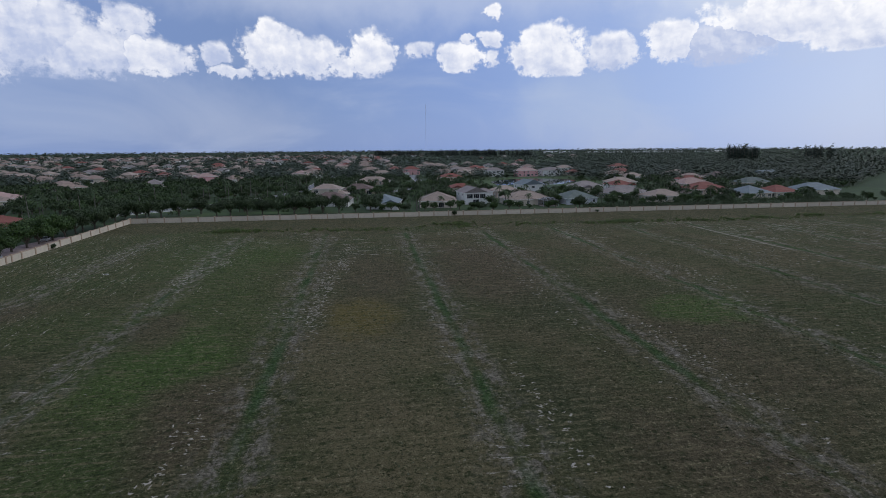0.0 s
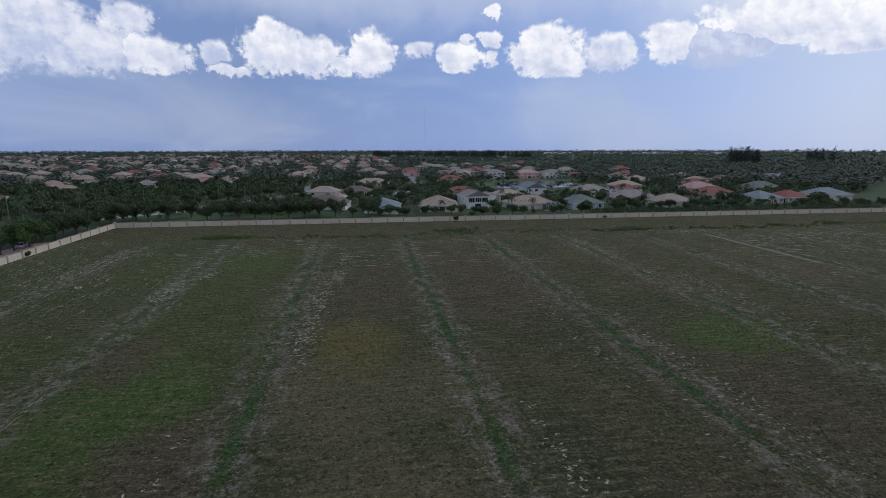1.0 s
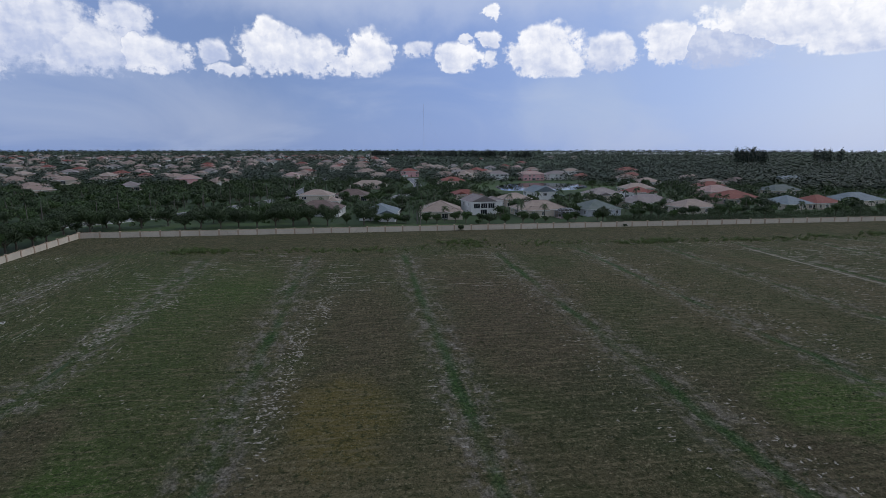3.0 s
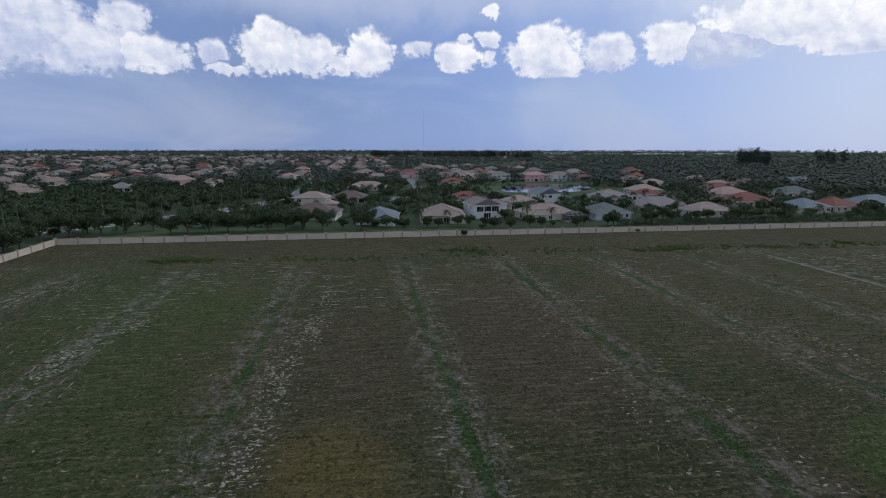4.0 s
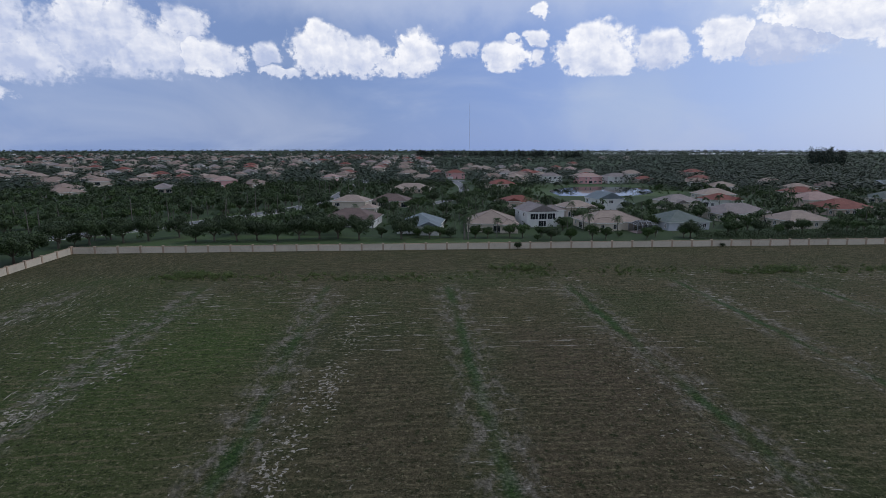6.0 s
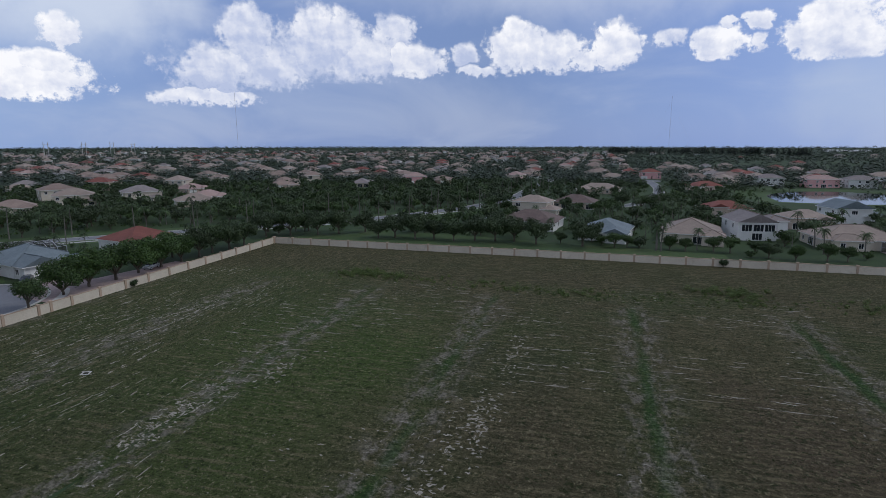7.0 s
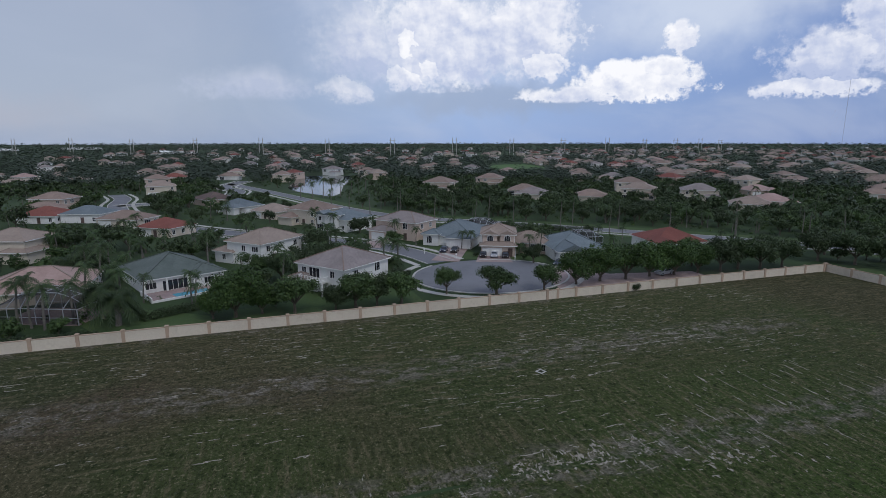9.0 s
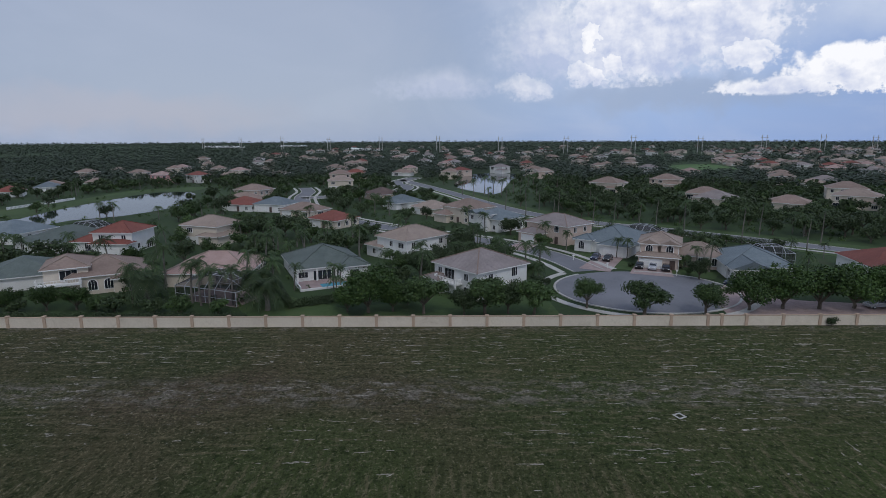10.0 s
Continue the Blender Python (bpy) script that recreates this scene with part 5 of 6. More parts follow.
plant("oak0", -14.0, -212.0, 0.9)
plant("palm1", -29.0, -97.0, 1.1)
plant("palm2", -32.5, -99.5, 1.0)
plant("date_palm", -26.5, -98.8, 1.1)
plant("oak1", -20.5, -98.6, 0.6)
plant("palm0", -40.5, -123.5, 0.95)
plant("oak2", -37.0, -117.0, 1.1)
plant("oak0", -31.0, -123.0, 1.0)
plant("round1", -34.5, -128.0, 1.1)
plant("bush1", -28.0, -127.5, 1.8)
plant("bush0", -22.0, -128.5, 1.5)
plant("palm0", -25.6, -139.6, 0.66)
plant("palm1", -44.0, -163.5, 1.1)
plant("palm2", -40.0, -160.0, 1.05)
plant("date_palm", -47.0, -168.0, 1.2)
# palms and oaks behind the white two-storey house
plant("palm0", -44.5, -104.5, 1.05)
plant("palm1", -49.0, -108.5, 1.1)
plant("oak1", -41.0, -108.5, 1.1)
plant("oak0", -54.0, -113.0, 1.05)
plant("palm2", -58.5, -109.5, 1.0)
plant("date_palm", -46.5, -113.5, 1.2)
plant("round1", -36.5, -106.0, 1.2)
plant("palm0", -63.0, -114.0, 1.1)
plant("oak2", -70.0, -121.0, 1.0)
plant("palm1", -66.0, -108.0, 0.9)
plant("palm1", -68.0, -88.5, 0.95)
plant("oak1", -87.0, -96.0, 0.95)
plant("palm0", -90.5, -104.0, 1.0)
plant("oak0", -55.5, -58.0, 0.8)
# palms and shrubs in the front gardens round the circle
plant("palm0", -52.0, -72.8, 0.78)
plant("palm1", -50.6, -70.6, 0.72)
plant("palm2", -47.0, -66.4, 0.70)
plant("palm0", -38.5, -58.2, 0.82)
plant("palm2", -36.6, -56.2, 0.85)
plant("date_palm", -40.2, -60.5, 0.72)
plant("bush0", -34.5, -62.0, 0.7)
plant("bush1", -42.0, -72.5, 0.5)
plant("round1", -61.5, -90.5, 0.95)
plant("palm1", -61.0, -83.8, 0.75)
plant("oak0", -30.0, -61.5, 0.75)
# oaks on the verge behind the northern wall
for k, (ox, oy) in enumerate(((5, 17.5), (11, 21), (-3, 14), (18, 27), (27, 16.8), (32, 18.5), (39, 18.0), (45, 19.0), (51.8, 17.5), (58, 19.5), (64.2, 20.6), (70, 21.5), (77, 18.5), (90.5, 18.8), (-9, 9), (-14, 18), (-2, 24))):
    plant("oak%d" % (k % 3), ox, oy, (1.05 if 14 < ox < 62 else 1.2) + 0.06 * (k * 7 % 4))
plant("lime0", 57.5, 31, 0.75)
plant("oak1", 33, 32, 0.9)
plant("palm1", 110.5, 16.8, 1.0, 180)
plant("palm2", 111.8, 16.6, 1.1, 20)
plant("palm0", 110.9, 18.5, 0.85, 250)
plant("round0", 118.5, 19, 0.72)
plant("round1", 126, 20.5, 0.85)
plant("round2", 103, 20, 0.7)
plant("palm0", 147, 26, 0.8)
plant("palm1", 163, 22.8, 0.85)
plant("palm2", 154, 24, 0.85)
plant("date_palm", 150, 42, 0.8)
# trees at the foot of the northern street
for k, (tx, ty) in enumerate(((110.5, 121), (114, 117), (118.5, 122), (122.5, 126), (126, 131), (107, 133), (125, 143))):
    plant(("palm1", "round0", "oak1", "palm2", "round2", "oak0", "palm0")[k], tx, ty, (1.25, 1.3, 1.2, 1.25, 1.3, 1.0, 1.15)[k])
for k in range(42):
    plant(("round0", "oak1", "lime2", "round2")[k % 4] if k % 5 else "bush0", 134 + 5.9 * k + rng.uniform(-2, 2), 15.5 + rng.uniform(-2.5, 4) + (k > 10) * 3, rng.uniform(0.66, 0.95))

for k, (tx, ty) in enumerate(((84, 22), (96, 22.5), (99.5, 19), (106.5, 21.5), (114.5, 20), (122, 22), (130, 19.5), (93, 27), (137, 22))):
    plant(("round1", "bush0", "round0", "bush1", "lime2", "palm1", "round2", "oak2", "bush0")[k], tx, ty, (0.7, 1.3, 0.85, 1.5, 0.7, 0.8, 0.85, 0.6, 1.4)[k])

# palms on the bank of the small lake
for k, (px, py) in enumerate(((-212, -107), (-209, -101), (-212, -95), (-208, -86), (-220, -78), (-233, -68), (-250, -62), (-214, -90))):
    plant("palm%d" % (k % 3), px, py, 1.1 + 0.07 * (k * 5 % 4))
# palms along the avenue
for s in (-1, 1):
    line = curve_points([(-156, -90), (-120, -70), (-90, -36), (-66, -12), (-40, 14), (-14, 38), (6, 58), (22, 82), (40, 120), (50, 170), (52, 220)], 13.0)
    for k, p in enumerate(line):
        d = (line[min(k + 1, len(line) - 1)] - line[max(k - 1, 0)]).normalized()
        plant("tall_palm" if s < 0 or (k % 3) else "far_oak1", p.x - d.y * s * 8.5, p.y + d.x * s * 8.5, rng.uniform(0.75, 1.0))


def inside(x, y, ring):
    hit = False
    for (x0, y0), (x1, y1) in zip(ring, ring[1:] + ring[:1]):
        if (y0 > y) != (y1 > y) and x < x0 + (x1 - x0) * (y - y0) / (y1 - y0):
            hit = not hit
    return hit


ROAD_SPOTS = [(p.x, p.y, w if p.y < 70 or p.x > 90 else 0.5) for line, w in LINES for p in line]


def by_water(x, y, gap):
    return any((x - a) ** 2 + (y - b) ** 2 < gap * gap for ring in PONDS for a, b in ring)


def is_free(x, y, gap):
    if x > -4 and y < 4:
        return False
    if any((x - a) ** 2 + (y - b) ** 2 < (r * 0.82 + gap) ** 2 for a, b, r in KEEP_CLEAR):
        return False
    if any((x - a) ** 2 + (y - b) ** 2 < (w + 2.0 + gap) ** 2 for a, b, w in ROAD_SPOTS):
        return False
    return not any(inside(x, y, ring) for ring in PONDS) and not inside(x, y, FAIR)


# the ground before the avenue, where only low things grow
AVENUE_SIDE = [(p.x + 12, p.y - 10) for p in LINES[1][0] if -260 < p.x < 20]


def garden_trees():
    """The planting between the houses, out to about 430 m."""
    step, spots = 7.3, []
    for i in range(-66, 68):
        for j in range(-54, 66):
            x, y = i * step + rng.uniform(-3.2, 3.2), j * step + rng.uniform(-3.2, 3.2)
            far = math.hypot(x - 90, y + 150)
            az = math.degrees(math.atan2(x - 90, y + 150))
            if far > 430 or not -134 < az < 52 or (x > -16 and -215 < y < 10) or (0 < x < 205 and y < 30) or (x > 200 and y < 24):
                continue
            if 0 < x < 62 and 28 < y < 48 + 0.85 * x and rng.random() < 0.35:
                continue
            # the open ground by the circle stays open
            if -64 < x < -2 and -102 < y < -52 or -60 < x < 0 and -52 < y < -20 and x > -22:
                continue
            if rng.random() > (0.84 if y < 95 and x < 60 else 0.74 if x < 60 else 0.80) or not is_free(x, y, 2.2):
                continue
            if rng.random() < (0.80 if x < 60 else 0.45) and any((x - a) ** 2 + (y - b) ** 2 < q * q for a, b, q in FRONTS):
                continue
            if by_water(x, y, 22) and rng.random() < 0.8:
                continue
            kind = rng.choice(("far_oak", "far_tree", "far_oak", "far_palm", "far_tree") if x < 60 else ("far_oak", "far_tree", "far_palm", "far_palm")) + str(rng.randrange(3))
            if far < 235 and x < -16:
                kind = rng.choice(("far_palm", "far_palm", "far_oak", "far_tree", "far_palm")) + str(rng.randrange(3))
            if -170 < x < -70 and -40 < y - 0.9 * (x + 100) < 60:
                kind = "far_oak" + str(rng.randrange(3)) if rng.random() < 0.6 else kind
            size = rng.uniform(0.67, 1.13) * (1.0 if x < 60 else 0.90) * (0.9 if far > 300 else 1.0)
            # low planting on the lake sides
            if 165 < x < 275 and 100 < y < 200 or -215 < x < -140 and -116 < y < -72 or -118 < x < -60 and -262 < y < -205:
                if rng.random() < 0.8:
                    continue
                size *= 0.5
            if any((x - a) ** 2 + (y - b) ** 2 < 400 for a, b in AVENUE_SIDE):
                size *= 0.62
            spots.append((far, kind, x, y, size))
    spots.sort()
    count, rest = {}, []
    for far, kind, x, y, size in spots:
        count[kind[:-1]] = count.get(kind[:-1], 0) + 1
        if count[kind[:-1]] <= (200 if "oak" in kind else 220):
            plant(kind, x, y, size)
        else:
            rest.append((kind.replace("far", "rest"), x, y, size))
    joined_trees(rest)


def joined_trees(rest):
    """The farther garden trees, as one mass of crowns and stems."""
    quads, index = [], []
    for kind, x, y, size in rest:
        a = rng.uniform(0, 6.28)
        turn = np.array([[math.cos(a), -math.sin(a), 0], [math.sin(a), math.cos(a), 0], [0, 0, 1]]) * size
        for k, me in enumerate(KINDS[kind][2:]):
            co = np.empty(len(me.vertices) * 3)
            me.vertices.foreach_get("co", co)
            co = co.reshape(-1, 3) @ turn.T + np.array([x, y, -0.06])
            face = [tuple(p.vertices) for p in me.polygons if len(p.vertices) < 5]
            face = np.array([f for q in face for f in ((q,) if len(q) == 3 else (q[:3], (q[0], q[2], q[3])))])
            quads.append(co[face].reshape(-1, 3))
            index += [(3 if "palm" in kind else 4) if k == 0 else 0 if "oak" in kind else 1 if "tree" in kind else 2] * len(face)
    me = leaf_mesh("garden_planting", np.concatenate(quads), OAK_LEAF)
    for m in (TREE_LEAF, PALM_LEAF, PALM_BARK, BARK):
        me.materials.append(m)
    me.polygons.foreach_set("material_index", index)
    tagged(new("garden_planting", me), "farther trees and palms among the houses", "trees", kind="stuff")


garden_trees()


def stuff(name, label, category, corners, material, k=3):
    return tagged(new(name, leaf_mesh(name, corners, material, k)), label, category, kind="stuff")


def understorey():
    """Low shrubs that fill the gardens, as one mass of leaves."""
    clumps = []
    r = random.Random(5)
    for k in range(9500):
        x, y = r.uniform(-330, 420), r.uniform(-380, 330)
        far = math.hypot(x - 90, y + 150)
        if far < 470 and -134 < math.degrees(math.atan2(x - 90, y + 150)) < 52 and (x < -10 or y > 26) and is_free(x, y, 0.4) and not (-62 < x < -2 and -100 < y < -30):
            s = r.uniform(0.5, 1.3)
            clumps.append((x, y, s * 0.6, s))
    pick = np.random.default_rng(3)
    stuff("shrubbery", "low dark green shrubs filling the gardens", "shrubs", leaf_cloud(pick, clumps, len(clumps) * 26, 0.38), TREE_LEAF)


understorey()

# ---- far houses ----

def far_variant(k):
    n = (2, 2, 1, 2, 1, 2)[k % 6]
    roof = ("tan", "sand", "tan", "pink", "sand", "red", "taupe", "tan")[k % 8]
    wall = ("cream", "peach", "white", "cream")[k % 4]
    return n, roof, wall


def far_spots():
    r = random.Random(17)
    near, distant = [], []
    for i in range(-58, 22):
        for j in range(-12, 60):
            x, y = i * 31.0 + r.uniform(-6, 6), j * 36.0 + r.uniform(-8, 8)
            far, az = math.hypot(x - 90, y + 150), math.degrees(math.atan2(x - 90, y + 150))
            if far < 415 or not -132 < az < 50 or not is_free(x, y, 10):
                continue
            if -62 < az < 3:
                p = 0.58 if far < 800 else 0.40 if far < 1750 else 0.1
            elif az <= -62:
                p = 0.55 if far < 620 else 0.25 if far < 1300 else 0.08
            elif az < 20:
                p = 0.75 if far < 760 else 0.06
            else:
                p = 0.0 if far < 1200 else 0.02
            if r.random() < p and (i % 5 and j % 4 or r.random() < 0.4):
                (near if far < 900 else distant).append((x, y, far))
    near.sort(key=lambda s: s[2])
    return near[:205], near[205:] + distant


def far_houses():
    near, distant = far_spots()
    made = {}
    for k, (x, y, far) in enumerate(near):
        v = rng.randrange(8)
        m = pose(x, y, 0, 0, 0, rng.choice((0, 20, 45, 70, 90)) + rng.uniform(-8, 8))
        KEEP_CLEAR.append((x, y, 9))
        if k % 3:
            aim = Vector((90 - x, -150 - y, 0)).normalized()
            FRONTS.extend((x + aim.x * d, y + aim.y * d, 8.0) for d in (12, 23))
        if v not in made:
            n, roof, wall = far_variant(v)
            made[v] = house("distant house with a %s tiled roof and %s walls" % (roof, wall), x, y, 0, [(0, 0, 14 + v % 3, 12, n, "hip"), (5.5 - v % 2 * 11, -4.5, 8, 8, 1, "hip")], roof, wall, "-y",
                            [(0, "-y", -4, 1.3 if n == 1 else 4.1, "slider"), (1, "-y", 0, 0, "garage"), (0, "+x", 0, 1.5 if n == 1 else 4.2, "wide")], fill=0.0)
            made[v].matrix_basis = m
        else:
            copy_thing(made[v], m @ Matrix.Scale(rng.uniform(0.86, 1.0), 4))
    vs, fs, ix = [], [], []
    for x, y, far in distant:
        n, l, w, a = rng.choice((2.8, 5.4)), rng.uniform(14, 20), rng.uniform(11, 14), rng.uniform(0, 3.14)
        c, s = math.cos(a), math.sin(a)
        b = len(vs)
        pts = [(sx * l / 2, sy * w / 2, h) for h in (0, n) for sx, sy in ((-1, -1), (1, -1), (1, 1), (-1, 1))]
        pts += [(sx * (l / 2 + 0.6), sy * (w / 2 + 0.6), n) for sx, sy in ((-1, -1), (1, -1), (1, 1), (-1, 1))]
        pts += [(-(l - w) / 2, 0, n + 0.42 * w / 2 + 0.3), ((l - w) / 2, 0, n + 0.42 * w / 2 + 0.3)]
        vs += [(x + u * c - v * s, y + u * s + v * c, h) for u, v, h in pts]
        fs += [(b, b + 1, b + 5, b + 4), (b + 1, b + 2, b + 6, b + 5), (b + 2, b + 3, b + 7, b + 6), (b + 3, b, b + 4, b + 7)]
        fs += [(b + 8, b + 9, b + 13, b + 12), (b + 9, b + 10, b + 13), (b + 10, b + 11, b + 12, b + 13), (b + 11, b + 8, b + 12)]
        r = rng.choice((0, 0, 1, 1, 2, 3, 4))
        ix += [5 + rng.randrange(2)] * 4 + [r] * 4
    me = quick_mesh("distant_houses", vs, fs, ROOF["tan"], ROOF["sand"], ROOF["pink"], ROOF["taupe"], ROOF["red"], STUCCO["cream"], STUCCO["white"])
    me.polygons.foreach_set("material_index", ix)
    tagged(new("distant_houses", me), "far-off tan-roofed houses of the estate", "houses", kind="stuff")
    return [(x, y) for x, y, far in distant]


SPOTS = far_houses()


def far_off(x, y):
    return math.hypot(90 - x, -150 - y) > 700 and (int(x) + int(y)) % 3


def far_woods():
    """Crowns from 400 m to the horizon, sparser and larger with distance."""
    r = random.Random(23)
    pick = np.random.default_rng(29)
    taken = {(int(x // 12), int(y // 12)) for x, y in SPOTS}
    for x, y in SPOTS:
        d = math.hypot(90 - x, -150 - y)
        if far_off(x, y):
            continue
        taken.add((int((x + (90 - x) / d * 12) // 12), int((y + (-150 - y) / d * 12) // 12)))
    rows, far = [], 405.0
    while far < 4300:
        gap = 5.4 + (far - 400) * 0.0075
        n = int(radians(190) * far / gap)
        for k in range(n):
            az, d = radians(-138 + 190 * (k + r.random()) / n), far + r.uniform(-0.5, 0.5) * gap
            x, y = 90 + d * math.sin(az), -150 + d * math.cos(az)
            if d < 950 and (not is_free(x, y, 1.5) or any((x - a) ** 2 + (y - b) ** 2 < q * q for a, b, q in FRONTS)) or (int(x // 12), int(y // 12)) in taken and d < 1900 or (x > -4 and y < 4):
                continue
            open_land = noise.noise((x * 0.004, y * 0.004, 3)) > 0.33 and d > 700
            if open_land and r.random() < 0.8 or r.random() < 0.12:
                continue
            size = r.uniform(0.70, 1.30) * (1 + max(0.0, d - 900) * 0.00045)
            if math.degrees(az) > 22:
                size *= 1.1
            rows.append((x, y, size, d))
        far += gap * (1.0 + (far - 400) * 0.0011)
    everything = np.array(rows)
    for near, per, leaf in ((True, 34, 0.52), (False, 15, 0.80)):
        a = everything[(everything[:, 3] < 800) == near]
        clumps = np.repeat(a, per, 0)
        n = len(clumps)
        d = pick.normal(size=(n, 3))
        d[:, 2] = np.abs(d[:, 2]) * 1.1 - 0.25
        d /= np.linalg.norm(d, axis=1)[:, None]
        size = clumps[:, 2:3]
        tall = 1 + (0.5 if near else 0.22) * (np.repeat(pick.random(len(a)), per) ** 3)[:, None]
        reach = 0.6 + 0.5 * pick.random((n, 1))
        p = np.concatenate([clumps[:, :2], np.zeros((n, 1))], 1) + np.array([0, 0, 3.0]) * size * tall + d * reach * np.array([2.7, 2.7, 2.6]) * size * tall
        nrm = d * 0.55 + pick.normal(scale=0.25, size=(n, 3)) + np.array([0, 0, 1.0])
        nrm /= np.linalg.norm(nrm, axis=1)[:, None]
        u = np.cross(nrm, pick.normal(size=(n, 3)))
        u /= np.linalg.norm(u, axis=1)[:, None]
        v = np.cross(nrm, u)
        s = leaf * size * (1.0 + 0.9 * pick.random((n, 1)))
        blade = np.stack([p - u * s, p + u * s, p + v * s * 1.5], 1).reshape(-1, 3)
        stuff("far_woods", "dark green treetops reaching to the horizon" if not near else "dark green treetops beyond the houses", "woods", blade, WOOD_LEAF)


far_woods()


# ---- weeds and tufts on the field ----
def field_plants():
    r = random.Random(41)
    clumps = []
    for k in range(900):
        x = r.uniform(34, 330)
        y = -33.5 + r.gauss(0, 2.2) + 2.0 * math.sin(x * 0.05)
        s = r.uniform(0.25, 0.75) * (0.5 + abs(noise.noise((x * 0.06, 2, 0))) * 1.6)
        clumps.append((x, y, field_height(x, y) + s * 0.4, s))
    for cx, cy, n, spread in ((120.5, -27.5, 46, 3.6), (43.5, -30.0, 22, 2.2), (47.5, -32.0, 30, 3.0), (182, -33, 34, 3.4), (172, -36, 20, 3.0), (262, -30, 22, 2.6), (300, -31, 26, 3.0), (236, -33, 14, 2.0)):
        for k in range(n):
            x, y, s = cx + r.gauss(0, spread), cy + r.gauss(0, spread * 0.45), r.uniform(0.45, 1.0)
            clumps.append((x, y, field_height(x, y) + s * 0.5, s))
    stuff("weeds", "rank green weeds along the field's bank", "weeds", leaf_cloud(np.random.default_rng(43), clumps, 52000, 0.14), WEED_LEAF)
    # grass tufts where the field lies nearest
    pick = np.random.default_rng(47)
    n = 52000
    x, y = pick.uniform(8, 185, n), pick.uniform(-206, -40, n)
    keep = np.array([noise.noise((a * 0.09, b * 0.09, 7)) > -0.25 for a, b in zip(x, y)])
    x, y = x[keep], y[keep]
    z = np.array([field_height(a, b) for a, b in zip(x, y)])
    n = len(x)
    foot = np.stack([x, y, z - 0.03], 1)
    a = pick.uniform(0, 6.28, n)
    h = pick.uniform(0.03, 0.11, (n, 1))
    side = np.stack([np.cos(a), np.sin(a), np.zeros(n)], 1) * pick.uniform(0.06, 0.16, (n, 1))
    lean = np.concatenate([pick.normal(scale=0.08, size=(n, 2)), h + 0.03], 1)
    quad = np.stack([foot - side, foot + side, foot + side * 0.7 + lean, foot - side * 0.7 + lean], 1).reshape(-1, 3)
    stuff("grass_tufts", "short dry and green grass tufts on the field", "grass", quad, TUFT, 4)


def sand_streaks():
    """Low crumbled ridges of pale sand left along the old planting beds."""
    r = random.Random(61)
    vs, fs = [], []

    def streak(x, y, length, width, turn):
        n = 5 + int(length * 2.2)
        c, s = math.cos(turn), math.sin(turn)
        base = len(vs)
        for k in range(n + 1):
            u = (k / n - 0.5) * length
            fat = width * (0.25 + 0.75 * math.sin(math.pi * (k + 0.4) / (n + 0.8)))
            mid = r.uniform(-0.3, 0.3) * width
            for v, h in ((mid - fat * r.uniform(0.25, 0.75), -0.015), (mid, 0.035 * r.uniform(0.6, 1.3)), (mid + fat * r.uniform(0.25, 0.75), -0.015)):
                px, py = x + u * c - v * s, y + u * s + v * c
                vs.append((px, py, field_height(px, py) + h))
        for k in range(n):
            a = base + 3 * k
            fs.extend(((a, a + 3, a + 4, a + 1), (a + 1, a + 4, a + 5, a + 2)))

    # along the wall
    for k in range(2600):
        x, y = 2.0 * round(r.uniform(2, 30)) + r.gauss(1.0, 0.22), r.uniform(-208, -34)
        want = noise.noise((x * 0.06, y * 0.035, 11)) + 0.35 * noise.noise((x * 0.3, y * 0.12, 2)) + (0.35 if x < 16 and y < -95 else 0.0) + (0.2 if y > -110 else 0.0)
        if want > 0.16 and (y < -66 or x < 34) and x < 54 + 8 * noise.noise((y * 0.05, 0, 3)):
            streak(x, y, r.uniform(0.2, 0.9) if r.random() < 0.8 else r.uniform(1.0, 2.8), r.uniform(0.10, 0.26), math.pi / 2 + r.gauss(0, 0.06))
    # across the middle and the north of the field
    for k in range(9000):
        x, y = r.uniform(36, 330), 2.0 * round(r.uniform(-85, -18)) + r.gauss(1.0, 0.22)
        u = abs((x - 75.2 + 12.7) % 25.4 - 12.7)
        want = noise.noise((x * 0.035, y * 0.06, 21)) + 0.35 * noise.noise((x * 0.15, y * 0.3, 5))
        want += 0.32 if y > -80 and x < 130 else 0.0
        want += 0.22 * (u < 5.0) + (0.45 if x > 185 and y > -110 else 0.0) - (0.28 if y < -130 else 0.0)
        if want > 0.28 and y < -36 and u > 1.0 and (y > -80 or x > 58):
            long = r.random() < (0.25 if y > -85 else 0.12)
            streak(x, y, r.uniform(1.0, 3.6) if long and y > -84 else r.uniform(0.2, 0.8), r.uniform(0.10, 0.30), r.gauss(0, 0.07) + (0.0 if y > -84 else r.choice((0.0, 0.3, -0.4, 1.5))))
    # crumbled bare patches beside the ditches
    for cx, cy, along, n in ((49.3, -98, 9, 150), (79.6, -112, 22, 260), (82.4, -91, 9, 130), (78.6, -130, 10, 90), (54, -84, 6, 60), (83, -70, 16, 80), (106, -170, 14, 60), (130, -150, 30, 120), (120, -120, 40, 90), (158, -110, 40, 140), (70, -170, 14, 60)):
        for k in range(n):
            streak(cx + r.gauss(0, 1.1), cy + r.gauss(0, along * 0.5), r.uniform(0.2, 0.7), r.uniform(0.14, 0.40), r.choice((0.0, 0.0, math.pi / 2)) + r.gauss(0, 0.25))
    tagged(new("sand_streaks", quick_mesh("sand_streaks", vs, fs, SAND)), "pale crumbled sand streaks across the field", "sand", kind="stuff")


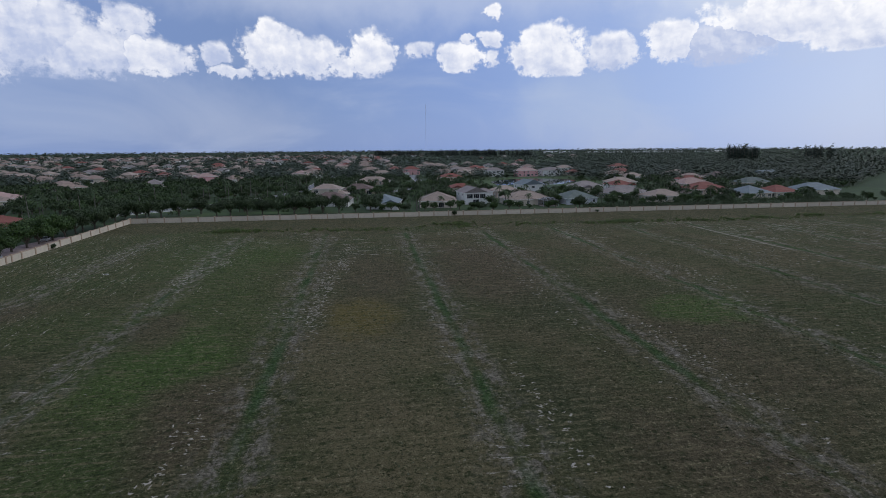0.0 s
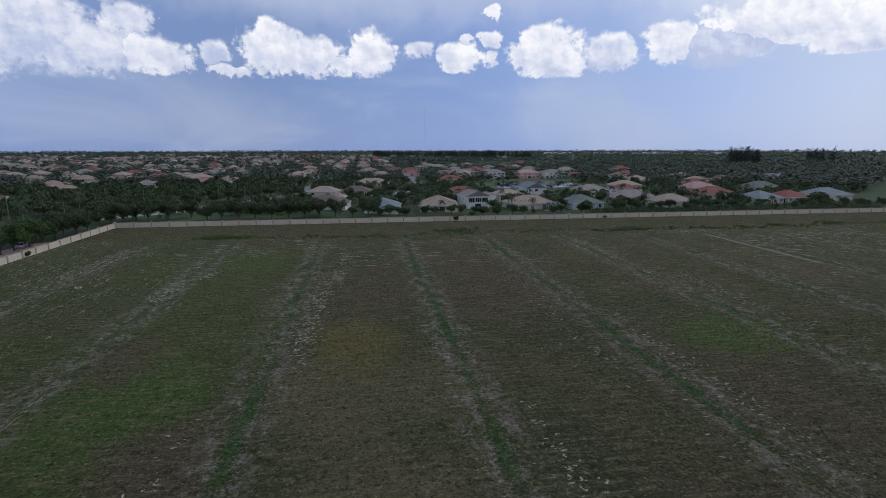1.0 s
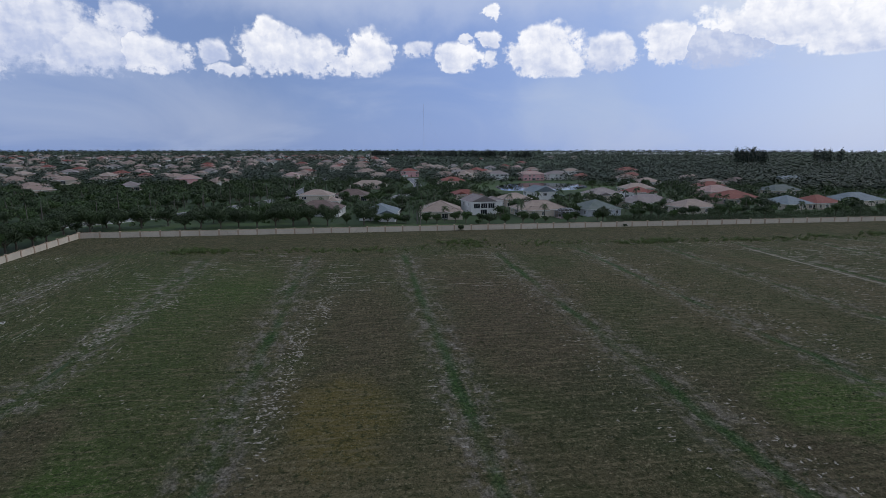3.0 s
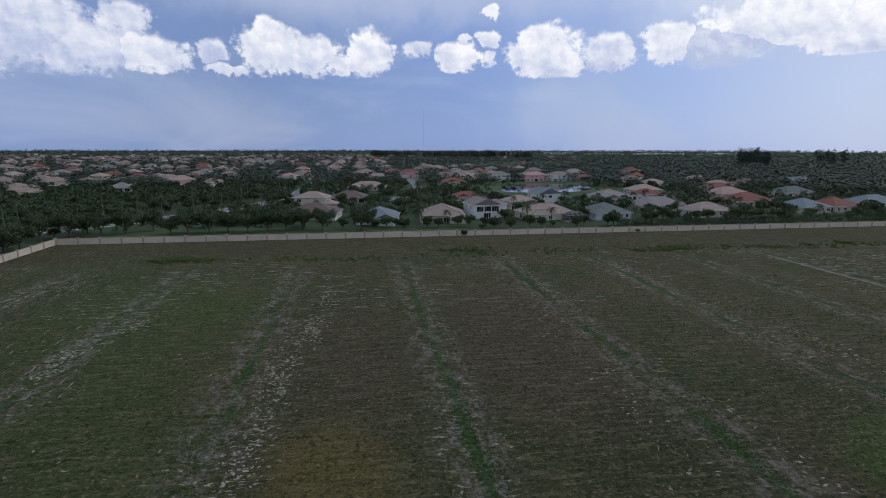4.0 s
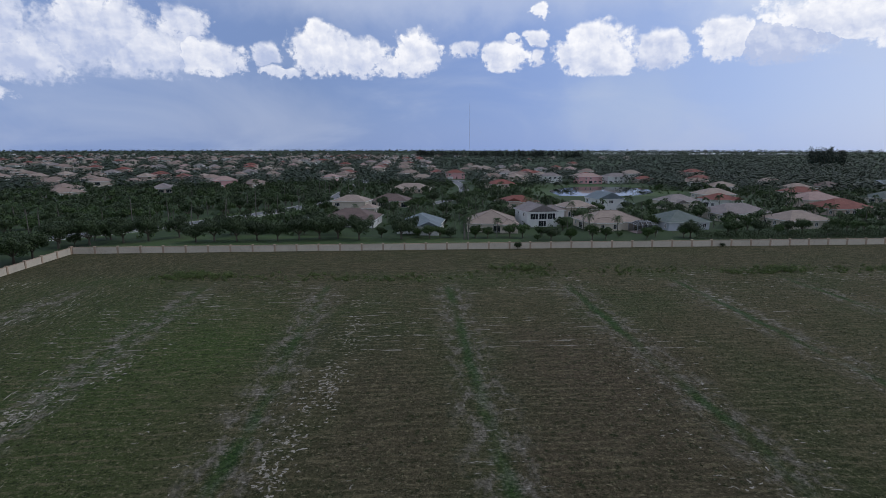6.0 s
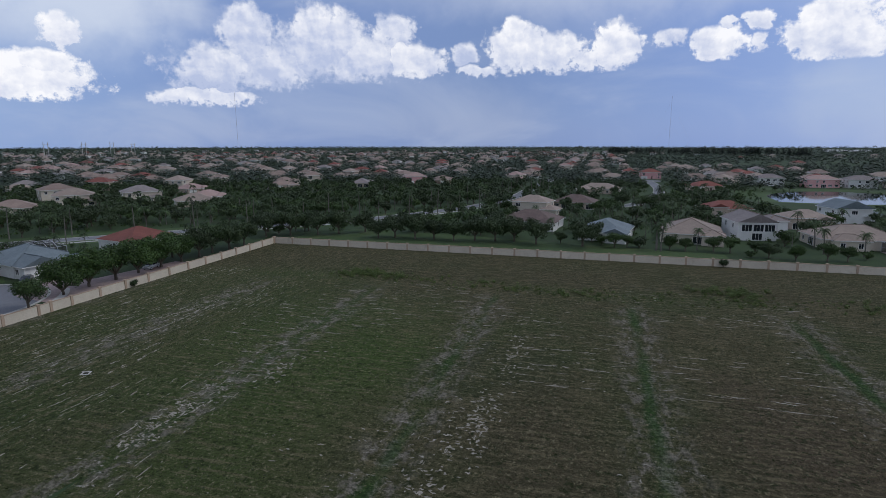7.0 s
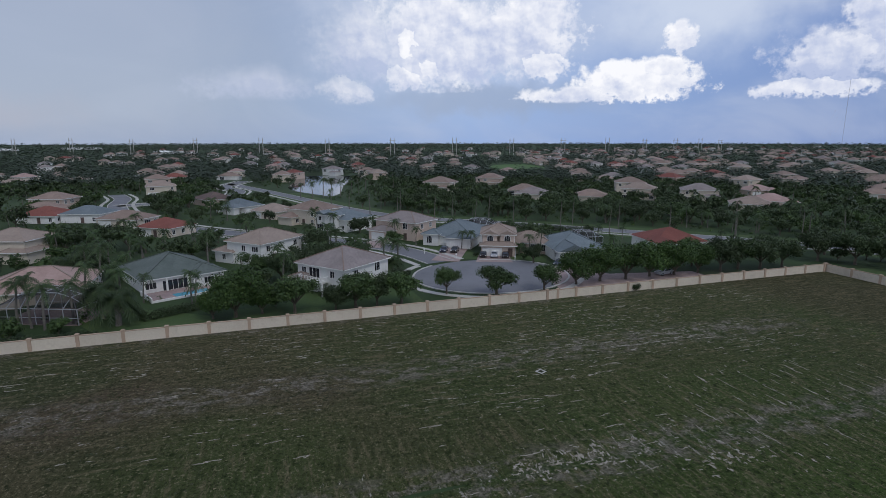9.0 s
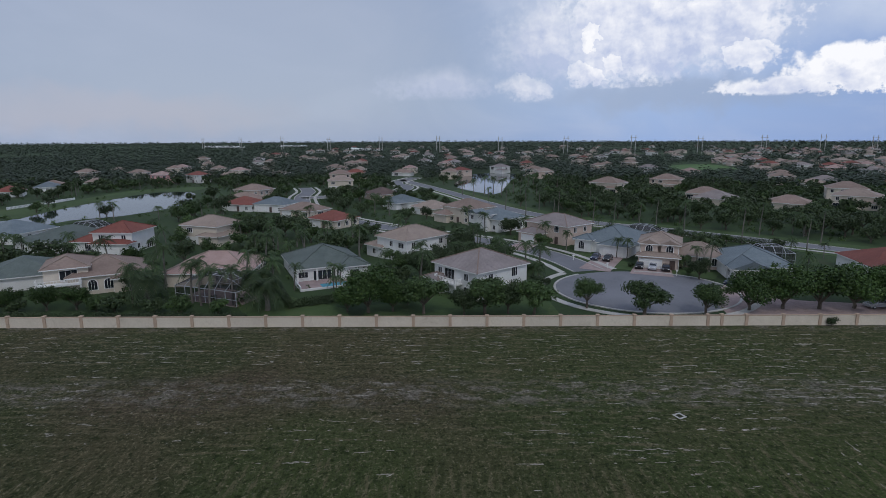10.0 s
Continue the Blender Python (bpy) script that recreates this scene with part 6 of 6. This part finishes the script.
sand_streaks()
TUFT = foliage("tuft_grass", (0.030, 0.042, 0.016), (0.090, 0.090, 0.045), (0.190, 0.165, 0.105), 0.0)
field_plants()
plant("bush1", 124.3, -0.6, 0.75, z=0.0, tall=1.3)
plant("bush1", 186.0, -0.7, 0.5, z=0.0)
plant("bush1", 0.4, -53.7, 0.55, z=0.0, tall=1.3)


def concrete_cover(x, y):
    """A square drain cover sunk in the grass."""
    ob = thing("drain_cover", "pale concrete drain inlet with a dark grating in the grass", "drain", pose(x, y, field_height(x, y) - 0.02, 0, 0, 25) @ Matrix.Scale(0.6, 4))
    bm = bmesh.new()
    for q in ((-0.9, 0.9, -0.9, -0.6), (-0.9, 0.9, 0.6, 0.9), (-0.9, -0.6, -0.6, 0.6), (0.6, 0.9, -0.6, 0.6)):
        box(bm, *q, -0.1, 0.12, 0.01)
    part("rim", bm, CONCRETE, ob)
    bm = bmesh.new()
    for k in range(7):
        box(bm, -0.6, 0.6, -0.54 + k * 0.17, -0.48 + k * 0.17, -0.02, 0.05)
    part("grating", bm, RUBBER, ob)


concrete_cover(30.3, -91.7)

# ---- drives, kerb ring and footpath at the turning circle ----
def ring(name, label, cx, cy, rx, ry, width, a0, a1, z, material, category):
    line = [Vector((cx + rx * math.cos(radians(a)), cy + ry * math.sin(radians(a)), 0)) for a in range(a0, a1 + 1, 5)]
    ribbon(name, label, line, -width, 0.0, z, 0.2, material, category)


ring("kerb", "pale concrete kerb round the turning circle", -22, -76.5, 15.5, 18.0, 0.45, -145, 170, 0.11, CONCRETE, "kerb")
ring("pavement", "curved concrete footpath round the turning circle", -22, -76.5, 17.6, 20.2, 1.5, -140, 60, 0.03, CONCRETE, "pavement")


def drive(label, a, b, width, material):
    a, b = Vector((*a, 0)), Vector((*b, 0))
    s = (b - a).normalized().cross(Vector((0, 0, 1))) * width / 2
    sheet("pavement", label, [(p.x, p.y) for p in (a - s, b - s * 1.15, b + s * 1.15, a + s)], 0.022, 0.1, material, category="driveway")


drive("pinkish paver driveway before a garage", (-73.5, -92.0), (-63.0, -97.5), 6.0, PAVER)
drive("pinkish paver driveway with two dark cars", (-54.0, -73.6), (-39.0, -82.2), 6.4, PAVER)
drive("pinkish paver driveway with three parked cars", (-41.6, -67.4), (-33.8, -70.6), 8.2, PAVER)
drive("pinkish paver driveway by the boundary wall", (-27.0, -52.6), (-14.0, -63.0), 6.4, PAVER)
sheet("pavement", "pinkish paver drive along the boundary wall", [(-16, -66), (-6.5, -67.5), (-4.5, -62), (-4.5, -30), (-10, -30), (-14, -50), (-22, -56)], 0.018, 0.1, PAVER, category="driveway")
sheet("ground", "bright green lawn behind the boundary wall", [(-1.2, -132), (-1.2, -97), (-13, -97.5), (-30, -101), (-30, -118), (-14, -122), (-12, -132)], 0.0, 0.05, TURF)
sheet("ground", "green lawn beside the pool garden", [(-1.2, -150), (-1.2, -133), (-10, -136), (-19, -150), (-24, -156), (-14, -158)], 0.0, 0.05, TURF)
sheet("ground", "green front lawns round the turning circle", [(-42, -68), (-36, -54), (-30, -58), (-33, -66), (-38, -72), (-40, -77), (-52, -83), (-60, -84), (-57, -78)], 0.0, 0.05, TURF)

# ---- cars ----
def car(label, paint, x, y, turn):
    ob = thing("car", label, "car", pose(x, y, 0.03, 0, 0, turn), group="parked cars")
    side = [(-2.2, 0.30), (-2.25, 0.75), (-2.0, 0.92), (-1.1, 0.98), (-0.45, 1.42), (1.05, 1.45), (1.75, 1.05), (2.2, 0.98), (2.25, 0.45), (2.15, 0.30)]
    bm = bmesh.new()
    f = bm.faces.new([bm.verts.new((u, -0.88, v)) for u, v in side])
    e = bmesh.ops.extrude_face_region(bm, geom=[f])
    bmesh.ops.translate(bm, vec=(0, 1.76, 0), verts=[v for v in e["geom"] if isinstance(v, bmesh.types.BMVert)])
    bmesh.ops.recalc_face_normals(bm, faces=bm.faces)
    for v in bm.verts:
        if v.co.z > 1.1:
            v.co.y *= 0.80
    bmesh.ops.bevel(bm, geom=list(bm.edges), offset=0.06, segments=2, affect="EDGES")
    body = part("body", bm, PAINT[paint], ob)
    for s in (-1, 1):
        bm = bmesh.new()
        q = [(-0.85, 1.02), (-0.42, 1.36), (1.0, 1.38), (1.5, 1.06)]
        v = [bm.verts.new((u, s * (0.90 - (h - 1.0) * 0.40), h)) for u, h in q]
        bm.faces.new(v if s < 0 else v[::-1])
        part("side_window", bm, GLASS, body)
    for a, b in (((-1.06, 1.03), (-0.50, 1.41)), ((1.72, 1.09), (1.12, 1.45))):
        bm = bmesh.new()
        d = -0.03 if a[0] < 0 else 0.03
        v = [bm.verts.new(c) for c in ((a[0] + d, -0.72, a[1] + 0.02), (a[0] + d, 0.72, a[1] + 0.02), (b[0] + d, 0.62, b[1]), (b[0] + d, -0.62, b[1]))]
        bm.faces.new(v if d > 0 else v[::-1])
        part("windscreen", bm, GLASS, body)
    for u in (-1.4, 1.4):
        for s in (-1, 1):
            bm = bmesh.new()
            bmesh.ops.create_cone(bm, cap_ends=True, segments=16, radius1=0.33, radius2=0.33, depth=0.22, matrix=pose(u, s * 0.80, 0.33, 90))
            wheel = part("wheel", bm, RUBBER, ob)
            bm = bmesh.new()
            bmesh.ops.create_cone(bm, cap_ends=True, segments=12, radius1=0.2, radius2=0.2, depth=0.25, matrix=pose(u, s * 0.80, 0.33, 90))
            part("rim", bm, STEEL, wheel)
    for s in (-1, 1):
        bm = bmesh.new()
        box(bm, -2.29, -2.2, s * 0.62 - 0.18, s * 0.62 + 0.18, 0.66, 0.80, 0.02)
        part("headlight", bm, TRIM, ob)


car("dark blue car parked on a paver drive", "navy", -50.6, -78.6, 150)
car("black car parked on a paver drive", "black", -49.2, -75.9, 150)
car("black car parked before a garage", "black", -41.2, -70.6, 155)
car("silver car parked before a garage", "silver", -39.8, -68.0, 155)
car("black car parked beside a silver one", "black", -38.4, -65.4, 155)
car("dark car parked under a tree", "navy", -25.6, -56.6, 130)
car("white car parked under a tree", "white", -23.4, -54.2, 130)
car("silver car parked by the boundary wall", "silver", -9.5, -38.5, 100)
car("dark car on a drive among houses", "black", -58.0, -213.5, 178)

# ---- pool garden, cages, balconies ----
def pool_garden():
    m = pose(-39.5, -146.3, 0, 0, 0, 115)
    ob = thing("pool_terrace", "pink paver pool terrace with a low white wall", "terrace", m)
    bm = bmesh.new()
    for q in ((-8.2, 4.5, -12.2, -8.6), (-8.2, -3.6, -16.0, -12.2), (3.2, 4.5, -16.0, -12.2), (-3.6, 3.2, -16.0, -15.2)):
        box(bm, *q, -0.1, 0.12)
    part("paving", bm, PAVER, ob)
    bm = bmesh.new()
    box(bm, -3.6, 3.2, -15.2, -12.2, -0.1, 0.06)
    part("pool", bm, POOL, ob, "turquoise pool water")
    bm = bmesh.new()
    box(bm, -8.4, -8.2, -16.2, -8.6, -0.1, 0.95, 0.02)
    part("parapet", bm, TRIM, ob, "low white garden wall")
    bm = bmesh.new()
    box(bm, -8.2, 4.5, -16.2, -16.0, -0.1, 0.40, 0.02)
    part("parapet", bm, TRIM, ob, "low white garden wall")
    for u in (-7.6, -3.4, 0.8):
        bm = bmesh.new()
        box(bm, u - 0.16, u + 0.16, -9.2, -8.88, 0.1, 2.75)
        part("column", bm, TRIM, ob)


pool_garden()


def pool_cage(label, x, y, turn, length, depth, eave, ridge):
    """A screened pool cage: pale bars with dark screens between."""
    ob = thing("pool_cage", label, "pool cage", pose(x, y, 0, 0, 0, turn))
    l, d = length / 2, depth / 2
    n = max(4, int(length / 2.2))
    us = [-l + length * k / n for k in range(n + 1)]

    def top(u, v):
        e = 1 - max(abs(u) / l, abs(v) / d) if ridge > eave else 0
        return eave + (ridge - eave) * min(1.0, e * 2.0)
    vs = [-d, -d / 2, 0, d / 2, d]
    for u in us:
        for v in (-d, d):
            bm = bmesh.new()
            bar(bm, (u, v, 0), (u, v, top(u, v)), 0.11)
            part("upright", bm, SCREEN_FRAME, ob)
        for v0, v1 in zip(vs, vs[1:]):
            bm = bmesh.new()
            bar(bm, (u, v0, top(u, v0)), (u, v1, top(u, v1)), 0.10)
            part("rafter", bm, SCREEN_FRAME, ob)
    for v in vs:
        for u0, u1 in zip(us, us[1:]):
            bm = bmesh.new()
            bar(bm, (u0, v, top(u0, v)), (u1, v, top(u1, v)), 0.10)
            part("purlin", bm, SCREEN_FRAME, ob)
    for v in (-d, d):
        bm = bmesh.new()
        bar(bm, (-l, v, eave * 0.45), (l, v, eave * 0.45), 0.08)
        part("rail", bm, SCREEN_FRAME, ob)
    for u0, u1 in zip(us, us[1:]):
        for v0, v1 in zip(vs, vs[1:]):
            bm = bmesh.new()
            bm.faces.new([bm.verts.new((a, b, top(a, b))) for a, b in ((u0, v0), (u1, v0), (u1, v1), (u0, v1))])
            part("screen", bm, SCREEN, ob)
        for v in (-d, d):
            bm = bmesh.new()
            bm.faces.new([bm.verts.new(c) for c in ((u0, v, 0), (u1, v, 0), (u1, v, top(u1, v)), (u0, v, top(u0, v)))])
            part("screen", bm, SCREEN, ob)
    bm = bmesh.new()
    box(bm, -l, l, -d, d, -0.1, 0.05)
    part("deck", bm, PAVER, ob)
    KEEP_CLEAR.append((x, y, l))


pool_cage("dark screened pool cage with pale aluminium bars", -18.0, -161.6, 68, 15.0, 9.0, 2.8, 5.0)
pool_cage("dark screened pool cage behind a grey-roofed house", -80.0, -56.0, 52, 11, 8, 3.0, 4.4)
pool_cage("dark screened pool cage behind a white house", -47.5, -36.0, 78, 9, 8, 3.0, 4.2)
pool_cage("dark screened pool cage by the lake", -90.5, -233.5, 72, 12, 9, 3.0, 4.6)
pool_cage("screened porch behind a sand-roofed house", 174.5, 28.6, 4, 7.5, 6.5, 2.9, 3.9)
pool_cage("screened porch beside a brown-roofed house", 58.0, 50.0, -10, 6, 7, 2.9, 3.8)


def balcony(label, m, width, depth, floor):
    ob = thing("balcony", label, "balcony", m)
    bm = bmesh.new()
    box(bm, -width / 2, width / 2, -depth, 0, floor - 0.25, floor, 0.02)
    part("slab", bm, TRIM, ob)
    runs = [((-width / 2, -depth), (width / 2, -depth)), ((-width / 2, -depth), (-width / 2, 0)), ((width / 2, -depth), (width / 2, 0))]
    for a, b in runs:
        for h in (0.12, 1.0):
            bm = bmesh.new()
            bar(bm, (*a, floor + h), (*b, floor + h), 0.09)
            part("rail", bm, TRIM, ob)
        n = int(math.hypot(b[0] - a[0], b[1] - a[1]) / 0.42)
        for k in range(1, n):
            u, v = a[0] + (b[0] - a[0]) * k / n, a[1] + (b[1] - a[1]) * k / n
            bm = bmesh.new()
            box(bm, u - 0.04, u + 0.04, v - 0.04, v + 0.04, floor, floor + 1.0)
            part("baluster", bm, TRIM, ob)
    for u in (-width / 2 + 0.15, width / 2 - 0.15):
        bm = bmesh.new()
        box(bm, u - 0.14, u + 0.14, -depth + 0.02, -depth + 0.30, -0.1, floor + 1.05)
        part("post", bm, TRIM, ob)


balcony("white balcony with slim balusters on posts", pose(-25.5, -190.5, 0, 0, 0, 119) @ pose(-6.4, -4.55, 0), 7.5, 2.6, 2.8)
balcony("small white balcony on posts", pose(-23.2, -110.2, 0, 0, 0, 39) @ pose(-1.0, -6.95, 0), 6.5, 1.9, 2.7)


def hedge(label, a, b, width, height, seed):
    a, b = Vector((*a, 0)), Vector((*b, 0))
    n = int((b - a).length / 0.6)
    clumps = []
    r = random.Random(seed)
    for k in range(n + 1):
        p = a.lerp(b, k / n)
        for h in (0.3, 0.75):
            clumps.append((p.x + r.uniform(-0.15, 0.15), p.y + r.uniform(-0.15, 0.15), height * h, width * r.uniform(0.42, 0.55)))
    ob = thing("hedge", label, "hedge", pose(0, 0, 0))
    part("foliage", leaf_mesh("foliage", leaf_cloud(np.random.default_rng(seed), clumps, int((b - a).length * 260), 0.17, 1.0), OAK_LEAF), None, ob)
    bm = bmesh.new()
    for k in range(0, n, 2):
        p = a.lerp(b, k / n)
        limb(bm, [(p.x, p.y, -0.1), (p.x, p.y, height * 0.5)], 0.05, 0.03, 5)
    part("stems", bm, BARK, ob)


hedge("clipped dark green hedge by the pool garden", (-10.5, -145.5), (-14.5, -138.0), 1.4, 1.6, 201)
hedge("clipped dark green hedge beside a lawn path", (-10.0, -146.2), (-21.0, -151.0), 1.2, 1.5, 202)
hedge("long dark hedge along the avenue", (-84.0, -44.0), (-66.0, -24.0), 1.8, 1.8, 203)
hedge("dark hedge between two gardens", (-43.0, -38.0), (-60.0, -30.0), 1.6, 2.0, 204)
hedge("dark green hedge behind the boundary wall", (-3.2, -152.0), (-3.6, -178.0), 1.4, 1.2, 205)
hedge("ragged green hedge behind the boundary wall", (-3.4, -180.0), (-3.4, -206.0), 1.4, 1.4, 206)
hedge("leafy hedge behind the northern wall", (200.0, 11.0), (250.0, 12.0), 2.6, 3.2, 207)
hedge("leafy tall hedge behind the northern wall", (252.0, 12.5), (330.0, 13.5), 2.8, 3.4, 208)
hedge("leafy hedge before pale houses", (186.0, 14.0), (200.0, 13.0), 2.2, 2.6, 209)


def letterbox(x, y, turn):
    ob = thing("letterbox", "white letterbox on a post by the kerb", "letterbox", pose(x, y, 0, 0, 0, turn), group="letterboxes")
    bm = bmesh.new()
    box(bm, -0.07, 0.07, -0.07, 0.07, -0.1, 1.05)
    part("post", bm, TRIM, ob)
    bm = bmesh.new()
    box(bm, -0.16, 0.16, -0.30, 0.30, 1.05, 1.38, 0.06)
    part("case", bm, TRIM, ob)


for x, y, a in ((-49.6, -84.6, 30), (-40.6, -78.6, 40), (-33.0, -65.2, 70), (-41.8, -94.6, 10), (-66.5, -103.0, 40)):
    letterbox(x, y, a)


def lake_fence():
    ob = thing("fence", "low white picket fence on the lake bank", "fence", pose(0, 0, 0))
    a, b = Vector((-155, -312, 0)), Vector((-196, -309, 0))
    for h in (0.35, 1.0):
        bm = bmesh.new()
        bar(bm, a + Vector((0, 0, h)), b + Vector((0, 0, h)), 0.12)
        part("rail", bm, TRIM, ob)
    for k in range(60):
        p = a.lerp(b, k / 59)
        bm = bmesh.new()
        box(bm, p.x - 0.28, p.x + 0.28, p.y - 0.03, p.y + 0.03, -0.1, 1.2)
        part("board", bm, TRIM, ob)


lake_fence()

# ---- masts, pylons and far groves ----
def mast(label, x, y, height, width):
    ob = thing("radio_mast", label, "mast", pose(x, y, 0))
    feet = [(width * math.cos(a), width * math.sin(a)) for a in (0.5, 2.594, 4.689)]
    for u, v in feet:
        bm = bmesh.new()
        bar(bm, (u, v, 0), (u, v, height), width * 0.55)
        part("leg", bm, STEEL, ob)
    bm = bmesh.new()
    n = int(height / 8)
    for k in range(n):
        for j in range(3):
            (a, b), (c, d) = feet[j], feet[(j + 1) % 3]
            bar(bm, (a, b, height * k / n), (c, d, height * (k + 1) / n), width * 0.25)
    part("lacing", bm, STEEL, ob)
    for j in range(3):
        a = 0.5 + 2.094 * j
        for h in (0.45, 0.9):
            bm = bmesh.new()
            bar(bm, (0, 0, height * h), (height * 0.55 * math.cos(a), height * 0.55 * math.sin(a), 0), 0.10)
            part("guy_wire", bm, STEEL, ob)


mast("thin grey guyed radio mast on the horizon", 444, 2846, 262, 0.45)
mast("thin grey guyed radio mast beyond the estate", -2115, 2909, 350, 0.7)


def pylon(x, y, height):
    ob = thing("power_pole", "pale paired power-line poles above the treetops", "pole", pose(x, y, 0, 0, 0, 60), group="power line")
    for u in (-4.0, 4.0):
        bm = bmesh.new()
        limb(bm, [(u, 0, 0), (u, 0, height * 0.5), (u, 0, height)], 0.75, 0.5, 8)
        part("pole", bm, CONCRETE, ob)
    bm = bmesh.new()
    bar(bm, (-6.5, 0, height * 0.86), (6.5, 0, height * 0.86), 0.6)
    part("crossarm", bm, CONCRETE, ob)


for k in range(16):
    u = k / 15
    pylon(-1400 + 420 * math.sin(u * 2.6), -760 + 1900 * u, 34 + (k % 3))


def grove(label, spots, seed, height):
    """A dense stand of tall dark pines."""
    r, clumps = random.Random(seed), []
    bm = bmesh.new()
    for x, y in spots:
        h = height * r.uniform(0.75, 1.1)
        limb(bm, [(x, y, 0), (x, y, h * 0.9)], 0.4, 0.1, 4)
        for k in range(6):
            clumps.append((x + r.uniform(-2, 2), y + r.uniform(-2, 2), h * (0.3 + 0.115 * k), h * (0.20 - 0.02 * k)))
    me = leaf_mesh("pine_grove", leaf_cloud(np.random.default_rng(seed), clumps, len(clumps) * 22, 1.2, 1.3), PINE_LEAF)
    ob = tagged(new("pine_grove", me), label, "woods", kind="stuff")
    part("stems", bm, BARK, ob)


r9 = random.Random(77)
grove("dark belt of tall pines on the horizon", [(130 + 420 * u + r9.uniform(-8, 8), 1560 - 330 * u * u + r9.uniform(-26, 26)) for u in (r9.random() for k in range(190))], 301, 21)
grove("clump of tall dark feathery pines", [(730 + 48 * r9.random(), 640 + 45 * r9.random()) for k in range(42)], 302, 30)
grove("small clump of tall dark pines", [(908 + 34 * r9.random(), 676 + 34 * r9.random()) for k in range(16)], 303, 29)


def greenhouse(x, y, turn, length):
    ob = thing("greenhouse", "long low white shade house on the far farmland", "greenhouse", pose(x, y, 0, 0, 0, turn), group="shade houses")
    bm = bmesh.new()
    box(bm, -length / 2, length / 2, -20, 20, 0, 4.5)
    part("wall", bm, TRIM, ob)
    bm = bmesh.new()
    hip(bm, 0, 0, length, 40, 4.5, 0.12, 0.4, "gx")
    bmesh.ops.recalc_face_normals(bm, faces=bm.faces)
    part("roof", bm, TRIM, ob)


for x, y, l in ((1000, 2250, 150), (1190, 2180, 170), (1420, 2120, 220), (1650, 2010, 200), (-1330, -340, 36), (-1900, -900, 150), (-2050, -700, 120)):
    greenhouse(x, y, -25 if x > 0 else 70, l)
